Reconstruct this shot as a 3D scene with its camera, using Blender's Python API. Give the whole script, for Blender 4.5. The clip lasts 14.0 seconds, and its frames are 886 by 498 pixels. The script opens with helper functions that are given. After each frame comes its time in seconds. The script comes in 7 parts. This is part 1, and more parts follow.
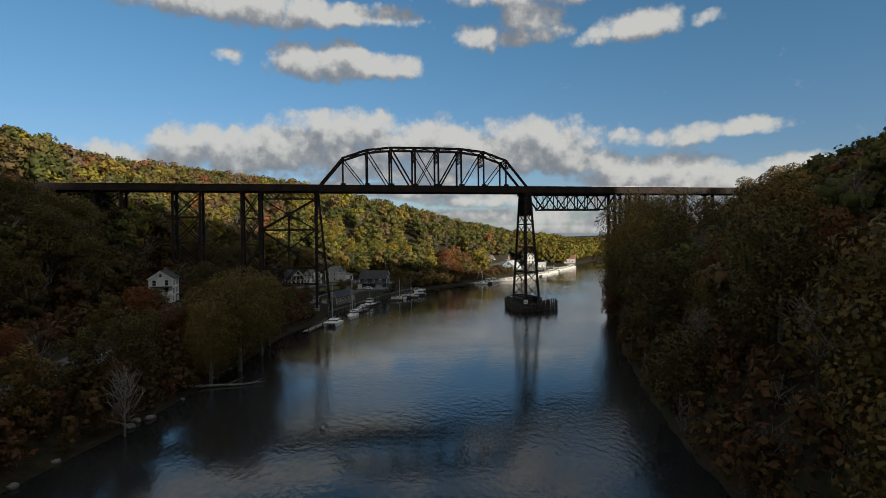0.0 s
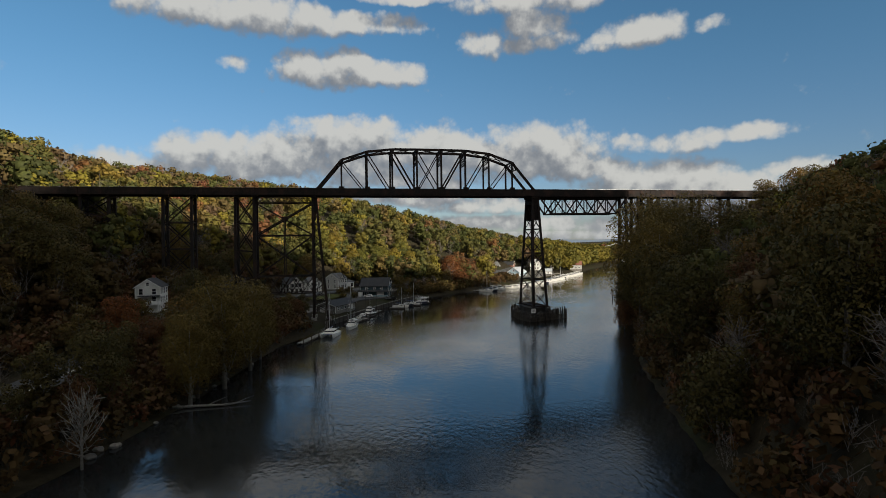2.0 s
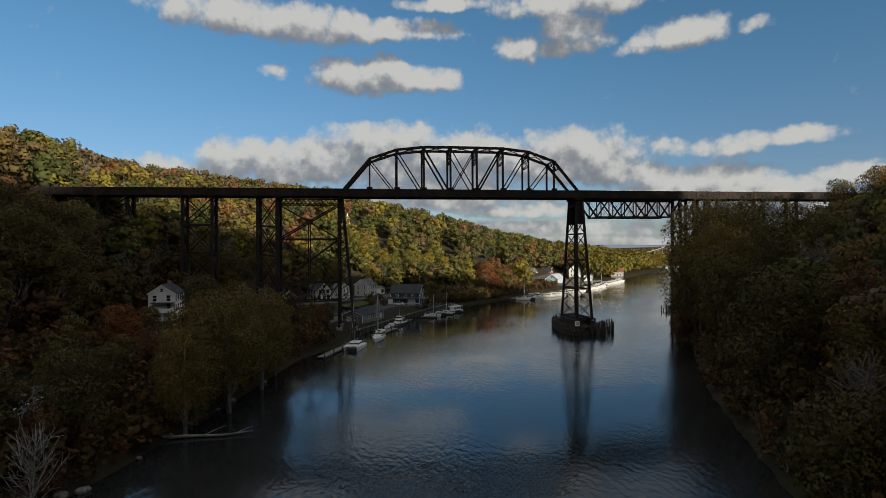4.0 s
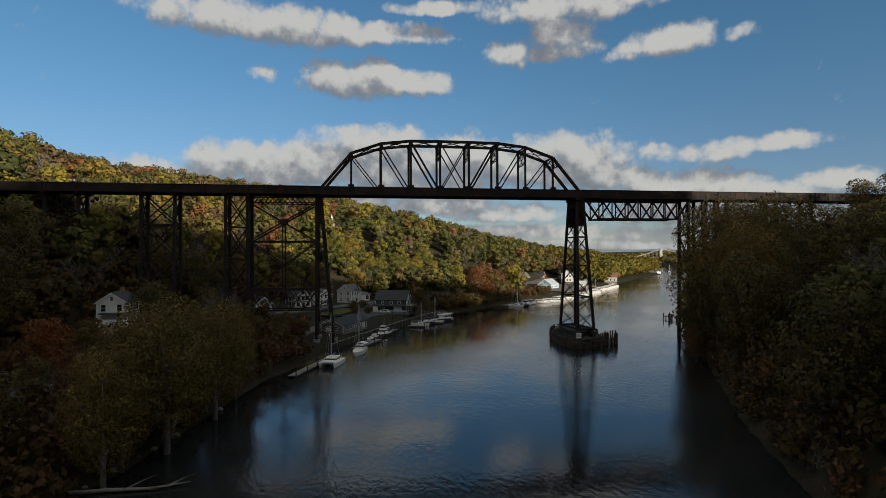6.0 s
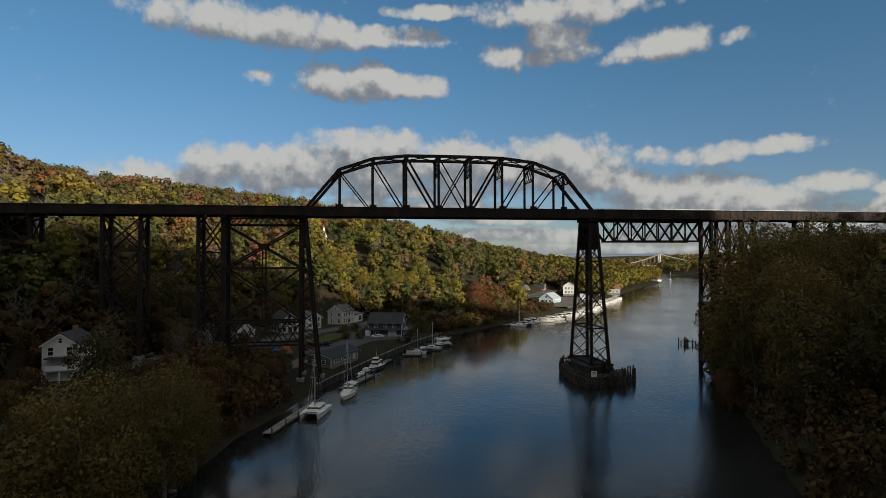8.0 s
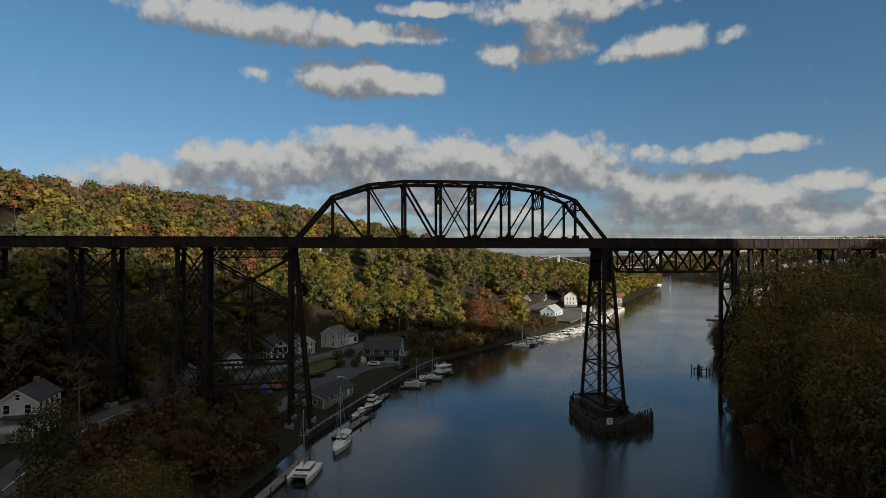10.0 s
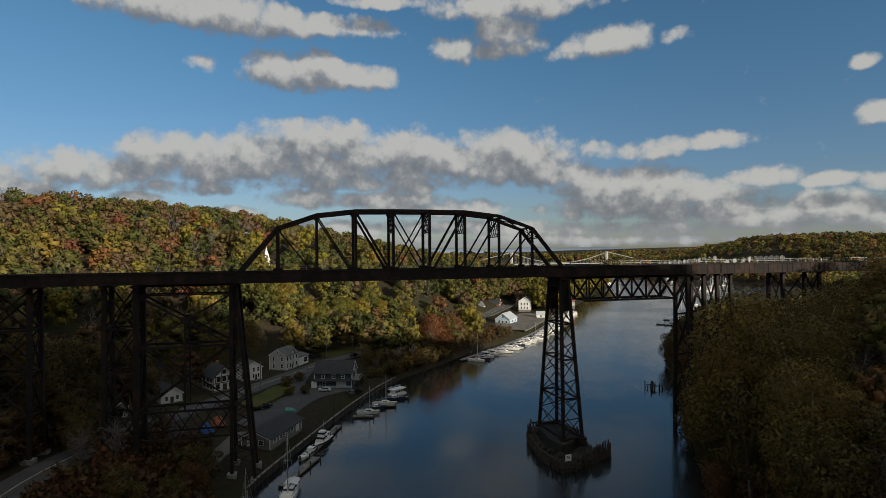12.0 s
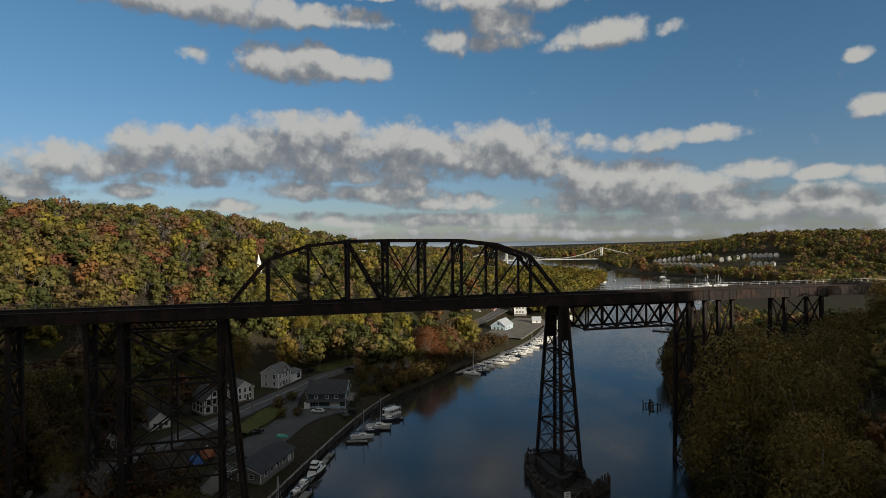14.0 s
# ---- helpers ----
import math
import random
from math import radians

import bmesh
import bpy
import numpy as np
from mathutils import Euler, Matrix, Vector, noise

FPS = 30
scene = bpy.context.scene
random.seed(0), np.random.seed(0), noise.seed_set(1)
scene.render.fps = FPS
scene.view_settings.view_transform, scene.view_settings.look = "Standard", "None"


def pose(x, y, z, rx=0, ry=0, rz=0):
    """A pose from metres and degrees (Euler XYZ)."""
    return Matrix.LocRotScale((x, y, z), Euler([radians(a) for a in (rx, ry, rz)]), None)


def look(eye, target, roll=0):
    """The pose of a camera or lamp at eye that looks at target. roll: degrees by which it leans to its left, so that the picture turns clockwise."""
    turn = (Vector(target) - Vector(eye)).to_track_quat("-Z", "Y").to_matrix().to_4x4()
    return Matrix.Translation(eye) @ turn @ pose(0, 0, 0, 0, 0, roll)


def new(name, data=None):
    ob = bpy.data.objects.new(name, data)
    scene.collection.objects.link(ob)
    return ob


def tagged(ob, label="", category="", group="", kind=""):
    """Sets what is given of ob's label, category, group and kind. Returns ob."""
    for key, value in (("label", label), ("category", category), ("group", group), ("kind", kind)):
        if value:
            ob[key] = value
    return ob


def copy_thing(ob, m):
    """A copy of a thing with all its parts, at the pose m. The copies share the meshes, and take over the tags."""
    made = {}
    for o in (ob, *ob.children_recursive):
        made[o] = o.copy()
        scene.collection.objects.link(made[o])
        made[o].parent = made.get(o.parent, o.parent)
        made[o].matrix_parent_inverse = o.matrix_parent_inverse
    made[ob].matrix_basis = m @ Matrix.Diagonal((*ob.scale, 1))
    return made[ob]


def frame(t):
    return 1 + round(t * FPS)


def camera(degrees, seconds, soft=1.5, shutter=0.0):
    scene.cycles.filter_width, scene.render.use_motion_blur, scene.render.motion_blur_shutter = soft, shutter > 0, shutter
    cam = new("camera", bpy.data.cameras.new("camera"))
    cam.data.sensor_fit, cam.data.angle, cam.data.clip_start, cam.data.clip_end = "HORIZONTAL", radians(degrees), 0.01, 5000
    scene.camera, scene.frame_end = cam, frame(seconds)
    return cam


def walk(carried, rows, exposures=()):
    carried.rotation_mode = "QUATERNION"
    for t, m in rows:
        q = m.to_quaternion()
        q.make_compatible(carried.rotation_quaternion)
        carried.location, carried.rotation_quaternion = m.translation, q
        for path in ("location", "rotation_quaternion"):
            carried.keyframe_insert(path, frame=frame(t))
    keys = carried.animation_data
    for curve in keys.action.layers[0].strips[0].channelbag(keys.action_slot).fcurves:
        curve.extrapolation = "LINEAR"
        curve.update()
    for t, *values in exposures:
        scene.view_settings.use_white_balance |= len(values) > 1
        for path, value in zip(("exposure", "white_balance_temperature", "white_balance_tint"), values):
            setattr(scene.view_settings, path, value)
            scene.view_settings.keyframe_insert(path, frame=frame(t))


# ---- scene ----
cam = camera(76.8, 14.0, soft=0.8)
PATH = [
    (0, (4.186, -209.502, 26.97), (4.579, -207.541, 26.94), -0.7),
    (0.5, (4.377, -207.718, 26.901), (4.777, -205.759, 26.877), -0.8),
    (1, (5.061, -205.549, 26.776), (5.463, -203.59, 26.759), -0.9),
    (1.5, (5.848, -202.982, 26.744), (6.254, -201.023, 26.733), -0.8),
    (2, (6.368, -199.906, 26.801), (6.747, -197.942, 26.794), -0.8),
    (2.5, (7.093, -195.568, 26.969), (7.378, -193.589, 26.969), -0.5),
    (3, (7.926, -191.672, 27.064), (8.186, -189.689, 27.069), -0.5),
    (5.5, (10.724, -173.359, 27.035), (10.98, -171.376, 27.055), -0.1),
    (6, (11.466, -168.421, 27.271), (11.761, -166.443, 27.295), -0.2),
    (6.5, (12.178, -163.488, 28.116), (12.481, -161.512, 28.144), -0.3),
    (7, (12.738, -159.189, 29.564), (13.043, -157.213, 29.594), -0.3),
    (7.5, (12.973, -155.59, 31.372), (13.279, -153.614, 31.404), -0.2),
    (8, (13.326, -151.365, 33.891), (13.634, -149.389, 33.927), -0.2),
    (10.5, (14.137, -137.235, 45.339), (14.465, -135.262, 45.362), -0.1),
    (11, (14.677, -135.545, 47.6), (15.036, -133.578, 47.617), -0.2),
    (11.5, (14.95, -134.157, 49.975), (15.402, -132.209, 49.986), -0.4),
    (12, (14.971, -133.232, 52.342), (15.453, -131.291, 52.349), -0.5),
    (12.5, (14.851, -132.173, 54.427), (15.342, -130.234, 54.43), -0.5),
    (13, (15.403, -131.128, 56.934), (15.895, -129.19, 56.931), -0.6),
    (13.5, (15.621, -130.289, 59.115), (16.115, -128.351, 59.109), -0.5),
    (14, (15.82, -129.126, 61.268), (16.32, -127.19, 61.249), -0.5),
]
walk(cam, [(t, look(eye, target, roll)) for t, eye, target, roll in PATH], exposures=((0.0, 0.38), (7.0, 0.24), (14.0, 0.10)))

# world and sun -------------------------------------------------------------
SUN_AZ, SUN_EL = radians(148), radians(15)      # clockwise from +y; low over the added ridge behind the right bank
world = bpy.data.worlds.new("sky")
scene.world = world
world.use_nodes = True


class Net:
    """Small helper to write node trees in few lines."""

    def __init__(self, tree):
        self.t = tree
        tree.nodes.clear()

    def n(self, kind, **props):
        node = self.t.nodes.new(kind)
        for k, v in props.items():
            if k == "op":
                node.operation = v
            elif k == "dt":
                node.data_type = v
            elif k == "blend":
                node.blend_type = v
            elif k == "clamp":
                node.use_clamp = v
        return node

    def link(self, a, b):
        self.t.links.new(a, b)

    def put(self, sock, v):
        if isinstance(v, bpy.types.NodeSocket):
            self.link(v, sock)
        else:
            sock.default_value = v

    def math(self, op, a, b=0.0, c=0.0, clamp=False):
        m = self.n("ShaderNodeMath", op=op, clamp=clamp)
        for s, v in zip(m.inputs, (a, b, c)):
            self.put(s, v)
        return m.outputs[0]

    def noise(self, vec, scale, detail=4.0, rough=0.55, dist=0.0, dims="3D"):
        m = self.n("ShaderNodeTexNoise")
        m.noise_dimensions = dims
        if vec is not None:
            self.link(vec, m.inputs["Vector"])
        m.inputs["Scale"].default_value = scale
        m.inputs["Detail"].default_value = detail
        m.inputs["Roughness"].default_value = rough
        m.inputs["Distortion"].default_value = dist
        return m.outputs["Fac"]

    def smooth(self, v, lo, hi, a=0.0, b=1.0):
        m = self.n("ShaderNodeMapRange")
        m.interpolation_type = "SMOOTHSTEP"
        for s, x in zip(m.inputs, (v, lo, hi, a, b)):
            self.put(s, x)
        return m.outputs[0]

    def ramp(self, fac, stops, interp="LINEAR"):
        m = self.n("ShaderNodeValToRGB")
        e = m.color_ramp.elements
        m.color_ramp.interpolation = interp
        while len(e) < len(stops):
            e.new(0.5)
        for el, (p, c) in zip(e, stops):
            el.position = p
            el.color = (*c, 1.0)
        self.put(m.inputs[0], fac)
        return m.outputs[0]

    def mix(self, fac, a, b, blend="MIX"):
        m = self.n("ShaderNodeMix", dt="RGBA", blend=blend)
        self.put(m.inputs[0], fac)
        for s, v in ((m.inputs[6], a), (m.inputs[7], b)):
            self.put(s, v if isinstance(v, bpy.types.NodeSocket) else (*v, 1.0))
        return m.outputs[2]


# cumulus clouds: azimuth and elevation in degrees, half sizes, weight
CLOUDS = [
    (-12.2, 21.7, 6.93, 1.7, 0.9),
    (-5.8, 21.6, 5.06, 1.91, 1),
    (3, 21.6, 6.05, 1.06, 1),
    (-1.6, 21.5, 3.74, 1.35, 1),
    (7.3, 23.9, 5.28, 0.609, 0.8),
    (-0.6, 17.2, 5.28, 1.82, 1.05),
    (4.7, 17.1, 4.73, 1.32, 1),
    (0.8, 17.8, 2.86, 1.55, 1),
    (-8.9, 17.3, 1.21, 0.621, 0.4),
    (21.4, 23.5, 8.25, 1.47, 0.9),
    (20.2, 21.3, 2.97, 2.15, 1),
    (15.3, 19.9, 2.09, 1.3, 0.6),
    (20.8, 19.6, 3.63, 1.03, 0.8),
    (26.7, 18.8, 3.19, 0.517, 0.35),
    (31, 19.6, 3.63, 1.49, 1.05),
    (28.1, 19.3, 2.53, 0.632, 0.7),
    (36.7, 19.4, 1.43, 0.483, 0.35),
    (51.2, 14.9, 0.99, 0.598, 0.9),
    (51.9, 10.6, 1.62, 0.949, 0.9),
    (-11.8, 9.5, 4.88, 1.46, 1.05),
    (-19.2, 7.1, 6.88, 1.64, 0.9),
    (-22.7, 5.7, 3.38, 0.923, 0.6),
    (-6.9, 8.4, 9.88, 2.57, 1.1),
    (1.5, 10.2, 7.25, 2.82, 1.1),
    (3.7, 8.7, 11, 2.7, 1),
    (8.9, 10, 6.75, 2.41, 1.05),
    (14.6, 8.8, 9.12, 2.59, 1),
    (20.1, 9.7, 6.38, 2.56, 1.1),
    (22.7, 8.6, 5.25, 1.92, 1),
    (-1.7, 12.1, 2.5, 0.767, 0.4),
    (3.7, 6.9, 5.5, 1.12, 1),
    (10.6, 6.5, 2.62, 1.07, 0.9),
    (1.5, 5.3, 5.38, 1.04, 1),
    (9.4, 5, 4.88, 1.14, 1),
    (15.2, 4.2, 5.25, 0.988, 0.9),
    (-11.4, 6.1, 5.62, 0.741, 0.6),
    (25.2, 7.5, 4, 1.6, 1.05),
    (30.4, 6.4, 6.25, 1.89, 1.05),
    (34.1, 6.5, 4.75, 1.69, 1),
    (36.6, 5, 7.12, 1.52, 1),
    (27.1, 3.5, 1.75, 0.806, 0.8),
    (32, 4.1, 7.62, 1.42, 0.9),
    (39.5, 3.5, 6.25, 1.49, 1),
    (44, 2.5, 8, 1.14, 1),
    (49, 3.4, 3.88, 1.49, 1.05),
    (49.8, 4.2, 2, 0.936, 1),
    (51.9, 5.3, 1.38, 0.91, 1),
    (52.3, 2.1, 2.88, 1.04, 0.9),
    (33.1, 9.1, 4.12, 0.923, 0.6),
    (38.8, 9.8, 4.25, 0.871, 0.8),
    (29.9, 9.5, 2.5, 0.624, 0.35),
    (44, 6.3, 3, 0.988, 1),
    (48.6, 5.7, 2.12, 0.676, 0.85),
    (-14.6, 4.9, 2.25, 0.793, 0.95),
    (-6.5, 3.7, 2.75, 0.689, 0.9),
    (-22, 4.5, 3, 0.663, 0.7),
    (-20.4, 3.6, 3.62, 0.546, 0.5),
    (15.2, 2.3, 18.6, 0.741, 0.7),
    (34.5, 2, 17.2, 0.702, 0.75),
    (1.5, 2.6, 6.5, 0.65, 0.6),
    (41.8, 0.9, 17.9, 0.585, 0.6),
    (20.9, 0.9, 21.9, 0.572, 0.6),
    (124.2, 24.5, 10, 3.1, 0.9),
    (77.7, 6.4, 14.5, 2.4, 0.7),
    (100.6, 27.6, 14.8, 3, 0.9),
    (-118.7, 8.2, 13.7, 3.1, 0.7),
    (68.4, 35.4, 11, 3.4, 1),
    (-107.3, 37.3, 10.3, 3.6, 0.8),
    (-47.4, 35.9, 7.4, 2.1, 0.7),
    (164.2, 17.9, 12.1, 3.1, 1),
    (-115.8, 37.6, 14.7, 4, 0.9),
    (104, 35.3, 15.8, 3.8, 0.8),
    (-107.3, 13.2, 14.5, 3.1, 0.7),
    (77.1, 35, 16, 2, 0.9),
    (170.8, 11.1, 9.4, 3.5, 0.9),
    (71.9, 26.9, 6.9, 3.4, 0.7),
]


def build_sky():
    nt = Net(world.node_tree)
    sky = nt.n("ShaderNodeTexSky")
    sky.sky_type = "NISHITA"
    sky.sun_disc = False
    sky.sun_elevation, sky.sun_rotation = SUN_EL, SUN_AZ
    sky.altitude, sky.air_density, sky.dust_density, sky.ozone_density = 50, 1.0, 0.6, 2.0
    # density of the clouds as a group, so that it can be read twice
    grp = bpy.data.node_groups.new("cloud_density", "ShaderNodeTree")
    grp.interface.new_socket("V", in_out="INPUT", socket_type="NodeSocketVector")
    grp.interface.new_socket("D", in_out="OUTPUT", socket_type="NodeSocketFloat")
    g = Net(grp)
    gi, go = g.n("NodeGroupInput"), g.n("NodeGroupOutput")
    v = gi.outputs[0]
    sep = g.n("ShaderNodeSeparateXYZ")
    g.link(v, sep.inputs[0])
    az, el = sep.outputs[0], sep.outputs[1]
    total = None
    for a, e, ra, re, w in CLOUDS:
        dx = g.math("MULTIPLY", g.math("SUBTRACT", az, a), 1.0 / ra)
        dy = g.math("MULTIPLY", g.math("SUBTRACT", el, e), 1.0 / re)
        # flat bases: the lower half falls off faster
        dy = g.math("MAXIMUM", dy, g.math("MULTIPLY", dy, -1.2))
        r2 = g.math("MULTIPLY_ADD", dx, dx, g.math("MULTIPLY", dy, dy))
        b = g.math("MULTIPLY", g.math("SUBTRACT", 1.15, r2), w)
        b = g.math("MAXIMUM", b, -1.0)
        total = b if total is None else g.math("MAXIMUM", total, b)
    # scattered cumulus added over the unseen sky, high up and behind, as fill light
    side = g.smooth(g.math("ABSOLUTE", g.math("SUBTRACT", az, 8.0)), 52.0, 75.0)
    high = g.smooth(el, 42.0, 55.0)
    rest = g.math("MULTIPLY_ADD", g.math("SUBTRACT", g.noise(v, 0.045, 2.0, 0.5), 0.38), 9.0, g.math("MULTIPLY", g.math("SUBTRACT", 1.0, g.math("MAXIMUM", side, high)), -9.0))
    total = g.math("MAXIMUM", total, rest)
    n1 = g.noise(v, 0.30, 8.0, 0.57, 0.1)
    puff = g.n("ShaderNodeTexVoronoi")
    puff.feature = "SMOOTH_F1"
    g.link(v, puff.inputs["Vector"])
    puff.inputs["Scale"].default_value = 0.5
    puff.inputs["Detail"].default_value = 3.0
    puff.inputs["Roughness"].default_value = 0.55
    puff.inputs["Smoothness"].default_value = 0.35
    d = g.math("MULTIPLY_ADD", g.math("SUBTRACT", n1, 0.5), 2.3, total)
    d = g.math("MULTIPLY_ADD", g.math("SUBTRACT", 1.05, puff.outputs["Distance"]), 1.1, d)
    g.link(d, go.inputs[0])

    tc = nt.n("ShaderNodeTexCoord")
    s = nt.n("ShaderNodeSeparateXYZ")
    nt.link(tc.outputs["Generated"], s.inputs[0])
    az = nt.math("MULTIPLY", nt.math("ARCTAN2", s.outputs[0], s.outputs[1]), 57.29578)
    el = nt.math("MULTIPLY", nt.math("ARCSINE", s.outputs[2]), 57.29578)

    def sample(da, de):
        c = nt.n("ShaderNodeCombineXYZ")
        nt.link(nt.math("ADD", az, da), c.inputs[0])
        nt.link(nt.math("ADD", el, de), c.inputs[1])
        q = nt.n("ShaderNodeGroup")
        q.node_tree = grp
        nt.link(c.outputs[0], q.inputs[0])
        return q.outputs[0]

    d0, d1 = sample(0, 0), sample(0.5, 1.9)
    cover = nt.smooth(d0, -0.45, 0.85)
    lit = nt.smooth(nt.math("SUBTRACT", d0, d1), -0.9, 1.4)
    tone = nt.ramp(lit, [(0.0, (0.25, 0.27, 0.30)), (0.45, (0.40, 0.41, 0.42)), (1.0, (0.74, 0.735, 0.695))])
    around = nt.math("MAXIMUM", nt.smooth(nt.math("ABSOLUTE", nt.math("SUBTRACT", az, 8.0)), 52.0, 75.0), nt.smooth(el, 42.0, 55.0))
    tone = nt.mix(nt.math("MULTIPLY", around, 0.7), tone, (0.90, 0.86, 0.78))      # unseen cloud overhead and behind, brightened to fill the shaded valley
    low = nt.smooth(el, -3.0, 4.0)
    tone = nt.mix(low, (0.60, 0.63, 0.66), tone)
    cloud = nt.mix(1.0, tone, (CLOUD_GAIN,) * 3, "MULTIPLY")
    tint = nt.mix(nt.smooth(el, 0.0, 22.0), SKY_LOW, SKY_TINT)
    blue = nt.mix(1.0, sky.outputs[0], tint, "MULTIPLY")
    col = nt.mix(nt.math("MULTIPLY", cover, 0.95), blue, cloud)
    bg = nt.n("ShaderNodeBackground")
    nt.link(col, bg.inputs[0])
    bg.inputs[1].default_value = SKY_STRENGTH
    out = nt.n("ShaderNodeOutputWorld")
    nt.link(bg.outputs[0], out.inputs[0])


SKY_STRENGTH, CLOUD_GAIN, SKY_TINT, SKY_LOW = 0.081, 7.5, (0.61, 0.94, 1.07), (0.71, 0.78, 1.0)
build_sky()
sun = new("sun", bpy.data.lights.new("sun", "SUN"))
sun.data.energy, sun.data.angle, sun.data.color = 5.0, radians(1.2), (1.0, 0.90, 0.74)
sun.matrix_world = look((math.sin(SUN_AZ) * 500, math.cos(SUN_AZ) * 500, math.tan(SUN_EL) * 500), (0, 0, 0))
tagged(sun, "warm autumn sun behind an added unseen ridge", "sun", kind="structure")


# materials ---------------------------------------------------------------
def material(name, paint, rough=0.8, metal=0.0, spec=0.4, bump=None, two=False):
    """A principled material; paint(nt, position) gives the colour, bump(nt, position) gives (height, strength, distance)."""
    m = bpy.data.materials.new(name)
    m.use_nodes = True
    nt = Net(m.node_tree)
    b = nt.n("ShaderNodeBsdfPrincipled")
    out = nt.n("ShaderNodeOutputMaterial")
    pos = nt.n("ShaderNodeTexCoord").outputs["Object"]
    c = paint(nt, pos)
    nt.put(b.inputs["Base Color"], c if isinstance(c, bpy.types.NodeSocket) else (*c, 1.0))
    r = rough(nt, pos) if callable(rough) else rough
    nt.put(b.inputs["Roughness"], r)
    b.inputs["Metallic"].default_value = metal
    b.inputs["Specular IOR Level"].default_value = spec
    if bump:
        h, s, d = bump(nt, pos)
        bn = nt.n("ShaderNodeBump")
        nt.link(h, bn.inputs["Height"])
        bn.inputs["Strength"].default_value = s
        bn.inputs["Distance"].default_value = d
        nt.link(bn.outputs[0], b.inputs["Normal"])
    shader = b.outputs[0]
    if two:      # thin leaves pass some light on
        tr = nt.n("ShaderNodeBsdfTranslucent")
        nt.put(tr.inputs[0], c if isinstance(c, bpy.types.NodeSocket) else (*c, 1.0))
        ms = nt.n("ShaderNodeMixShader")
        ms.inputs[0].default_value = 0.28
        nt.link(shader, ms.inputs[1])
        nt.link(tr.outputs[0], ms.inputs[2])
        shader = ms.outputs[0]
    nt.link(shader, out.inputs[0])
    return m


def mottled(c1, c2, scale, c3=None, scale3=0.2, amount=0.5):
    """Two tones in fine grain, a third in large stains."""
    def paint(nt, p):
        c = nt.mix(nt.smooth(nt.noise(p, scale, 6.0, 0.6), 0.35, 0.65), c1, c2)
        if c3:
            f = nt.math("MULTIPLY", nt.smooth(nt.noise(p, scale3, 4.0, 0.6), 0.48, 0.66), amount)
            c = nt.mix(f, c, c3)
        return c
    return paint


def rough_bump(scale, strength=0.4, dist=0.05, detail=6.0):
    return lambda nt, p: (nt.noise(p, scale, detail, 0.65), strength, dist)


def leaf_paint(stops):
    """Colour of the tree from its own random number, colour of the leaf tuft from its island."""
    def paint(nt, p):
        info = nt.n("ShaderNodeObjectInfo")
        geo = nt.n("ShaderNodeNewGeometry")
        f = nt.math("MULTIPLY_ADD", geo.outputs["Random Per Island"], 0.42, nt.math("MULTIPLY", info.outputs["Random"], 0.58))
        c = nt.ramp(f, stops)
        k = nt.smooth(nt.noise(p, 0.6, 3.0), 0.3, 0.7, 0.70, 1.25)
        return nt.mix(1.0, c, nt.n_value(k), "MULTIPLY")
    return paint


def woods_paint(stops):
    """Colour of each tree of a wood from the number stored with it."""
    def paint(nt, p):
        at = nt.n("ShaderNodeAttribute")
        at.attribute_name = "tone"
        geo = nt.n("ShaderNodeNewGeometry")
        f = nt.math("MULTIPLY_ADD", geo.outputs["Random Per Island"], 0.05, nt.math("MULTIPLY", at.outputs["Fac"], 0.95))
        c = nt.ramp(f, stops)
        k = nt.smooth(nt.noise(p, 0.35, 3.0), 0.3, 0.7, 0.70, 1.25)
        return nt.mix(1.0, c, nt.n_value(k), "MULTIPLY")
    return paint


def n_value(self, v):
    c = self.n("ShaderNodeCombineColor")
    for i in range(3):
        self.link(v, c.inputs[i])
    return c.outputs[0]


def n_wave(self, p):
    """Lap siding: a sawtooth up the wall."""
    s = self.n("ShaderNodeSeparateXYZ")
    self.link(p, s.inputs[0])
    return self.math("FRACT", self.math("MULTIPLY", s.outputs[2], -6.0))


Net.n_value, Net.n_wave = n_value, n_wave

OLIVE, GREEN, DARKG = (0.150, 0.126, 0.032), (0.098, 0.098, 0.028), (0.056, 0.062, 0.022)
GOLD, RUST, BROWN, REDL = (0.25, 0.175, 0.038), (0.20, 0.098, 0.034), (0.140, 0.092, 0.050), (0.18, 0.070, 0.040)
WOOD_STOPS = [(0.0, DARKG), (0.10, (0.070, 0.080, 0.021)), (0.20, GREEN), (0.32, OLIVE), (0.42, (0.215, 0.185, 0.027)), (0.52, GOLD),
              (0.64, (0.13, 0.095, 0.035)), (0.74, BROWN), (0.84, RUST), (0.93, REDL), (1.0, (0.10, 0.082, 0.055))]
POINT_STOPS = [(0.0, (0.075, 0.075, 0.018)), (0.3, (0.115, 0.105, 0.020)), (0.6, (0.17, 0.135, 0.022)), (0.85, (0.14, 0.115, 0.022)), (1.0, (0.16, 0.085, 0.02))]
BRUSH_STOPS = [(0.0, (0.044, 0.040, 0.013)), (0.35, (0.069, 0.050, 0.018)), (0.6, (0.100, 0.060, 0.023)), (0.8, (0.116, 0.061, 0.031)), (0.92, (0.133, 0.052, 0.023)), (1.0, (0.122, 0.075, 0.041))]
M_POINT = material("yellowing_woods", woods_paint(POINT_STOPS), 0.7, spec=0.2, two=True)
M_BRUSH = material("dull_brush", woods_paint(BRUSH_STOPS), 0.75, spec=0.15, two=True)
M_WOODS = material("autumn_woods", woods_paint(WOOD_STOPS), 0.7, spec=0.2, two=True)
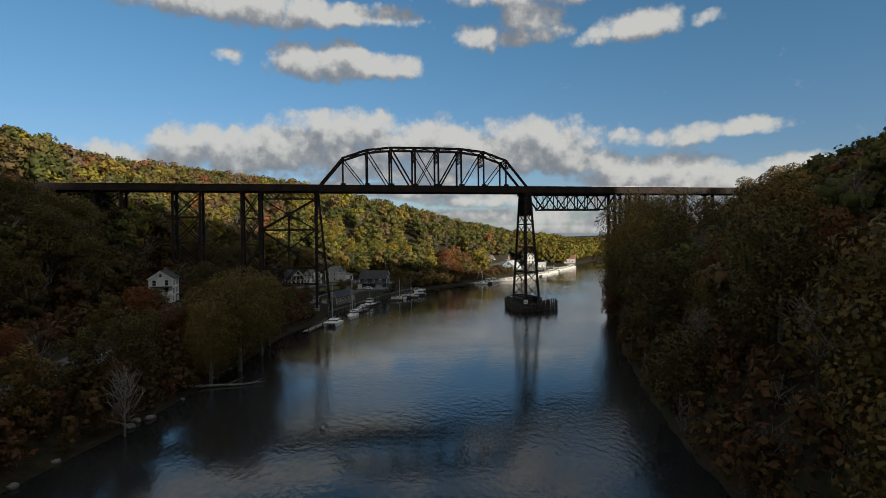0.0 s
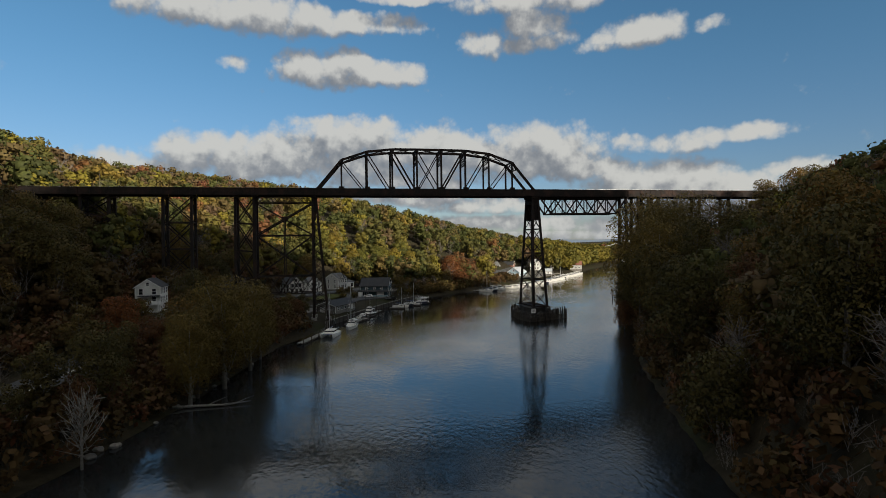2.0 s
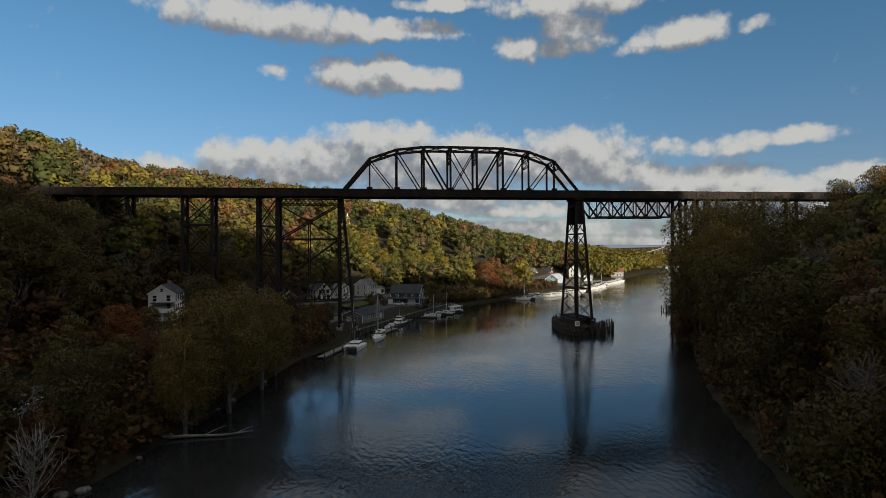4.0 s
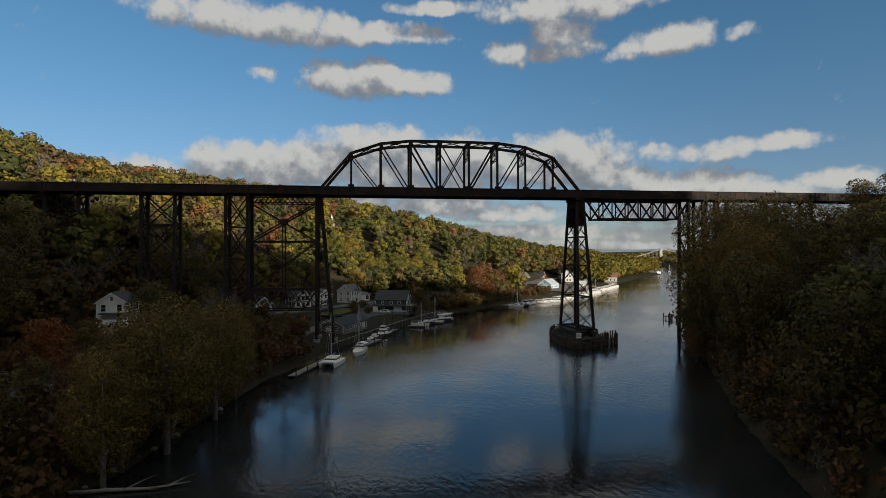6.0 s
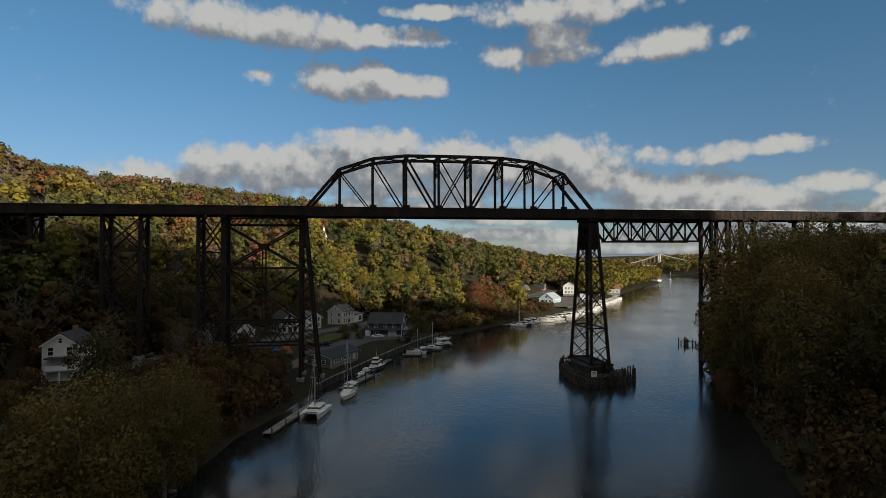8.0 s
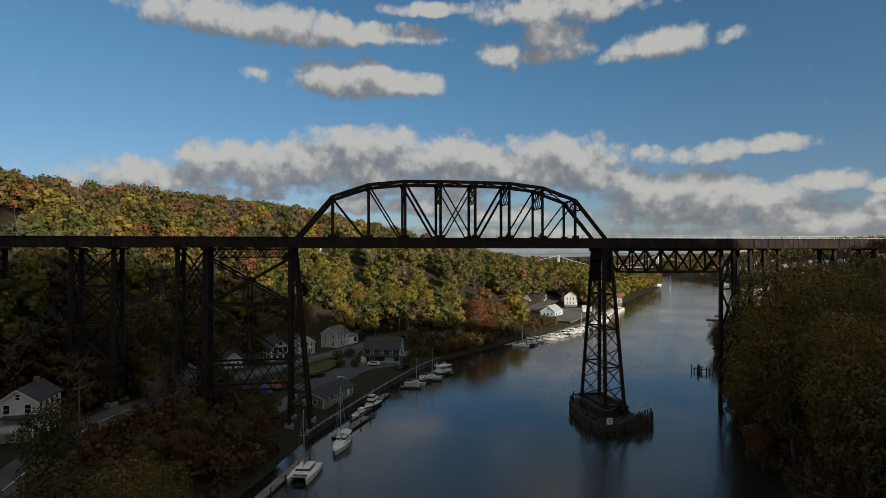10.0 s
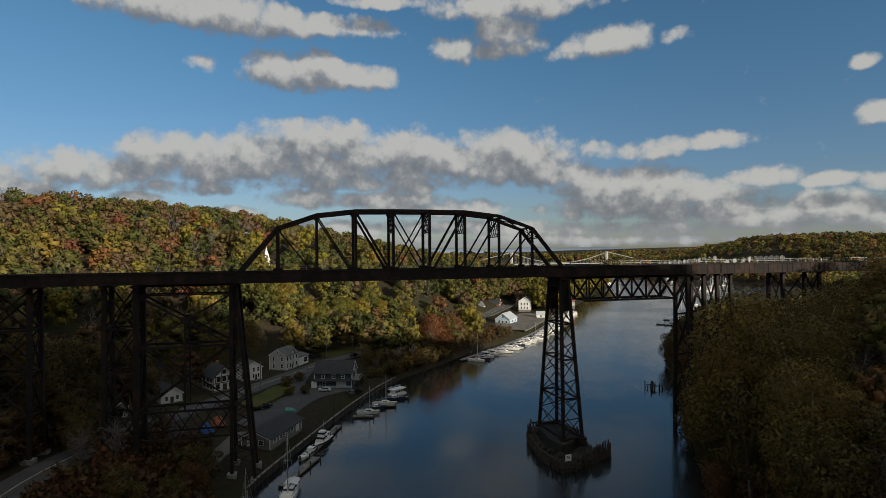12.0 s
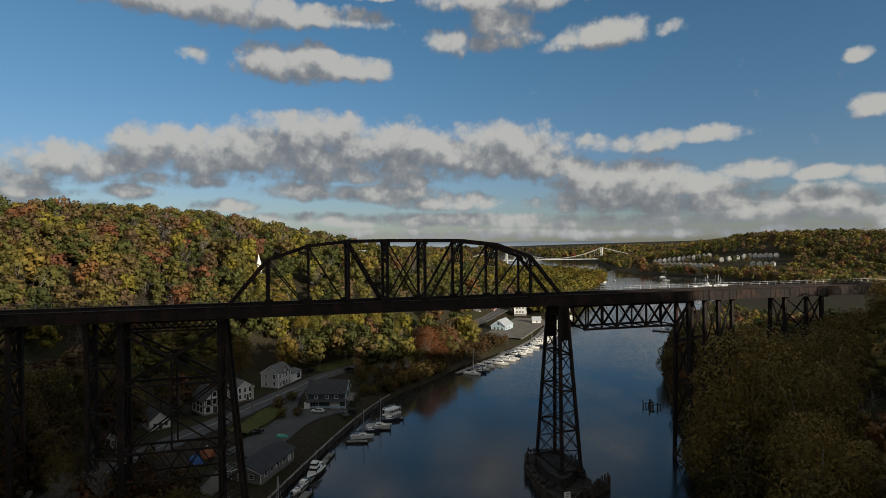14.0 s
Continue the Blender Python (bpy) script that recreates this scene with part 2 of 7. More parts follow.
M_LEAF = material("autumn_leaves", leaf_paint([(0.0, (0.050, 0.045, 0.013)), (0.3, (0.078, 0.064, 0.017)), (0.55, (0.110, 0.082, 0.021)), (0.75, (0.147, 0.094, 0.024)), (0.9, (0.196, 0.112, 0.026)), (1.0, (0.245, 0.123, 0.026))]), 0.65, spec=0.25, two=True)
M_LEAF_RUST = material("rust_leaves", leaf_paint([(0.0, (0.091, 0.052, 0.024)), (0.6, (0.143, 0.062, 0.024)), (1.0, (0.246, 0.084, 0.024))]), 0.7, spec=0.2, two=True)
M_LEAF_GOLD = material("yellowing_leaves", leaf_paint([(0.0, (0.099, 0.078, 0.021)), (0.4, (0.143, 0.104, 0.025)), (0.75, (0.198, 0.133, 0.030)), (1.0, (0.247, 0.144, 0.030))]), 0.65, spec=0.25, two=True)
M_LEAF_BRIGHT = material("bright_yellow_leaves", leaf_paint([(0.0, (0.090, 0.098, 0.022)), (0.4, (0.150, 0.138, 0.026)), (0.75, (0.22, 0.175, 0.030)), (1.0, (0.26, 0.16, 0.032))]), 0.65, spec=0.2, two=True)
M_BARK = material("bark", mottled((0.07, 0.06, 0.05), (0.14, 0.125, 0.11), 6.0, (0.04, 0.035, 0.03), 1.2), 0.9, bump=rough_bump(9, 0.6, 0.05))
M_PALE_BARK = material("pale_bark", mottled((0.18, 0.17, 0.15), (0.28, 0.26, 0.235), 4.0, (0.08, 0.075, 0.07), 1.4), 0.85, bump=rough_bump(9, 0.4, 0.03))
M_TWIG = material("bare_twigs", mottled((0.10, 0.085, 0.075), (0.17, 0.15, 0.135), 2.0), 0.9)
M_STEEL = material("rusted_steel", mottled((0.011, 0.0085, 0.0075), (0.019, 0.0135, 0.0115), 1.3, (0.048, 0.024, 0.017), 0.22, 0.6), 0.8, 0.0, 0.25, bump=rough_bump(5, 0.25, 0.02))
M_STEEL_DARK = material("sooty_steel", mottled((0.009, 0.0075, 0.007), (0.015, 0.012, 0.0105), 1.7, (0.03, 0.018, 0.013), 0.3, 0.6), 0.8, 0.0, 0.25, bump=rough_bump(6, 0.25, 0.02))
M_GROUND = material("leaf_litter", mottled((0.026, 0.022, 0.014), (0.044, 0.036, 0.022), 0.7, (0.030, 0.034, 0.013), 0.05, 0.8), 0.95, spec=0.1, bump=rough_bump(1.2, 0.7, 0.3))
M_CONCRETE = material("stained_concrete", mottled((0.20, 0.19, 0.17), (0.30, 0.285, 0.26), 1.5, (0.09, 0.085, 0.075), 0.35, 0.8), 0.9, bump=rough_bump(4, 0.3, 0.03))
M_OLDWOOD = material("wet_timber", mottled((0.035, 0.028, 0.022), (0.075, 0.062, 0.050), 3.0, (0.02, 0.018, 0.014), 0.6, 0.7), 0.85, bump=rough_bump(6, 0.5, 0.03))


def water_bump(nt, p):
    mp = nt.n("ShaderNodeMapping")
    nt.link(p, mp.inputs[0])
    mp.inputs["Rotation"].default_value = (0, 0, radians(40))
    mp.inputs["Scale"].default_value = (1.0, 0.42, 1.0)
    a = nt.noise(mp.outputs[0], 1.4, 3.0, 0.55, 0.3)
    b = nt.noise(mp.outputs[0], 0.22, 3.0, 0.5)
    c = nt.noise(mp.outputs[0], 4.1, 1.0, 0.5)
    gust = nt.smooth(nt.noise(p, 0.018, 3.0, 0.55), 0.40, 0.60, 0.35, 1.0)
    h = nt.math("MULTIPLY", nt.math("MULTIPLY_ADD", c, 0.28, nt.math("MULTIPLY_ADD", b, 0.10, a)), gust)
    return h, 0.7, 0.095


M_WATER = material("creek_water", mottled((0.012, 0.014, 0.015), (0.020, 0.022, 0.022), 0.05), 0.05, spec=0.5, bump=water_bump)


# mesh building -----------------------------------------------------------
class MB:
    """Vertices and faces collected for one mesh."""

    def __init__(self):
        self.v, self.f = [], []

    def add(self, vs, fs):
        o = len(self.v)
        self.v += [tuple(p) for p in vs]
        self.f += [tuple(i + o for i in f) for f in fs]
        return self

    def box(self, lo, hi):
        (x0, y0, z0), (x1, y1, z1) = lo, hi
        return self.add([(x0, y0, z0), (x1, y0, z0), (x1, y1, z0), (x0, y1, z0), (x0, y0, z1), (x1, y0, z1), (x1, y1, z1), (x0, y1, z1)],
                        [(0, 3, 2, 1), (4, 5, 6, 7), (0, 1, 5, 4), (1, 2, 6, 5), (2, 3, 7, 6), (3, 0, 4, 7)])

    def beam(self, p, q, w, h=None, up=(0, 0, 1), w2=None, h2=None):
        """A bar of w by h from p to q; up leans its depth h."""
        h = h or w
        w2, h2 = w2 or w, h2 or h
        p, q = Vector(p), Vector(q)
        d = (q - p).normalized()
        u = Vector(up)
        if abs(d.dot(u)) > 0.98:
            u = Vector((0, 1, 0))
        s = d.cross(u).normalized()
        u = s.cross(d)
        vs = []
        for c, ww, hh in ((p, w, h), (q, w2, h2)):
            vs += [c - s * ww / 2 - u * hh / 2, c + s * ww / 2 - u * hh / 2, c + s * ww / 2 + u * hh / 2, c - s * ww / 2 + u * hh / 2]
        return self.add(vs, [(0, 1, 2, 3), (7, 6, 5, 4), (0, 4, 5, 1), (1, 5, 6, 2), (2, 6, 7, 3), (3, 7, 4, 0)])

    def tube(self, pts, radii, n=7, cap=True):
        rings = []
        for i, p in enumerate(pts):
            p = Vector(p)
            d = (Vector(pts[min(i + 1, len(pts) - 1)]) - Vector(pts[max(i - 1, 0)])).normalized()
            a = Vector((1, 0, 0)) if abs(d.x) < 0.9 else Vector((0, 1, 0))
            s = d.cross(a).normalized()
            u = s.cross(d)
            rings.append([p + (s * math.cos(2 * math.pi * k / n) + u * math.sin(2 * math.pi * k / n)) * radii[i] for k in range(n)])
        vs = [v for r in rings for v in r]
        fs = []
        for i in range(len(rings) - 1):
            for k in range(n):
                a, b = i * n + k, i * n + (k + 1) % n
                fs.append((a, a + n, b + n, b))
        if cap:
            fs.append(tuple(range(n)))
            fs.append(tuple(reversed(range((len(rings) - 1) * n, len(rings) * n))))
        return self.add(vs, fs)

    def prism(self, outline, z0, z1, turn=None):
        """An outline of (x, y) drawn up from z0 to z1."""
        n = len(outline)
        vs = [(x, y, z0) for x, y in outline] + [(x, y, z1) for x, y in outline]
        return self.add(vs, [tuple(reversed(range(n))), tuple(range(n, 2 * n))] + [(i, (i + 1) % n, n + (i + 1) % n, n + i) for i in range(n)])

    def mesh(self, name, mat=None, smooth=False):
        me = bpy.data.meshes.new(name)
        me.from_pydata(self.v, [], self.f)
        if mat:
            me.materials.append(mat)
        if smooth:
            me.polygons.foreach_set("use_smooth", [True] * len(me.polygons))
        return me


def part(name, mb, mat, parent=None, label="", smooth=False):
    me = mb if isinstance(mb, bpy.types.Mesh) else mb.mesh(name, mat, smooth)
    ob = new(name, me)
    ob.parent = parent
    if label:
        tagged(ob, label)
    return ob


def thing(name, label, category, at=None, group="", kind=""):
    ob = new(name)
    ob.empty_display_size = 0.5
    if at is not None:
        ob.matrix_basis = at
    return tagged(ob, label, category, group, kind)


# land --------------------------------------------------------------------
SHORE_L = [(-130, -420), (-78, -260), (-36, -160), (-31, -140), (-25, -122), (-20, -100), (-17, -86), (-12.5, -60), (-9, -40), (-4, -28), (0, -14), (4.5, 0.7),
           (10.5, 14), (19, 33), (29, 54.5), (41, 77), (57, 98), (78, 119), (96, 141), (120, 162), (148, 186), (179, 230), (226, 296), (330, 440), (425, 560), (448, 600),
           (415, 650), (400, 740), (450, 920), (540, 1200), (590, 1360), (640, 1800), (900, 2600)]
SHORE_R = [(-40, -420), (5, -260), (40, -175), (50, -142), (59, -119), (73, -86), (90, -54), (114, -10), (125, 10), (148, 47), (175, 90), (203, 128), (245, 180), (315, 250),
           (430, 360), (560, 440), (660, 540), (650, 690), (640, 800), (680, 950), (790, 1200), (870, 1360), (900, 1800), (1200, 2600)]
_RIVER = np.array(SHORE_L + SHORE_R[::-1], float)


def _dist(X, Y, line):
    best = np.full(X.shape, 1e9)
    for (ax, ay), (bx, by) in zip(line[:-1], line[1:]):
        dx, dy = bx - ax, by - ay
        t = np.clip(((X - ax) * dx + (Y - ay) * dy) / (dx * dx + dy * dy), 0, 1)
        best = np.minimum(best, np.hypot(X - ax - t * dx, Y - ay - t * dy))
    return best


def _inside(X, Y):
    c = np.zeros(X.shape, bool)
    n = len(_RIVER)
    for i in range(n):
        x0, y0 = _RIVER[i]
        x1, y1 = _RIVER[(i + 1) % n]
        if y0 == y1:
            continue
        c ^= ((y0 > Y) != (y1 > Y)) & (X < (x1 - x0) * (Y - y0) / (y1 - y0) + x0)
    return c


def _wave(X, Y, s, seed):
    """Smooth uneven ground, made of a few crossed waves."""
    r = np.random.RandomState(seed)
    z = np.zeros(X.shape)
    for k in range(7):
        a, p, f = r.uniform(0, 6.28), r.uniform(0, 6.28), s * (0.7 + 0.45 * k)
        z += np.sin((X * math.cos(a) + Y * math.sin(a)) * f + p) / (1 + 0.6 * k)
    return z / 2.2


def ground_z(X, Y):
    X, Y = np.asarray(X, float), np.asarray(Y, float)
    dl, dr, wet = _dist(X, Y, SHORE_L), _dist(X, Y, SHORE_R), _inside(X, Y)
    u = X * 0.66 + Y * 0.75
    left = dl < dr
    # left bank: a shelf with the road, then a wooded hill
    shelf = np.interp(u, [-300, -120, -60, 0, 60, 120, 180, 420], [40, 42, 46, 64, 76, 66, 55, 26])
    cap = np.interp(u, [-400, -160, -40, 90, 210, 300, 372, 470, 545, 640, 740], [110, 96, 84, 86, 84, 70, 54, 36, 23, 6, 3])
    slope = np.interp(u, [-200, -60, 60, 250, 450], [0.72, 0.66, 0.66, 0.55, 0.32])
    zroad = np.interp(u, [-200, -110, -50, -20, 25, 76, 131, 300], [5.5, 6.0, 8.6, 8.6, 6.2, 5.0, 4.4, 3.0])
    near = np.clip((20 - u) / 40, 0, 1)       # 1 upstream of the bridge, 0 at the wharf
    z_up = np.interp(dl, [0, 4, 26, 36], [0.5, 1.8, 7.4, 8.6]) * zroad / 8.6
    z_wharf = np.where(dl < 24, np.interp(dl, [0, 1, 12, 24], [1.5, 1.6, 2.8, 3.2]), 3.2 + (zroad - 3.2) * np.clip((dl - 24) / 9, 0, 1))
    zl = z_up * near + z_wharf * (1 - near)
    h = np.maximum(0, dl - shelf) * slope
    zl = zl + cap * (1 - np.exp(-h / np.maximum(cap, 4) * 1.25))
    # right bank: steep knoll that falls away downstream; unseen upstream part raised for shade
    capr = np.interp(Y + 0.25 * (X - 150), [-400, -185, -145, -110, -60, 0, 40, 90, 160, 260], [116, 116, 108, 95, 72, 46, 30, 14, 6, 4])
    steep = np.interp(Y, [-175, -135], [1.7, 0.85])
    zr = capr * (1 - np.exp(-np.maximum(dr, 0) * steep / np.maximum(capr, 6)))
    zr = (zr + 1.2) * np.interp(X, [190, 300], [1, 0.4])
    # unseen ridge, added upstream on the right to keep low sun off the creek
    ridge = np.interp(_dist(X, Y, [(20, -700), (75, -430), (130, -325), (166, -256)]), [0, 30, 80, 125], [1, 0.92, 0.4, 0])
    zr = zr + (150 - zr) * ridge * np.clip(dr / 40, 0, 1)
    z = np.where(left, zl, zr)
    # distant country
    far = np.hypot(X - 100, Y)
    d = np.minimum(dl, dr)
    e = np.clip((far - 750) / 500, 0, 1)
    e = e * e * (3 - 2 * e)
    hills = 26 + 20 * _wave(X, Y, 0.0032, 5) + np.clip((far - 1500) / 2600, 0, 1) ** 2 * (20 + 14 * _wave(X, Y, 0.0016, 9))
    hills = 3 + (hills - 3) * np.clip((d - 25) / 330, 0, 1) ** 0.8
    # the hill above the terraces on the right, and a lower one behind the wooded point
    hills = hills + 50 * np.exp(-(((X - 1150) / 360) ** 2 + ((Y - 860) / 330) ** 2)) * np.clip(d / 300, 0, 1)
    hills = hills * np.where(left, np.clip((far - 900) / 900, 0.25, 1), 1)
    z = z * (1 - e) + np.maximum(hills, 2) * e
    z = z + 0.5 * _wave(X, Y, 0.07, 3) * np.clip(d / 30, 0, 1)
    edge = np.clip(d / 4, 0, 1)
    return np.where(wet, -0.35 * np.minimum(d, 10) - 0.05, z * edge + 0.05)


def gz(x, y):
    return float(ground_z(np.array([x]), np.array([y]))[0])


def axis(lo, a, b, hi, fine):
    """Grid lines that lie close between a and b and spread towards lo and hi."""
    mid = np.arange(a, b + 0.1, fine)
    out, s, p = [], fine, b
    while p < hi:
        s *= 1.13
        p += s
        out.append(min(p, hi))
    lows, s, p = [], fine, a
    while p > lo:
        s *= 1.13
        p -= s
        lows.append(max(p, lo))
    return np.array(lows[::-1] + list(mid) + out)


def build_ground():
    xs, ys = axis(-3400, -170, 330, 3400, 4.0), axis(-3400, -230, 330, 3400, 4.0)
    X, Y = np.meshgrid(xs, ys)
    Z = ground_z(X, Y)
    nx, ny = len(xs), len(ys)
    me = bpy.data.meshes.new("ground")
    i = np.arange(nx * ny).reshape(ny, nx)
    q = np.stack([i[:-1, :-1], i[:-1, 1:], i[1:, 1:], i[1:, :-1]], -1).reshape(-1, 4)
    me.from_pydata(np.stack([X, Y, Z], -1).reshape(-1, 3).tolist(), [], q.tolist())
    me.materials.append(M_GROUND)
    me.polygons.foreach_set("use_smooth", [True] * len(me.polygons))
    tagged(new("ground", me), "wooded valley ground with leaf litter and rough grass", "ground", kind="structure")
    w = MB().add([(-3300, -3300, 0), (3300, -3300, 0), (3300, 3300, 0), (-3300, 3300, 0)], [(0, 1, 2, 3)])
    tagged(part("water", w, M_WATER), "dark rippled creek water reflecting the sky", "water", kind="structure")


build_ground()


# railway bridge ------------------------------------------------------------
ZT, ZB = 48.0, 45.4          # top and foot of the deck girders
PANEL, SPAN, WIDE = 80.5 / 9, 80.5, 8.0
Y0, Y1 = 0.0, WIDE


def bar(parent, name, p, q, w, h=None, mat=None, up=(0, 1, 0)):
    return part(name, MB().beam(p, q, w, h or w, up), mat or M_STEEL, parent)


def lacing(mb, p, q, depth, n, t, axis_y=True):
    """Zigzag bars between two parallel lines that run from p to q, depth apart downward."""
    p, q, dn = Vector(p), Vector(q), Vector((0, 0, -depth))
    for i in range(n):
        a, b = p.lerp(q, i / n), p.lerp(q, (i + 1) / n)
        mb.beam(a, b + dn, t, t)
        mb.beam(a + dn, b, t, t)


def main_span():
    br = thing("truss_span", "rusted dark steel camelback through truss span of the railway trestle", "railway bridge")
    zt = [ZT, 57.9, 61.0, 62.0, 62.1, 62.1, 62.0, 61.0, 57.9, ZT]
    for y in (Y0, Y1):
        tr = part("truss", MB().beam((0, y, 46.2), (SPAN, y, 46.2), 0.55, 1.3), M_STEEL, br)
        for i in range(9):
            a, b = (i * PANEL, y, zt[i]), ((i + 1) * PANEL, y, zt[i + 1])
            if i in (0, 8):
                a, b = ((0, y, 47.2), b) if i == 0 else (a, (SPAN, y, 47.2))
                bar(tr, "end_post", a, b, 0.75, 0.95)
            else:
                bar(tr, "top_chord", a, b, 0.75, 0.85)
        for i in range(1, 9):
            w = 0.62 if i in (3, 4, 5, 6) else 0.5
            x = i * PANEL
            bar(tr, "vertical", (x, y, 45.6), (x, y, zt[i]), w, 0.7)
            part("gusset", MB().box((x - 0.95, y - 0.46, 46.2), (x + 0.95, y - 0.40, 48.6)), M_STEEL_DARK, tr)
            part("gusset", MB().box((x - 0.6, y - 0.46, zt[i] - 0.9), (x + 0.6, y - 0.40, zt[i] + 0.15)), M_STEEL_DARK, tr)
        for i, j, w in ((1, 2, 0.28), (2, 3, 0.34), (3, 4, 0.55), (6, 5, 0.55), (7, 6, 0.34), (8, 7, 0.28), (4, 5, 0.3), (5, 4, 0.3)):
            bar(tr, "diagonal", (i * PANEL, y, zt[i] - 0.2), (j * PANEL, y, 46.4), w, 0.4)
    lat = part("lateral_bracing", MB(), M_STEEL, br)
    for i in range(1, 9):
        x, z = i * PANEL, zt[i]
        bar(lat, "strut", (x, Y0, z + 0.1), (x, Y1, z + 0.1), 0.4, 0.4, up=(0, 0, 1))
        if i < 8:
            x2, z2 = x + PANEL, zt[i + 1]
            bar(lat, "lateral", (x, Y0, z + 0.1), (x2, Y1, z2 + 0.1), 0.22, up=(0, 0, 1))
            bar(lat, "lateral", (x, Y1, z + 0.1), (x2, Y0, z2 + 0.1), 0.22, up=(0, 0, 1))
        # laced sway frame between the two trusses
        if 2 <= i <= 7:
            dep = min(z - 55.6, 5.2)
            fr = MB().beam((x, Y0, z - 0.5), (x, Y1, z - 0.5), 0.25).beam((x, Y0, z - dep), (x, Y1, z - dep), 0.25)
            n = 5
            for k in range(n):
                ya, yb = Y0 + WIDE * k / n, Y0 + WIDE * (k + 1) / n
                for lo, hi in ((z - dep, z - dep / 2), (z - dep / 2, z - 0.5)):
                    fr.beam((x, ya, lo), (x, yb, hi), 0.13).beam((x, ya, hi), (x, yb, lo), 0.13)
            fr.beam((x, Y0, z - dep / 2), (x, Y1, z - dep / 2), 0.16)
            part("sway_frame", fr, M_STEEL_DARK, lat)
    for s in (1, 8):        # portals on the end posts
        x, z = s * PANEL, zt[s]
        x2, z2 = (x - 2.2, z - 2.4) if s == 1 else (x + 2.2, z - 2.4)
        fr = MB().beam((x2, Y0, z2), (x2, Y1, z2), 0.3)
        for k in range(4):
            ya, yb = Y0 + WIDE * k / 4, Y0 + WIDE * (k + 1) / 4
            fr.beam((x, ya, z), (x2, yb, z2), 0.14).beam((x2, ya, z2), (x, yb, z), 0.14)
        part("portal", fr, M_STEEL_DARK, lat)
    fl = part("floor", MB().box((0.3, Y0 + 0.3, 47.0), (SPAN - 0.3, Y1 - 0.3, 47.25)), M_STEEL_DARK, br)
    for i in range(10):
        x = min(max(i * PANEL, 0.4), SPAN - 0.4)
        bar(fl, "floor_beam", (x, Y0, 46.2), (x, Y1, 46.2), 0.45, 1.5, up=(0, 0, 1))
    for y in (Y0 - 0.34, Y1 + 0.34):
        sk = MB().box((0, y - 0.06, ZB + 0.1), (SPAN, y + 0.06, ZT - 0.15))
        for k in range(46):
            x = 0.5 + k * (SPAN - 1) / 45
            sk.box((x - 0.05, y - 0.10, ZB + 0.1), (x + 0.05, y + 0.10, ZT - 0.15))
        sk.box((0, y - 0.2, ZT - 0.15), (SPAN, y + 0.2, ZT - 0.05)).box((0, y - 0.2, ZB), (SPAN, y + 0.2, ZB + 0.1))
        part("side_girder", sk, M_STEEL, br)
    return br


def girder_span(x0, x1, depth=2.5):
    g = thing("girder_span", "dark riveted plate girder span carrying the track", "bridge span", group="girder spans")
    zb = ZT - depth
    for y in (Y0 - 0.3, Y1 + 0.3):
        mb = MB().box((x0 + 0.03, y - 0.05, zb), (x1 - 0.03, y + 0.05, ZT - 0.1))
        mb.box((x0 + 0.03, y - 0.24, ZT - 0.12), (x1 - 0.03, y + 0.24, ZT)).box((x0 + 0.03, y - 0.24, zb - 0.08), (x1 - 0.03, y + 0.24, zb + 0.02))
        n = max(2, int((x1 - x0) / 1.6))
        for k in range(n + 1):
            x = x0 + 0.15 + (x1 - x0 - 0.3) * k / n
            mb.box((x - 0.05, y - 0.11, zb), (x + 0.05, y + 0.11, ZT - 0.1))
        part("girder", mb, M_STEEL, g)
    part("deck", MB().box((x0 + 0.03, Y0 - 0.2, ZT - 0.8), (x1 - 0.03, Y1 + 0.2, ZT - 0.5)), M_STEEL_DARK, g)
    return g


def deck_rail(x0, x1, y, posts, z=ZT):
    r = thing("deck_railing", "thin pipe railing along the edge of the bridge deck", "railing", group="deck railings")
    part("walkway", MB().box((x0, y - 0.45, z - 0.1), (x1, y + 0.45, z + 0.02)), M_OLDWOOD, r)
    for k in range(posts + 1):
        x = x0 + (x1 - x0) * k / posts
        part("post", MB().box((x - 0.035, y - 0.035, z), (x + 0.035, y + 0.035, z + 1.1)), M_RAIL, r)
    for h in (0.55, 1.08):
        part("rail", MB().box((x0, y - 0.02, z + h - 0.02), (x1, y + 0.02, z + h + 0.02)), M_RAIL, r)


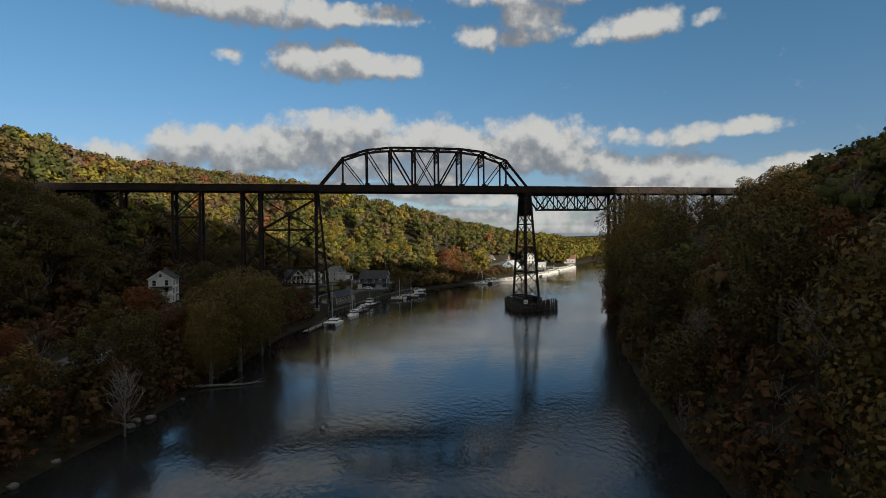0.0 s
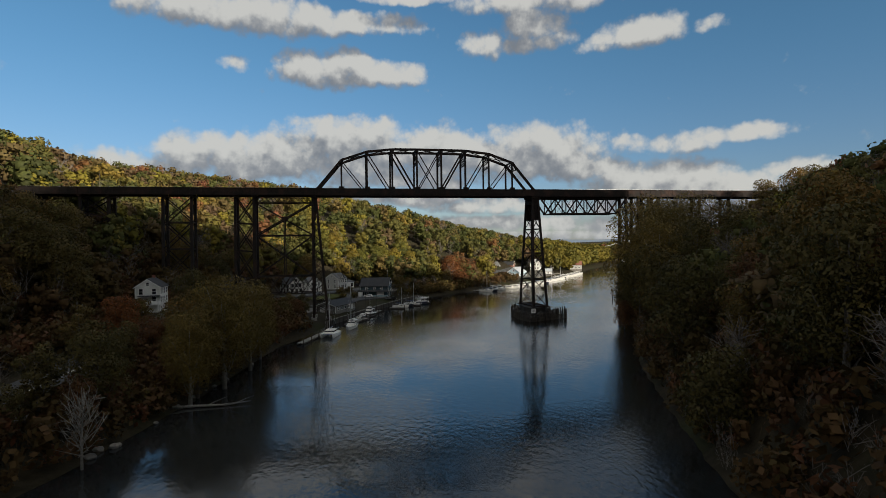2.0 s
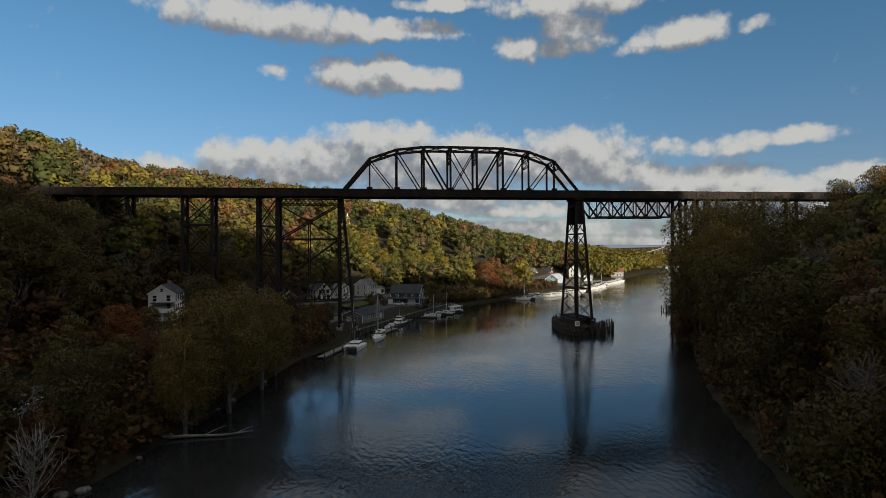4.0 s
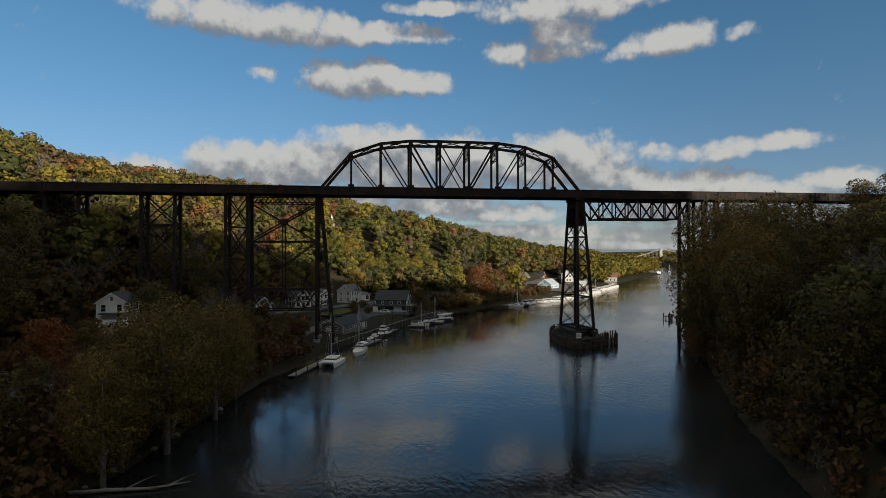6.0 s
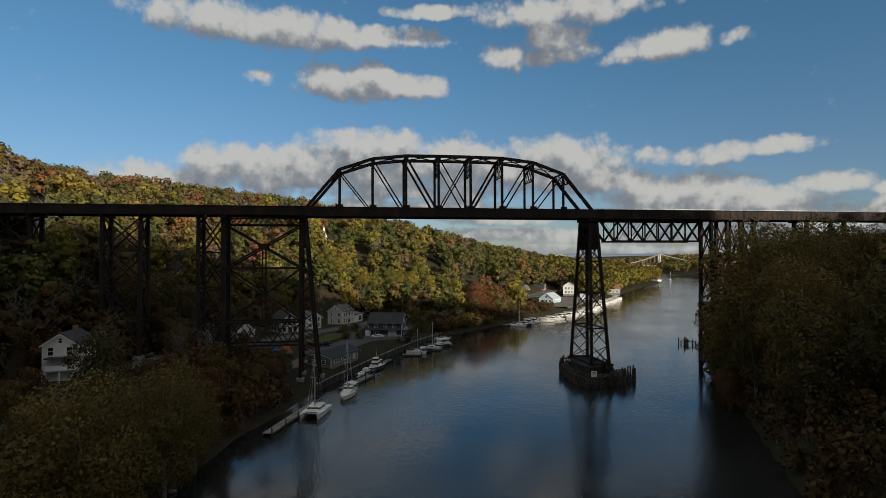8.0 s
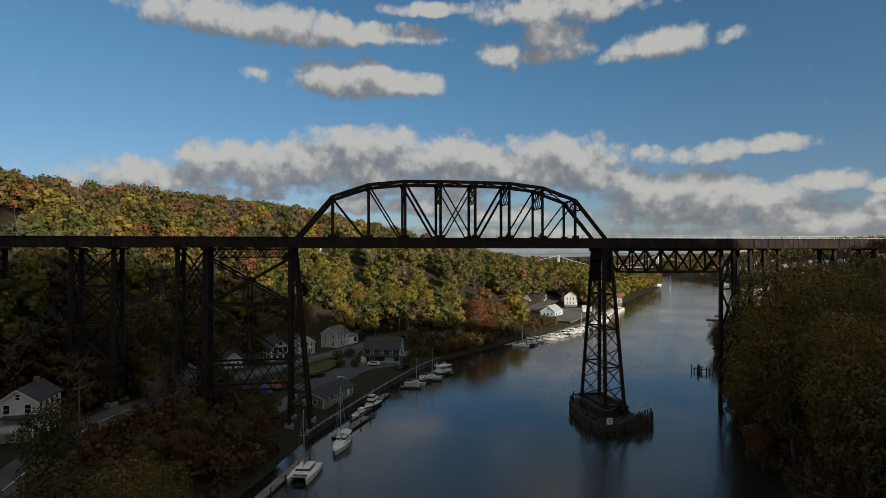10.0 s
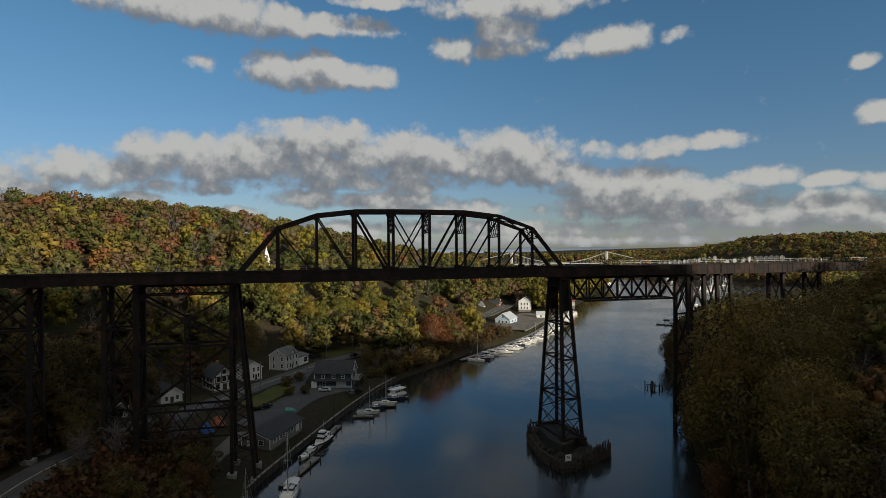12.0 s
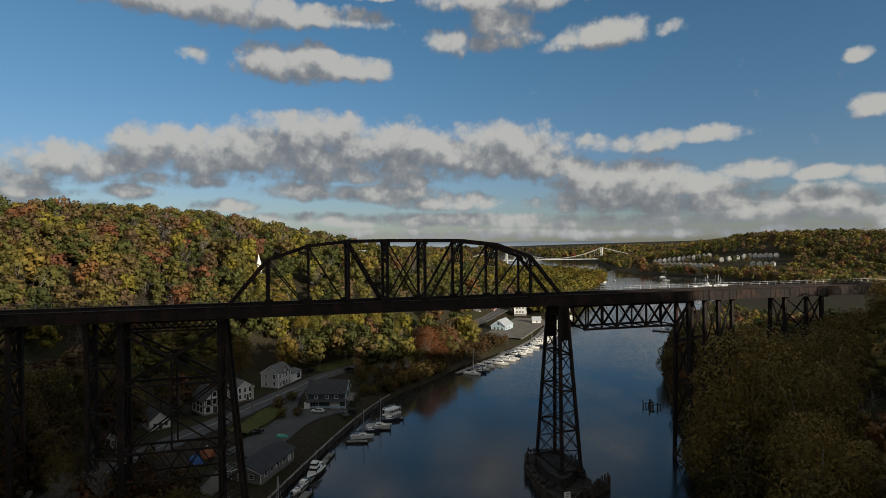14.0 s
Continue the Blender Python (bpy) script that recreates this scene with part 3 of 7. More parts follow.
def leg_pair_tower(xa, xb, label, spread=0.0, name="trestle_tower", zfoot=None, panels=3, batter=0.17, laced_top=False, dense=False, ztop=ZB):
    """A trestle tower: two bents at xa and xb, each of two legs that lean outwards across the line."""
    tw = thing(name, label, "trestle tower", group="trestle towers")
    feet = {}
    for side, x in ((-1, xa), (1, xb)):
        for y, s in ((Y0 + 1.5, -1), (Y1 - 1.5, 1)):
            zf = zfoot
            if zf is None:
                zf = gz(x, y + s * 5) + 0.6
            run = ztop - zf
            top, foot = Vector((x, y, ztop)), Vector((x + side * spread, y + s * run * batter, zf))
            feet[(side, s)] = (top, foot)
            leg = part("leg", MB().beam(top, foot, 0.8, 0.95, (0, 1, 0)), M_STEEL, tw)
            part("footing", MB().box((foot.x - 1.1, foot.y - 1.1, zf - 1.6), (foot.x + 1.1, foot.y + 1.1, zf + 0.25)), M_CONCRETE, leg)
    part("cap_beam", MB().box((xa - 0.5, Y0 - 0.4, ztop - 0.45), (xa + 0.5, Y1 + 0.4, ztop + 0.02)), M_STEEL, tw)
    part("cap_beam", MB().box((xb - 0.5, Y0 - 0.4, ztop - 0.45), (xb + 0.5, Y1 + 0.4, ztop + 0.02)), M_STEEL, tw)

    def at(side, s, k):
        top, foot = feet[(side, s)]
        return top.lerp(foot, k)

    faces = [((-1, -1), (1, -1)), ((-1, 1), (1, 1)), ((-1, -1), (-1, 1)), ((1, -1), (1, 1))]
    for a, b in faces:
        for k in range(panels):
            k0, k1 = k / panels + (0.015 if k == 0 else 0), (k + 1) / panels - (0.02 if k == panels - 1 else 0)
            t = 0.22 if dense else 0.3
            bar(tw, "brace", at(*a, k0), at(*b, k1), t, up=(0.3, 1, 0))
            bar(tw, "brace", at(*b, k0), at(*a, k1), t, up=(0.3, 1, 0))
            bar(tw, "strut", at(*a, k1), at(*b, k1), 0.32, 0.4, up=(0, 0, 1))
    return tw, feet, at


M_RAIL = material("galvanised_rail", mottled((0.30, 0.31, 0.32), (0.42, 0.43, 0.44), 3.0, (0.2, 0.12, 0.08), 0.7), 0.5, 0.7)


def track(x0, x1):
    t = thing("railway_track", "single railway track with timber sleepers on the bridge deck", "railway track")
    tie = MB().box((-0.12, -1.4, -0.12), (0.12, 1.4, 0.12)).mesh("sleeper", M_OLDWOOD)
    n = int((x1 - x0) / 1.9)
    for k in range(n):
        s = part("sleeper", tie, None, t)
        s.location = (x0 + 0.5 + k * (x1 - x0 - 1) / n, 4.0, ZT - 0.38)
    for y in (3.28, 4.72):
        part("rail", MB().box((x0, y - 0.04, ZT - 0.26), (x1, y + 0.04, ZT - 0.1)), M_STEEL, t)


def deck_truss(x0, x1):
    """The smaller span beyond the river pier, its truss hanging under the deck."""
    d = thing("deck_truss_span", "dark steel deck truss span with crossed diagonals", "railway bridge")
    zt, zb, n = 45.0, 38.9, 8
    xs = [x0 + (x1 - x0) * k / n for k in range(n + 1)]
    for y in (Y0 + 0.6, Y1 - 0.6):
        tr = part("truss", MB().beam((x0, y, zt), (x1, y, zt), 0.5, 0.6), M_STEEL, d)
        bar(tr, "bottom_chord", (xs[1] - 0.6, y, zb), (xs[-2] + 0.6, y, zb), 0.5, 0.65)
        for k in range(1, n):
            bar(tr, "vertical", (xs[k], y, zb), (xs[k], y, zt), 0.3)
        bar(tr, "end_post", (x0, y, zt), (xs[1], y, zb), 0.55)
        bar(tr, "end_post", (x1, y, zt), (xs[-2], y, zb), 0.55)
        for k in range(1, n - 1):
            up = (xs[k], xs[k + 1]) if k % 2 else (xs[k + 1], xs[k])
            bar(tr, "diagonal", (up[0], y, zb), (up[1], y, zt), 0.42)
            bar(tr, "counter_rod", (up[1], y, zb), (up[0], y, zt), 0.09)
    for k in range(1, n):
        bar(d, "cross_strut", (xs[k], Y0 + 0.6, zb), (xs[k], Y1 - 0.6, zb), 0.3, up=(0, 0, 1))
        if k < n - 1:
            bar(d, "lateral", (xs[k], Y0 + 0.6, zb), (xs[k + 1], Y1 - 0.6, zb), 0.14, up=(0, 0, 1))
    return d


def river_pier():
    """Timber-fendered concrete pier in the creek, with the braced steel tower on it."""
    p = thing("bridge_pier", "dark concrete river pier ringed by broken timber fender piles", "bridge pier")
    out = [(73.6, -12.5), (76.8, -12.0), (84, -6), (87, 8), (86, 16), (78, 17), (74, 9), (72.2, -4)]
    part("block", MB().prism(out, -2.0, 1.5), M_OLDCONC, p)
    inner = [(80.4 + (x - 79.5) * 0.66, 3.2 + (y - 1.0) * 0.66) for x, y in out]
    part("cap", MB().prism(inner, 1.5, 4.0), M_OLDCONC, p)
    rr = random.Random(8)
    for k in range(26):
        a = k * 2 * math.pi / 26 + rr.uniform(-0.1, 0.1)
        at, size = Vector((79.6 + 5.6 * math.cos(a), 1.4 + 11.0 * math.sin(a), 1.7)), rr.uniform(0.8, 1.6)
        bm = bmesh.new()
        bmesh.ops.create_icosphere(bm, subdivisions=1, radius=size)
        for v in bm.verts:
            v.co *= 1 + 0.35 * noise.noise(v.co * 1.1 / size + Vector((k * 5, 1, 0)))
            v.co = v.co * 1.0 + at
        me = bpy.data.meshes.new("rubble_stone")
        bm.to_mesh(me)
        bm.free()
        me.materials.append(M_OLDCONC)
        part("rubble_stone", me, None, p)
    rnd = random.Random(4)
    pts = [Vector((*q, 0)) for q in out]
    ring = [Vector((79.5 + (q.x - 79.5) * 1.07, 1.0 + (q.y - 1.0) * 1.04, 0)) for q in pts]
    for a, b in zip(ring, ring[1:] + ring[:1]):
        n = max(2, int((b - a).length / 0.85))
        for k in range(n):
            q = a.lerp(b, k / n)
            h = rnd.uniform(2.2, 3.9) if rnd.random() < 0.75 else rnd.uniform(1.0, 2.6)
            lean = Vector((rnd.uniform(-0.25, 0.25), rnd.uniform(-0.25, 0.25), 0))
            part("timber_post", MB().tube([q + Vector((0, 0, -2)), q + lean + Vector((0, 0, h))], [0.24, 0.2], 7), M_OLDWOOD, p)
        for z in (1.2, 2.5):
            part("waler", MB().beam(a.lerp(b, 0.02) + Vector((0, 0, z)), a.lerp(b, 0.98) + Vector((0, 0, z)), 0.3, 0.35), M_OLDWOOD, p)
    # fender row that trails away to the downstream side
    a, b = Vector((80.5, -10.5, 0)), Vector((90.0, -5.5, 0))
    for k in range(17):
        q = a.lerp(b, k / 16)
        h = rnd.uniform(2.6, 4.6)
        part("timber_post", MB().tube([q + Vector((0, 0, -2)), q + Vector((rnd.uniform(-0.3, 0.3), 0, h))], [0.26, 0.22], 7), M_OLDWOOD, p)
    part("waler", MB().beam(a + Vector((0, 0, 1.6)), b + Vector((0, 0, 1.6)), 0.3, 0.4), M_OLDWOOD, p)
    s = thing("warning_sign", "small white notice board on the pier fender", "sign", at=pose(74.2, -13.9, 4.0))
    part("board", MB().box((-0.75, -0.05, -0.75), (0.75, 0.05, 0.75)), M_SIGN, s)
    part("post", MB().box((-0.08, 0.05, -3.0), (0.08, 0.2, 0.7)), M_OLDWOOD, s)
    for k, (w, z) in enumerate(((0.5, 0.4), (0.42, 0.1), (0.5, -0.2))):
        part("text_bar", MB().box((-w, -0.062, z - 0.06), (w, -0.052, z + 0.06)), M_STEEL_DARK, s)


M_SIGN = material("white_sign", mottled((0.72, 0.72, 0.70), (0.80, 0.80, 0.78), 2.0), 0.5)
M_OLDCONC = material("black_concrete", mottled((0.016, 0.014, 0.012), (0.034, 0.030, 0.026), 1.1, (0.012, 0.013, 0.011), 0.3, 0.8), 0.9, bump=rough_bump(3, 0.5, 0.06))


def river_tower():
    tw = thing("river_tower", "tall tapering rust-red laced steel tower on the pier", "trestle tower")
    zt, zf = ZB, 4.3
    top = {(-1, -1): (79.7, 0.6), (1, -1): (81.7, 0.6), (-1, 1): (79.7, 7.4), (1, 1): (81.7, 7.4)}
    bot = {(-1, -1): (78.4, -2.8), (1, -1): (83.6, -2.8), (-1, 1): (77.8, 10.8), (1, 1): (83.0, 10.8)}
    at = lambda s, k: Vector((*top[s], zt)).lerp(Vector((*bot[s], zf)), k)
    for s in top:
        a, b = at(s, 0), at(s, 1)
        leg = part("leg", MB().beam(a, b, 0.7, 0.8, (0, 1, 0)), M_STEEL, tw)
        part("base_plate", MB().box((b.x - 0.9, b.y - 0.9, zf - 0.4), (b.x + 0.9, b.y + 0.9, zf + 0.05)), M_STEEL_DARK, leg)
    hor = [0.0, 0.065, 0.30, 0.52, 0.76, 1.0]
    for a, b in (((-1, -1), (1, -1)), ((-1, 1), (1, 1)), ((-1, -1), (-1, 1)), ((1, -1), (1, 1))):
        for k in hor[1:]:
            bar(tw, "strut", at(a, k), at(b, k), 0.34, 0.42, up=(0, 0, 1))
        for k0, k1 in zip(hor[1:], hor[2:]):
            km = (k0 + k1) / 2
            for p0, p1 in ((k0, km), (km, k1)):
                bar(tw, "brace", at(a, p0), at(b, p1), 0.2, up=(0.3, 1, 0))
                bar(tw, "brace", at(b, p0), at(a, p1), 0.2, up=(0.3, 1, 0))
    for x in (79.6, 81.8):
        part("portal_plate", MB().box((x - 0.1, 0.3, ZB - 2.3), (x + 0.1, 7.7, ZB - 0.05)), M_STEEL, tw)
    for y in (0.5, 7.5):
        part("web_plate", MB().box((79.6, y - 0.1, ZB - 9), (81.8, y + 0.1, ZB - 0.05)), M_STEEL, tw)
    part("cap_beam", MB().box((79.0, Y0 - 0.3, ZB - 0.8), (82.4, Y1 + 0.3, ZB)), M_STEEL, tw)


def land_tower():
    """Wide braced tower on the left bank with the tall laced leg under the end of the truss."""
    tw = thing("trestle_tower", "wide rust-brown braced trestle tower beside the road", "trestle tower", group="trestle towers")
    levels = [43.0, 31.6, 17.4, 11.4]
    for y, s in ((Y0 + 1.4, -1), (Y1 - 1.4, 1)):
        def at(x, z, dx=0.0):
            return Vector((x + dx * (ZB - z) / 40.0, y + s * (ZB - z) * 0.02, z))
        for x, dx in ((-20.6, 0.0), (-1.2, 0.0), (-0.2, 3.6)):
            foot = at(x, 0, dx)
            zf = max(gz(foot.x, foot.y), 0.5) + 0.5
            leg = part("leg", MB().beam(at(x, ZB, dx), at(x, zf, dx), 0.75 if x > -20 else 0.85, 0.85, (0, 1, 0)), M_STEEL, tw)
            f = at(x, zf, dx)
            part("footing", MB().box((f.x - 1.0, f.y - 1.0, zf - 2.2), (f.x + 1.0, f.y + 1.0, zf + 0.2)), M_CONCRETE, leg)
        hd = MB().beam((-20.6, y, 45.1), (-1.2, y, 45.1), 0.3).beam((-20.6, y, 43.1), (-1.2, y, 43.1), 0.3)
        lacing(hd, (-20.2, y, 45.0), (-1.6, y, 45.0), 1.8, 13, 0.14)
        part("lattice_girder", hd, M_STEEL, tw)
        xl, xr = -20.6, -1.2
        xm = (xl + xr) / 2
        for z0, z1, t in ((43.0, 31.6, 0.42), (31.6, 17.4, 0.3)):
            bar(tw, "brace", at(xl, z0), at(xr, z1), t)
            bar(tw, "brace", at(xr, z0), at(xl, z1), t)
            bar(tw, "strut", at(xl, z1), at(xr, z1), 0.4, 0.5, up=(0, 0, 1))
        part("gusset", MB().beam(at(xm - 0.9, 37.4), at(xm + 0.9, 37.4), 0.5, 1.5), M_STEEL, tw)
        bar(tw, "centre_post", at(xm, 37.3), at(xm, 17.4), 0.34)
        bar(tw, "strut", at(xl, 11.4), at(xr, 11.4), 0.35, 0.4, up=(0, 0, 1))
        for k in range(5):
            xa, xb = xl + (xr - xl) * k / 5, xl + (xr - xl) * (k + 1) / 5
            bar(tw, "brace", at(xa, 17.4), at(xb, 11.4), 0.2)
            bar(tw, "brace", at(xb, 17.4), at(xa, 11.4), 0.2)
        part("web_plate", MB().beam(at(-0.75, ZB), at(-0.75, 37.0), 1.0, 0.2, (0, 1, 0)), M_STEEL, tw)
        n = 13
        for k in range(n):
            z0, z1 = 37.0 - 32.5 * k / n, 37.0 - 32.5 * (k + 1) / n
            bar(tw, "lacing", at(-1.2, z0), at(-0.2, z1, 3.6), 0.15)
            bar(tw, "lacing", at(-0.2, z0, 3.6), at(-1.2, z1), 0.15)
    for x in (-20.6, -0.7):
        part("cap_beam", MB().box((x - 0.7, Y0 - 0.3, ZB - 0.6), (x + 0.7, Y1 + 0.3, ZB)), M_STEEL, tw)
        for z0, z1 in ((44, 31.6), (31.6, 17.4), (17.4, 7)):
            a0, a1 = (ZB - z0) * 0.02 - 0.8, (ZB - z1) * 0.02 - 0.8
            bar(tw, "sway_brace", (x, Y0 + 0.6 - a0, z0), (x, Y1 - 0.6 + a1, z1), 0.26, up=(0.3, 1, 0))
            bar(tw, "sway_brace", (x, Y1 - 0.6 + a0, z0), (x, Y0 + 0.6 - a1, z1), 0.26, up=(0.3, 1, 0))
            bar(tw, "sway_strut", (x, Y0 + 0.6 - a1, z1), (x, Y1 - 0.6 + a1, z1), 0.3, up=(0, 0, 1))


main_span()
river_pier()
river_tower()
land_tower()
GIRDERS = [(-150, -128), (-128, -119), (-119, -97), (-97, -88), (-88, -75), (-75, -66.5), (-66.5, -50), (-50, -41), (-41, -27), (-27, -20.6), (-20.6, 0),
           (80.5, 118.4), (118.4, 123.6), (123.6, 128), (128, 132.5), (132.5, 150.6), (150.6, 163.8), (163.8, 182), (182, 200)]
for a, b in GIRDERS:
    girder_span(a, b, 2.4 if a < 60 else 2.6)
leg_pair_tower(-27.0, -20.9, "narrow rust-brown cross-braced trestle tower", panels=4, batter=0.02)
leg_pair_tower(-50, -41, "rust-brown cross-braced trestle tower among trees", panels=4, batter=0.02)
leg_pair_tower(-75, -66.5, "dark cross-braced trestle tower deep in trees", panels=3, batter=0.02)
leg_pair_tower(-97, -88, "dark cross-braced trestle tower deep in trees", panels=2, batter=0.02)
leg_pair_tower(118.4, 123.6, "dark cross-braced trestle tower at the wooded bank", panels=4, batter=0.02)
leg_pair_tower(128, 132.5, "dark cross-braced trestle tower on the wooded bank", panels=3, batter=0.02)
leg_pair_tower(150.6, 163.8, "dark trestle tower on the wooded slope", panels=2, batter=0.02)
deck_truss(82.6, 118.2)
track(-150, 200)
for x0, x1 in ((-150, -75), (-75, 0), (0, 80.5), (80.5, 140), (140, 200)):
    deck_rail(x0, x1, Y1 + 0.9, int((x1 - x0) / 3))


# woods ---------------------------------------------------------------------
def tuft_cloud(rnd, n, lobes, size, flat=0.8):
    """n leaf tufts (bent four-cornered blades) over the skins of several lobes. Returns vertices (n, 4, 3)."""
    lobes = np.array(lobes, float)
    w = lobes[:, 3] ** 2
    pick = rnd.choice(len(lobes), n, p=w / w.sum())
    c = lobes[pick]
    d = rnd.normal(size=(n, 3))
    d[:, 2] = d[:, 2] * 0.8 + 0.25
    d /= np.linalg.norm(d, axis=1, keepdims=True)
    r = c[:, 3:4] * (1 - np.abs(rnd.normal(0, 0.16, (n, 1))))
    p = c[:, :3] + d * r * np.array([1, 1, flat])
    # blades lie roughly along the skin, with a lot of scatter
    nrm = d + rnd.normal(0, 0.38, (n, 3))
    nrm /= np.linalg.norm(nrm, axis=1, keepdims=True)
    t = np.cross(nrm, rnd.normal(size=(n, 3)))
    t /= np.linalg.norm(t, axis=1, keepdims=True) + 1e-9
    b = np.cross(nrm, t)
    s = size * rnd.uniform(0.55, 1.25, (n, 1))
    k = rnd.uniform(0.45, 0.9, (n, 1))
    bend = nrm * s * rnd.uniform(-0.35, 0.35, (n, 1))
    quads = np.stack([p - t * s * 0.6, p - b * s * 0.5 * k - bend, p + t * s * 0.6, p + b * s * 0.5 * k + bend], 1)
    out = d * 0.75 + nrm * 0.35 + np.array([0, 0, 0.15])
    return quads, out / np.linalg.norm(out, axis=1, keepdims=True)


def crown_lobes(rnd, h, w, trunk, n):
    """Lobes (x, y, z, r) of a broad uneven crown between trunk height and h."""
    out = []
    for i in range(n):
        k = (i + 0.5) / n
        z = trunk + (h - trunk) * (0.12 + 0.80 * k)
        prof = math.sin(math.pi * (0.18 + 0.72 * k)) ** 0.8
        a = i * 2.4 + rnd.uniform(-0.5, 0.5)
        rr = w * 0.5 * prof * rnd.uniform(0.35, 0.75)
        out.append((math.cos(a) * rr, math.sin(a) * rr, z, w * rnd.uniform(0.19, 0.30)))
    out.append((0, 0, trunk + (h - trunk) * 0.55, w * 0.30))
    return out


def mesh_from_quads(name, quads, mat, tone=None, normals=None):
    """A mesh of loose blades; quads: (n, corners, 3)."""
    n, c = quads.shape[:2]
    me = bpy.data.meshes.new(name)
    me.vertices.add(n * c)
    me.vertices.foreach_set("co", quads.reshape(-1).astype(np.float32))
    me.loops.add(n * c)
    me.loops.foreach_set("vertex_index", np.arange(n * c, dtype=np.int32))
    me.polygons.add(n)
    me.polygons.foreach_set("loop_start", np.arange(0, n * c, c, dtype=np.int32))
    if tone is not None:
        at = me.attributes.new("tone", "FLOAT", "POINT")
        at.data.foreach_set("value", np.repeat(tone, c).astype(np.float32))
    me.materials.append(mat)
    me.update(calc_edges=True)
    me.validate()
    if normals is not None:
        me.polygons.foreach_set("use_smooth", [True] * n)
        me.normals_split_custom_set_from_vertices((normals.reshape(-1, 3) if normals.ndim == 3 else np.repeat(normals, c, axis=0)).tolist())
    return me


def bare_quads(rnd, h, w, n):
    """Thin bare boughs fanning up: narrow blades."""
    p0 = np.stack([rnd.normal(0, w * 0.06, n), rnd.normal(0, w * 0.06, n), h * rnd.uniform(0.2, 0.75, n)], 1)
    d = rnd.normal(0, 1, (n, 3))
    d[:, 2] = np.abs(d[:, 2]) * 1.1 + 0.7
    d /= np.linalg.norm(d, axis=1, keepdims=True)
    L = (h * rnd.uniform(0.14, 0.38, n))[:, None]
    p1 = p0 + d * L
    s = np.cross(d, rnd.normal(size=(n, 3)))
    s /= np.linalg.norm(s, axis=1, keepdims=True)
    t = 0.07
    main = np.stack([p0 - s * t, p0 + s * t, p1 + s * t * 0.3, p1 - s * t * 0.3], 1)
    # twigs from the outer half of each bough
    m = n * 3
    i = rnd.randint(0, n, m)
    q0 = p0[i] + d[i] * L[i] * rnd.uniform(0.35, 1.0, (m, 1))
    e = d[i] + rnd.normal(0, 0.55, (m, 3))
    e /= np.linalg.norm(e, axis=1, keepdims=True)
    q1 = q0 + e * h * rnd.uniform(0.05, 0.13, (m, 1))
    s2 = np.cross(e, rnd.normal(size=(m, 3)))
    s2 /= np.linalg.norm(s2, axis=1, keepdims=True)
    tw = np.stack([q0 - s2 * 0.045, q0 + s2 * 0.045, q1 + s2 * 0.02, q1 - s2 * 0.02], 1)
    return np.concatenate([main, tw])


def cube_ball():
    """A cube's six faces with their corners on a ball of radius 1. Returns (6, 4, 3)."""
    out = []
    for ax in range(3):
        for sg in (-1, 1):
            c = []
            for u, v in ((-1, -1), (1, -1), (1, 1), (-1, 1)) if sg > 0 else ((-1, -1), (-1, 1), (1, 1), (1, -1)):
                p = [0.0, 0.0, 0.0]
                p[ax], p[(ax + 1) % 3], p[(ax + 2) % 3] = sg, u, v
                c.append(np.array(p) / 3 ** 0.5)
            out.append(c)
    return np.array(out)


def crown_core(rnd, lobes, k=0.8, flat=0.8):
    """The closed inner mass of a crown: a lumpy ball in each lobe. Returns faces (n, 4, 3) and their corner normals."""
    ball, q, n = cube_ball(), [], []
    for x, y, z, r in lobes:
        lump = 1 + 0.16 * np.sin(ball @ rnd.normal(0, 2.2, 3) + rnd.uniform(0, 6))
        q.append(ball * lump[..., None] * r * k * np.array([1, 1, flat]) + np.array([x, y, z]))
        n.append(ball)
    return np.concatenate(q), np.concatenate(n)


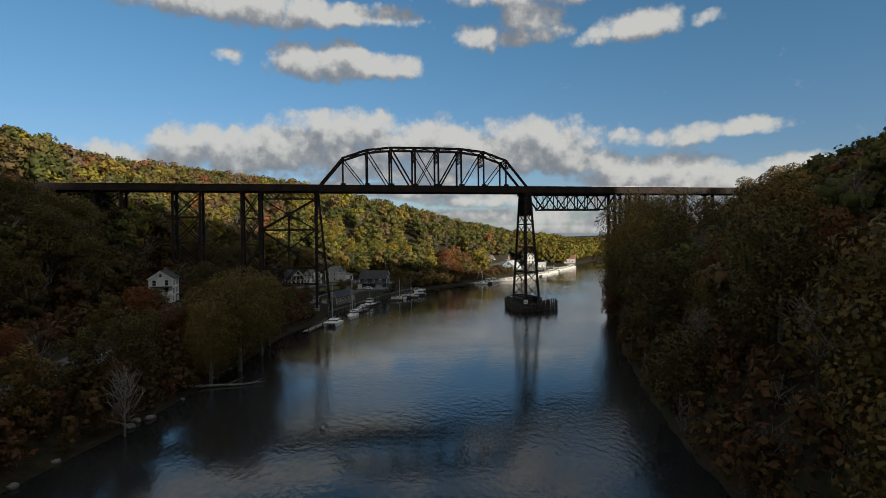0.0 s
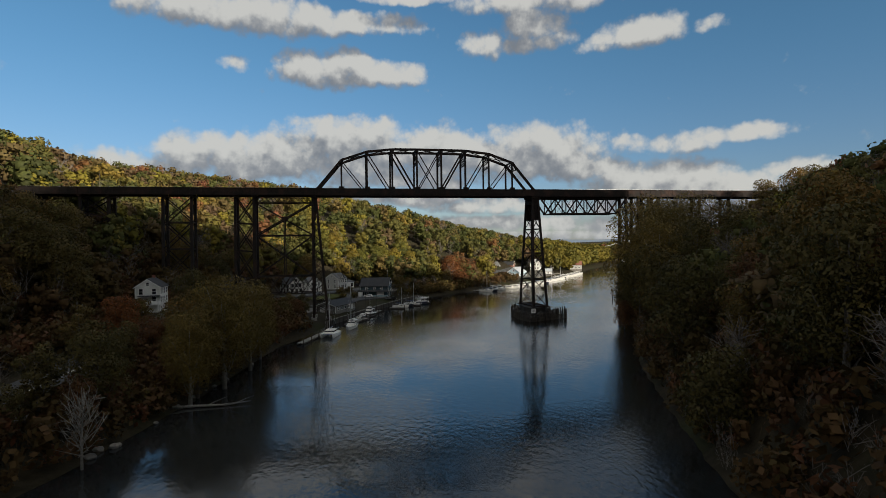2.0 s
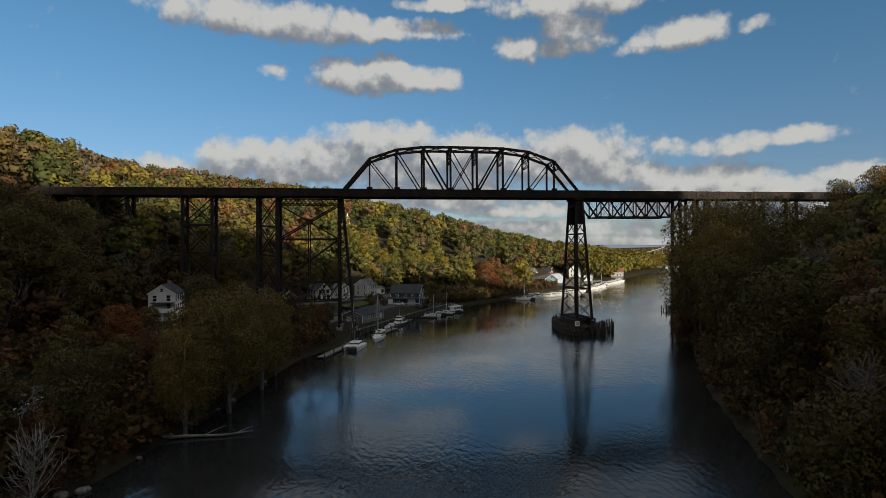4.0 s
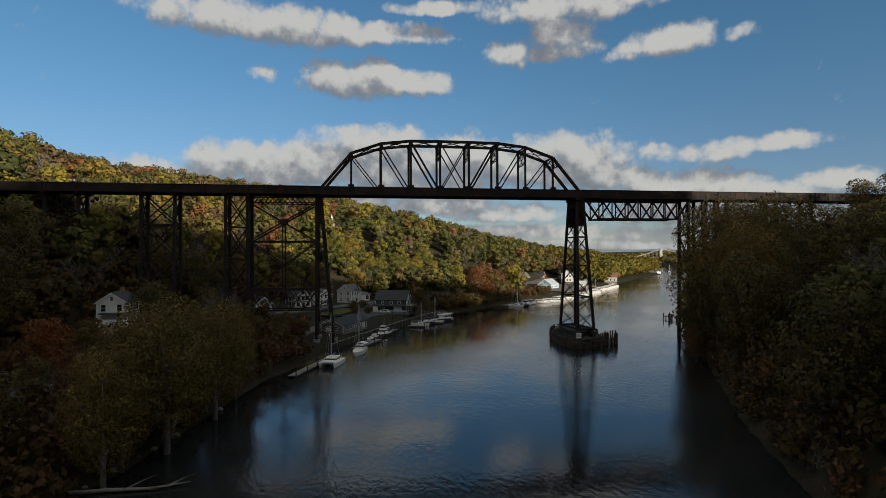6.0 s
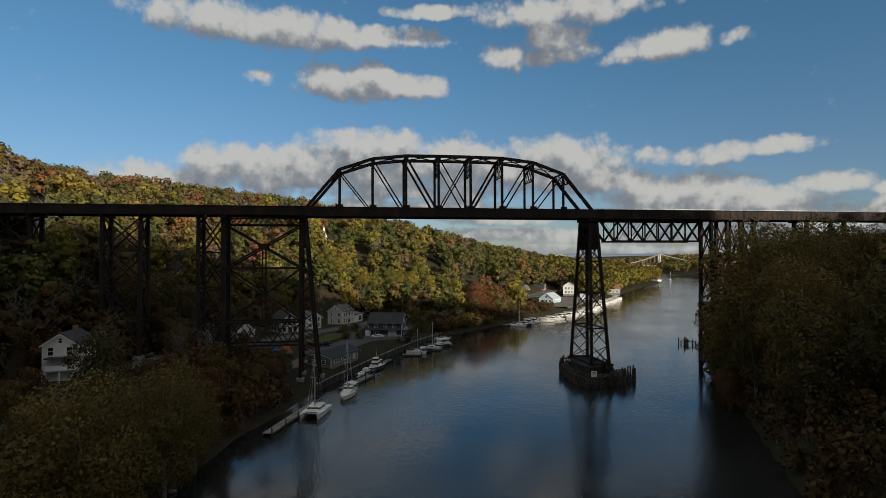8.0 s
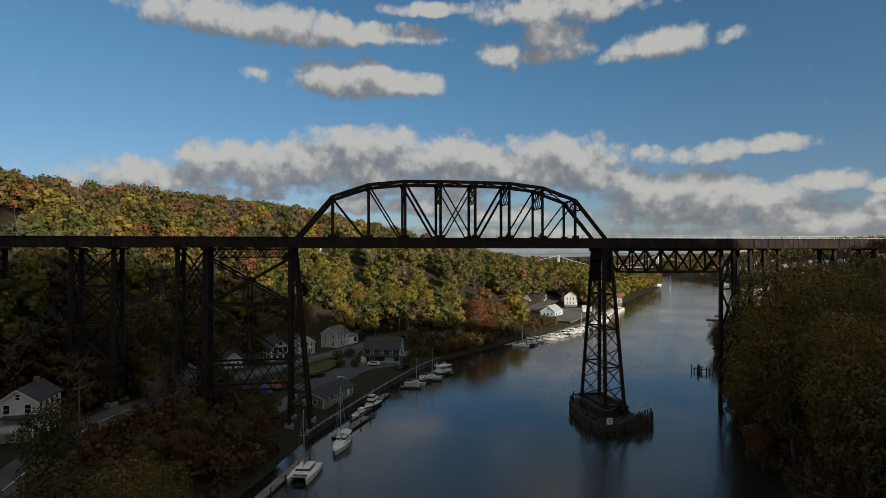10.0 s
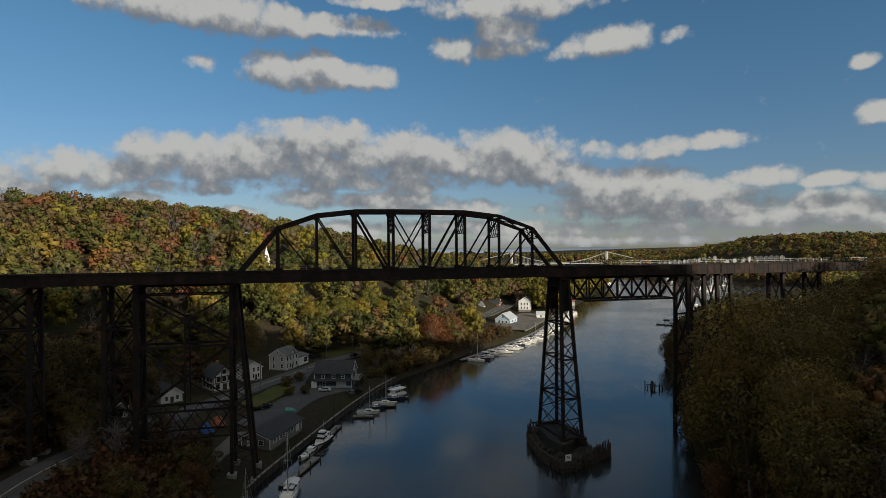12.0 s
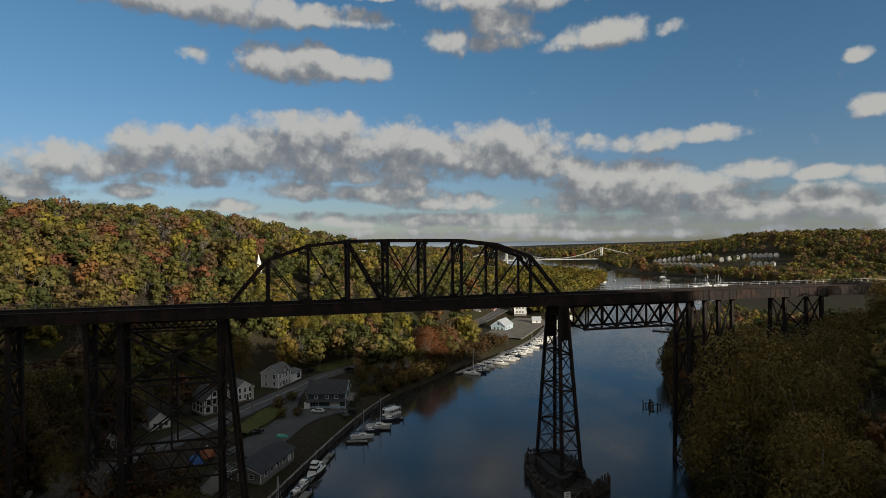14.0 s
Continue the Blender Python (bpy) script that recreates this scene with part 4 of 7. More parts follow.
def wood(name, label, spots, seed, tufts=170, tuft=1.25, h=(11, 17), bare=0.12, tones=None, patch=0.006, mat=None, spread=0.55, core=True):
    """One joined wood. spots: (n, 2) places of its trees."""
    rnd = np.random.RandomState(seed)
    leafy = []
    for k in range(9):
        lobes = crown_lobes(random.Random(seed * 31 + k), 1.0, rnd.uniform(0.62, 0.85), 0.22, 9)
        q, nm = tuft_cloud(rnd, tufts, lobes, tuft * 1.3 / 14.0)
        nm = np.repeat(nm[:, None], 4, 1)
        if core:
            cq, cn = crown_core(rnd, lobes, 0.68)
            q, nm = np.concatenate([q, cq]), np.concatenate([nm, cn])
        leafy.append((q, nm))
    twigs = [bare_quads(rnd, 1.0 * 14, 8, 22) / 14.0 for k in range(4)]
    z = ground_z(spots[:, 0], spots[:, 1])
    quads, tone, thin, norms = [], [], [], []
    f1, f2 = _wave(spots[:, 0], spots[:, 1], 0.021, seed), _wave(spots[:, 0], spots[:, 1], 0.033, seed + 50)
    patchy = _wave(spots[:, 0], spots[:, 1], patch, seed) * 0.5 + 0.5
    cats = np.array([0.04, 0.12, 0.21, 0.32, 0.42, 0.52, 0.64, 0.74, 0.84, 0.93])
    share = np.array([0.11, 0.18, 0.23, 0.19, 0.05, 0.02, 0.10, 0.08, 0.025, 0.015])
    warm = np.array([-1, -1, -1, -0.4, 0.2, 0.5, 0.6, 0.7, 1, 1])
    for (x, y), g, pt, w1, w2 in zip(spots, z, patchy, f1, f2):
        hh = rnd.uniform(*h)
        if abs(y - 4) < 11 and -150 < x < 205:
            hh = min(hh, 43.0 - g)
            if hh < 3:
                continue
        a = rnd.uniform(0, 6.28)
        ca, sa = math.cos(a), math.sin(a)
        R = np.array([[ca, -sa, 0], [sa, ca, 0], [0, 0, 1]]) * np.array([hh * rnd.uniform(0.85, 1.2)] * 2 + [hh])[None, :]
        if mat is None:
            w = share * np.exp(0.85 * warm * (w1 + min(0.7, max(0.0, (-75.0 - x) / 70.0)) + min(0.7, max(0.0, (0.66 * x + 0.75 * y - 130) / 160))))
            t = float(np.clip(rnd.choice(cats, p=w / w.sum()) + rnd.uniform(-0.03, 0.03) + (tones or 0.0), 0, 1))
        else:
            t = np.clip(0.5 * pt + spread * rnd.rand() + (tones or 0.0), 0, 1)
        if rnd.rand() < bare * (1 + 1.6 * max(0.0, w2)):
            thin.append(twigs[rnd.randint(4)] @ R.T + np.array([x, y, g - 0.4]))
        else:
            lq, ln = leafy[rnd.randint(9)]
            q = lq @ R.T + np.array([x, y, g - 0.4])
            quads.append(q)
            norms.append(ln @ np.array([[ca, -sa, 0], [sa, ca, 0], [0, 0, 1]]).T)
            tone.append(np.full(len(q), t))
    ob = new(name, mesh_from_quads(name, np.concatenate(quads), mat or M_WOODS, np.concatenate(tone), np.concatenate(norms)))
    tagged(ob, label, "woods", kind="stuff")
    if thin:
        ob2 = new("bare_" + name, mesh_from_quads("bare_" + name, np.concatenate(thin), M_TWIG))
        tagged(ob2, "leafless grey trees standing in the wood", "woods", kind="stuff")


def scatter(seed, n, box, keep):
    """Up to n places at random in the box, where keep(X, Y) holds."""
    rnd = np.random.RandomState(seed)
    X, Y = rnd.uniform(box[0], box[2], n), rnd.uniform(box[1], box[3], n)
    ok = keep(X, Y)
    return np.stack([X[ok], Y[ok]], 1)


def land_info(X, Y):
    return _dist(X, Y, SHORE_L), _dist(X, Y, SHORE_R), _inside(X, Y)


ROAD = [(-62, -200), (-50, -150), (-42, -110), (-38, -70), (-39, -35), (-38, -8), (-27, 24), (-16, 46), (-4, 66), (10, 91), (26, 117), (44, 134), (66, 158), (92, 190), (122, 226), (150, 262), (178, 300)]


def left_hill(X, Y):
    dl, dr, wet = land_info(X, Y)
    u = X * 0.66 + Y * 0.75
    lo = np.interp(u, [-300, -60, -30, 0, 40, 60, 95, 112, 122, 205, 225, 330, 345, 600], [46, 52, 62, 64, 74, 76, 72, 40, 8, 4, 40, 40, 6, 6])
    hi = np.interp(u, [-200, 0, 200, 400, 600], [160, 215, 290, 260, 260])
    road = _dist(X, Y, ROAD)
    clear = (np.hypot(X + 2, Y - 225) < 11) | (_dist(X, Y, [(53, 340), (81, 346)]) < 9) | (_dist(X, Y, [(56, 326), (78, 330)]) < 7)
    return (~wet) & (dl < dr) & (dl > lo) & (dl < hi) & (road > 7.5) & ~clear


wood("hill_woods", "wooded hillside in mixed green, gold and rust autumn colour", scatter(11, 9000, (-300, -200, 460, 640), left_hill), 11, 400, 0.85, (12, 18.5), 0.2)


def near_thicket(X, Y):
    """Brush along both banks upstream of the wharf, and under the trestle."""
    dl, dr, wet = land_info(X, Y)
    road = _dist(X, Y, ROAD)
    left = (dl < dr) & (dl < 56) & (dl > 0.3) & (Y < 16) & (Y > -195) & (road > 6.0) & ~((X > -57) & (X < -40) & (Y > -34) & (Y < -6)) & ~((X > -8) & (Y > -14))
    under = (dl < dr) & (dl >= 20) & (dl < 74) & (Y >= -20) & (Y < 36) & (road > 7) & (X < -20)
    right = (dr <= dl) & (dr < 22) & (Y > -200) & (Y < 260)
    u = X * 0.66 + Y * 0.75
    shore = (dl < dr) & (dl > 1.5) & (dl < 30) & (u > 101) & (u < 222) & (road > 7) & (X > 46)
    return (~wet) & (left | under | right | shore)


wood("bank_thicket", "dark tangled brush and saplings along the creek banks", scatter(16, 52000, (-120, -200, 340, 260), near_thicket), 16, 56, 1.6, (3.0, 6.5), 0.12, 0.0, 0.02, M_BRUSH, core=False)


def point_woods(X, Y):
    dl, dr, wet = land_info(X, Y)
    u = X * 0.66 + Y * 0.75
    return (~wet) & (dl < dr) & (dl > 3) & (dl < 70) & (u > 330)


wood("point_woods", "dense yellow-green trees on the wooded point", scatter(12, 5200, (200, 250, 520, 700), point_woods), 12, 170, 1.45, (15, 21), 0.0, 0.0, 0.02, M_POINT, core=False)


def right_hill(X, Y):
    dl, dr, wet = land_info(X, Y)
    return (~wet) & (dr < dl) & (dr > 12) & (dr < 170) & (X < 420) & (Y > -190)


wood("right_hill_woods", "dark wooded knoll above the creek with rust and green trees", scatter(13, 4200, (40, -150, 330, 330), right_hill), 13, 420, 0.72, (9, 14), 0.34, -0.04)


def far_land(X, Y):
    dl, dr, wet = land_info(X, Y)
    d = np.minimum(dl, dr)
    az = np.degrees(np.arctan2(X - 10, Y + 150))
    return (~wet) & (d > 5) & (az > -30) & (az < 62) & (np.hypot(X, Y) > 560) & ((X > 640) | (Y > 660)) & ~((dl < dr) & (dl < 26)) & ~((X > 690) & (X < 900) & (_dist(X, Y, [(690, 890), (735, 730), (800, 680)]) < 60)) & ~((X > 750) & (X < 900) & (_dist(X, Y, [(765, 930), (828, 838), (872, 720), (820, 675)]) < 34))


def polar_spots(seed, n, near, reach):
    """Places spread evenly over the view of the distance, thinning out with it."""
    rnd = np.random.RandomState(seed)
    a = np.radians(rnd.uniform(-27, 58, n))
    d = near * (reach / near) ** rnd.rand(n)
    X, Y = 14 + d * np.sin(a), -130 + d * np.cos(a)
    ok = far_land(X, Y)
    return np.stack([X[ok], Y[ok]], 1)


wood("far_woods", "distant rolling woods in brown, green and rust", polar_spots(14, 9500, 700, 1700), 14, 60, 2.3, (13, 19), 0.0, core=False)
wood("farther_woods", "woods on the farthest hills", polar_spots(15, 3600, 1700, 3300), 15, 30, 4.6, (18, 26), 0.0, core=False)


def near_hill(X, Y):
    dl, dr, wet = land_info(X, Y)
    return (~wet) & (dl < dr) & (dl > 40) & (dl < 105) & (Y > -190) & (Y < 70) & (_dist(X, Y, ROAD) > 7) & ~((X > -57) & (X < -40) & (Y > -34) & (Y < -6))


wood("slope_woods", "dark trees on the steep slope behind the road", scatter(17, 1300, (-190, -190, -20, 70), near_hill), 17, 420, 0.75, (9, 15), 0.38, 0.0, 0.02, M_BRUSH)


def far_ridge():
    """The farthest hills, a plain backdrop of distance with haze painted into its blue colour."""
    mb = MB()
    n = 160
    vs = []
    for k in range(n + 1):
        a = radians(-60 + 150 * k / n)
        h = 52 + 14 * math.sin(a * 7 + 1) + 9 * math.sin(a * 17) + 4 * math.sin(a * 47 + 2)
        x, y = 14 + 4300 * math.sin(a), -130 + 4300 * math.cos(a)
        vs += [(x, y, -10), (x, y, 30 + h * 0.4), (x * 1.08, y * 1.08, 34 + h * 0.8)]
    mb.add(vs, [(3 * k + j, 3 * k + 3 + j, 3 * k + 4 + j, 3 * k + 1 + j) for k in range(n) for j in range(2)])
    tagged(part("backdrop", mb, M_RIDGE, smooth=True), "wooded hills on the horizon, their blue-grey colour painted as distance haze", "hills", kind="structure")


# blue-grey stands in for the haze over far woods
M_RIDGE = material("hazed_hills", mottled((0.15, 0.19, 0.25), (0.19, 0.235, 0.29), 0.004, (0.13, 0.17, 0.23), 0.0012, 0.6), 1.0, spec=0.0)
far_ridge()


# near trees ------------------------------------------------------------------
def build_tree(seed, h, w, trunk, tufts, size, leaf, bark, label, limbs=6, lobes=11, at=None):
    """A tree at the origin: tapered bent trunk, limbs, and a crown of leaf tufts."""
    r, nr = random.Random(seed), np.random.RandomState(seed)
    t = thing("tree", label, "tree", at=at)
    lean = (r.uniform(-0.06, 0.06) * h, r.uniform(-0.06, 0.06) * h)
    r0 = 0.016 * h + 0.06
    pts = [(lean[0] * k ** 1.5, lean[1] * k ** 1.5, h * 0.86 * k - 0.5 * (k == 0)) for k in (0, 0.25, 0.5, 0.75, 1)]
    part("trunk", MB().tube(pts, [r0 * 1.25, r0, r0 * 0.72, r0 * 0.42, 0.04], 8), bark, t, smooth=True)
    lb = crown_lobes(r, h, w, trunk, lobes)
    for k in range(limbs):
        x, y, z, rad = lb[(k * 2 + 1) % len(lb)]
        z0 = max(trunk * 0.7, z - rad - 0.30 * math.hypot(x, y) - 0.08 * h)
        base = (lean[0] * (z0 / h) ** 1.5, lean[1] * (z0 / h) ** 1.5, z0)
        mid = (x * 0.55, y * 0.55, z0 + (z - z0) * 0.42 + 0.2)
        rl = r0 * 0.36
        part("limb", MB().tube([base, mid, (x * 1.1, y * 1.1, z + rad * 0.35)], [rl, rl * 0.65, 0.03], 6), bark, t, smooth=True)
    if tufts:
        q, nm = tuft_cloud(nr, tufts, lb, size, 0.85)
        part("crown", mesh_from_quads("crown", q, leaf, None, nm), None, t)
    return t


def build_bare_tree(seed, h, bark, label):
    """A leafless tree: trunk, limbs, and a fan of bare twigs."""
    r, nr = random.Random(seed), np.random.RandomState(seed)
    t = thing("bare_tree", label, "tree")
    r0 = 0.011 * h + 0.05
    bend = r.uniform(-0.08, 0.08) * h
    pts = [(bend * k * k, 0.4 * bend * k, h * 0.9 * k - 0.5 * (k == 0)) for k in (0, 0.3, 0.6, 1)]
    part("trunk", MB().tube(pts, [r0 * 1.2, r0 * 0.85, r0 * 0.5, 0.03], 7), bark, t, smooth=True)
    for k in range(9):
        z0 = h * (0.28 + 0.065 * k)
        a = k * 2.4 + r.uniform(-0.4, 0.4)
        L = h * (0.36 - 0.024 * k)
        b = (bend * (z0 / h) ** 2, 0.4 * bend * z0 / h, z0)
        m = (b[0] + math.cos(a) * L * 0.5, b[1] + math.sin(a) * L * 0.5, z0 + L * 0.45)
        e = (b[0] + math.cos(a) * L * 0.8, b[1] + math.sin(a) * L * 0.8, z0 + L)
        part("limb", MB().tube([b, m, e], [r0 * 0.4, r0 * 0.25, 0.02], 5), bark, t, smooth=True)
    part("twig_fan", mesh_from_quads("twigs", bare_quads(nr, h, h * 0.5, 70), M_TWIG if bark is M_BARK else bark), None, t)
    return t


def plant(src, x, y, s=1.0, rz=0.0, sink=0.25, z=None, first=[]):
    m = pose(x, y, (gz(x, y) if z is None else z) - sink, 0, 0, rz) @ Matrix.Scale(s, 4)
    c = copy_thing(src, pose(0, 0, 0))
    c.matrix_basis = m
    return c


def set_trees():
    kinds = {
        "oak": build_tree(1, 16, 12, 3.2, 6000, 0.40, M_LEAF, M_BARK, "broad olive-green tree turning gold on the creek bank", 7, 13),
        "tall": build_tree(2, 21, 12, 4.5, 7000, 0.42, M_LEAF, M_BARK, "tall olive-green and golden bank tree", 8, 15),
        "syc": build_tree(12, 20, 13, 3.0, 15000, 0.28, M_LEAF_GOLD, M_PALE_BARK, "large yellowing sycamore leaning over the creek", 8, 17),
        "round": build_tree(3, 12, 10, 2.0, 4600, 0.39, M_LEAF, M_BARK, "rounded dull green tree on the slope", 6, 11),
        "slim": build_tree(4, 15, 7.5, 3.0, 3600, 0.38, M_LEAF, M_BARK, "slim dark green tree among others", 6, 10),
        "rust": build_tree(5, 12, 9, 2.2, 4300, 0.38, M_LEAF_RUST, M_BARK, "rust-brown autumn tree on the wooded bank", 6, 11),
        "bush": build_tree(6, 5, 6.5, 0.3, 1100, 0.44, M_LEAF, M_BARK, "low overhanging bush at the water's edge", 5, 9),
        "grove": build_tree(9, 19, 11, 6.0, 5600, 0.46, M_LEAF_BRIGHT, M_BARK, "tall yellow-green tree at the edge of the hillside wood", 7, 14),
        "bigrust": build_tree(15, 15, 14, 2.2, 8000, 0.40, M_LEAF_RUST, M_BARK, "broad copper-brown tree at the foot of the point", 8, 15),
        "bare": build_bare_tree(7, 13, M_BARK, "leafless grey tree on the slope"),
        "pale": build_bare_tree(8, 15, M_PALE_BARK, "pale leafless tree with a crooked white trunk"),
    }
    r = random.Random(21)
    P = lambda k, x, y, s=1.0: plant(kinds[k], x, y, s, r.uniform(0, 360))
    # left bank, upstream of the bridge: a tangle from the water up to the road
    n = 0
    for k in range(900):
        y = r.uniform(-185, -6)
        d = r.uniform(2.0, 27)
        x0 = float(np.interp(y, [p[1] for p in SHORE_L[:20]], [p[0] for p in SHORE_L[:20]]))
        x = x0 - d
        if -46 < y < -4 and d > 14:
            continue
        if any((x - a) ** 2 + (y - b) ** 2 < (4.6 if d > 6 else 3.6) ** 2 for a, b in taken):
            continue
        if 16 < d < 24 and y < -50:
            continue      # the old track along the bank
        taken.append((x, y))
        if d < 5:
            P(r.choice(["bush", "bush", "round"]), x, y, r.uniform(0.6, 0.95))
        else:
            P(r.choice(["oak", "round", "slim", "slim", "rust", "bare", "tall"]), x, y, r.uniform(0.62, 0.9))
        n += 1
        if n >= 54:
            break
    P("syc", -15.0, -86, 1.1)
    P("syc", -18.5, -97, 0.8)
    P("syc", -12.5, -70, 1.0)
    P("syc", -12.0, -57, 0.72)
    P("oak", -20.5, -66, 0.95)
    P("oak", -24.5, -74, 0.9)
    P("oak", -18.5, -77, 0.9)
    P("oak", -18.5, -92, 1.0)
    P("pale", -24.6, -124, 0.75)
    P("pale", -30.0, -108, 0.7)
    # foot of the hill behind the road and house
    for k in range(46):
        y = r.uniform(-130, -10) if k < 36 else r.uniform(8, 60)
        x0 = float(np.interp(y, [p[1] for p in SHORE_L[:20]], [p[0] for p in SHORE_L[:20]]))
        x = x0 - r.uniform(46, 70)
        if (abs(x + 50) < 9 and abs(y + 20) < 14) or y > 0 and x > -32:
            continue
        P(r.choice(["oak", "tall", "slim", "round", "bare"]), x, y, r.uniform(0.8, 1.1))
    # trees round the trestle and the wharf
    for k, x, y, s in (("round", -9.0, -3.0, 0.62), ("bush", -6.5, -9.5, 0.95), ("bare", -15.0, 11.0, 0.8), ("bare", -24, -2, 0.9), ("round", -32, 3, 0.85), ("bare", -31, 14, 0.9), ("slim", -37, 10, 0.9),
                       ("bare", -29, -6, 0.85), ("oak", -36, 22, 0.9), ("rust", -44, 6, 0.9), ("slim", -19, 17, 0.55), ("bush", 8.5, 74.0, 0.8), ("bush", 15.0, 66.5, 0.62), ("bush", 13.0, 82.0, 0.75), ("bush", 9.5, 64.5, 0.6),
                       ("round", 40, 101, 0.72), ("round", 46, 108, 0.6), ("bare", 50, 112, 0.6), ("bigrust", 76, 133, 1.25), ("bigrust", 87, 146, 1.1), ("bush", 50, 98, 1.0), ("bush", 55, 102, 0.9), ("bush", 61, 108, 1.0), ("bush", 68, 117, 1.1), ("bare", 62, 116, 0.7), ("bare", 55, 110, 0.7), ("bush", 74, 124, 1.0), ("round", 98, 158, 0.8), ("bush", 94, 149, 1.1), ("bush", 40, 89, 0.8), ("bush", 47, 95, 0.8), ("bush", 53, 97.5, 0.7), ("bush", 58, 103, 0.8), ("bush", 65, 110, 0.8), ("bush", 72, 117, 0.85), ("bush", 79, 125, 0.9), ("bush", 84, 133, 0.9), ("bush", 89, 140, 0.9), ("bare", 44, 98, 0.55), ("bare", 70, 122, 0.7), ("bush", 102, 158, 1.0), ("grove", 16, 161, 0.95), ("grove", 23, 165, 0.85), ("grove", 33, 171, 1.0), ("grove", 38, 177, 0.9), ("grove", 45, 179, 1.0), ("grove", 58, 187, 0.95), ("grove", 51, 192, 1.05), ("grove", 6, 163, 1.1), ("grove", -2, 160, 1.15), ("grove", 66, 176, 0.8), ("grove", 74, 194, 0.9), ("round", 70, 124, 0.9), ("bush", 58, 106, 1.0), ("bush", 64, 112, 1.0), ("round", 92, 150, 0.8),
                       
                       ("bush", 36.5, 82.5, 0.5), ("bush", 44.0, 90.0, 0.7), ("oak", -20, 96, 0.9), ("tall", -8, 112, 0.9), ("slim", -30, 78, 0.9), ("oak", -36, 62, 0.9)):
        P(k, x, y, s)
    # right bank: tall trees lean over the water
    n = 0
    for k in range(1200):
        y = r.uniform(-190, 120)
        d = r.uniform(0.5, 24)
        x0 = float(np.interp(y, [p[1] for p in SHORE_R[:16]], [p[0] for p in SHORE_R[:16]]))
        x = x0 + d * 1.15
        if abs(y - 4) < 10 and d > 3:
            continue
        if any((x - a) ** 2 + (y - b) ** 2 < 5.2 ** 2 for a, b in taken):
            continue
        taken.append((x, y))
        if d < 4:
            P(r.choice(["bush", "round", "bush"]), x, y, r.uniform(0.8, 1.3))
        else:
            big = y < 40
            P(r.choice(["tall", "oak", "oak", "round", "rust", "bare"]), x, y, r.uniform(0.85, 1.2) if big else r.uniform(0.5, 0.75))
        n += 1
        if n >= 66:
            break
    for k, x, y, s in (("syc", 94, -60, 1.35), ("syc", 105, -47, 1.5), ("syc", 119, -38, 1.4), ("oak", 88, -68, 1.25), ("syc", 105.5, -31.5, 1.95), ("syc", 116, -27, 1.6), ("rust", 96, -37, 0.85), ("oak", 118, -22, 1.0), ("oak", 127, -10, 0.95), ("round", 122, -2, 0.9), ("rust", 97, -53, 0.8), ("oak", 112, -13, 1.15), ("oak", 108, -22, 1.2), ("oak", 104, -31, 1.2), ("round", 117, -7, 1.1), ("tall", 99, -42, 1.1), ("bush", 110, -16, 1.3), ("bush", 116, -5, 1.3), ("bush", 103, -29, 1.3),
                       ("oak", 136, -16, 1.0), ("tall", 146, -18, 0.95), ("oak", 140, 18, 0.95), ("tall", 150, 22, 0.9), ("oak", 158, -14, 1.0), ("tall", 166, -16, 1.0), ("tall", 176, -20, 1.0), ("oak", 186, -16, 1.1), ("tall", 192, -10, 1.1)):
        P(k, x, y, s)
    for t in kinds.values():
        for o in (*t.children_recursive, t):
            bpy.data.objects.remove(o)


taken = []
set_trees()


# roads and wharf -------------------------------------------------------------
M_ASPHALT = material("worn_asphalt", mottled((0.050, 0.050, 0.050), (0.075, 0.074, 0.072), 2.5, (0.10, 0.098, 0.094), 0.15, 0.6), 0.9, bump=rough_bump(8, 0.2, 0.02))
M_GRAVEL = material("dirt_track", mottled((0.10, 0.09, 0.075), (0.16, 0.145, 0.12), 1.8, (0.06, 0.055, 0.045), 0.25, 0.7), 0.95, bump=rough_bump(5, 0.5, 0.05))
M_LINE = material("road_paint", mottled((0.45, 0.42, 0.30), (0.60, 0.57, 0.45), 3.0, (0.2, 0.19, 0.17), 0.9, 0.8), 0.8)
M_GRASS = material("rough_grass", mottled((0.050, 0.062, 0.018), (0.085, 0.095, 0.028), 0.9, (0.10, 0.085, 0.035), 0.09, 0.7), 0.95, spec=0.1, bump=rough_bump(3, 0.8, 0.2))


def along(line, step):
    """Points every step metres along a broken line, smoothed."""
    pts = [Vector(p) for p in line]
    for _ in range(2):
        q = [pts[0]]
        for a, b in zip(pts, pts[1:]):
            q += [a.lerp(b, 0.25), a.lerp(b, 0.75)]
        pts = q + [pts[-1]]
    out = [pts[0]]
    for a, b in zip(pts, pts[1:]):
        n = max(1, int((b - a).length / step))
        out += [a.lerp(b, (k + 1) / n) for k in range(n)]
    return out


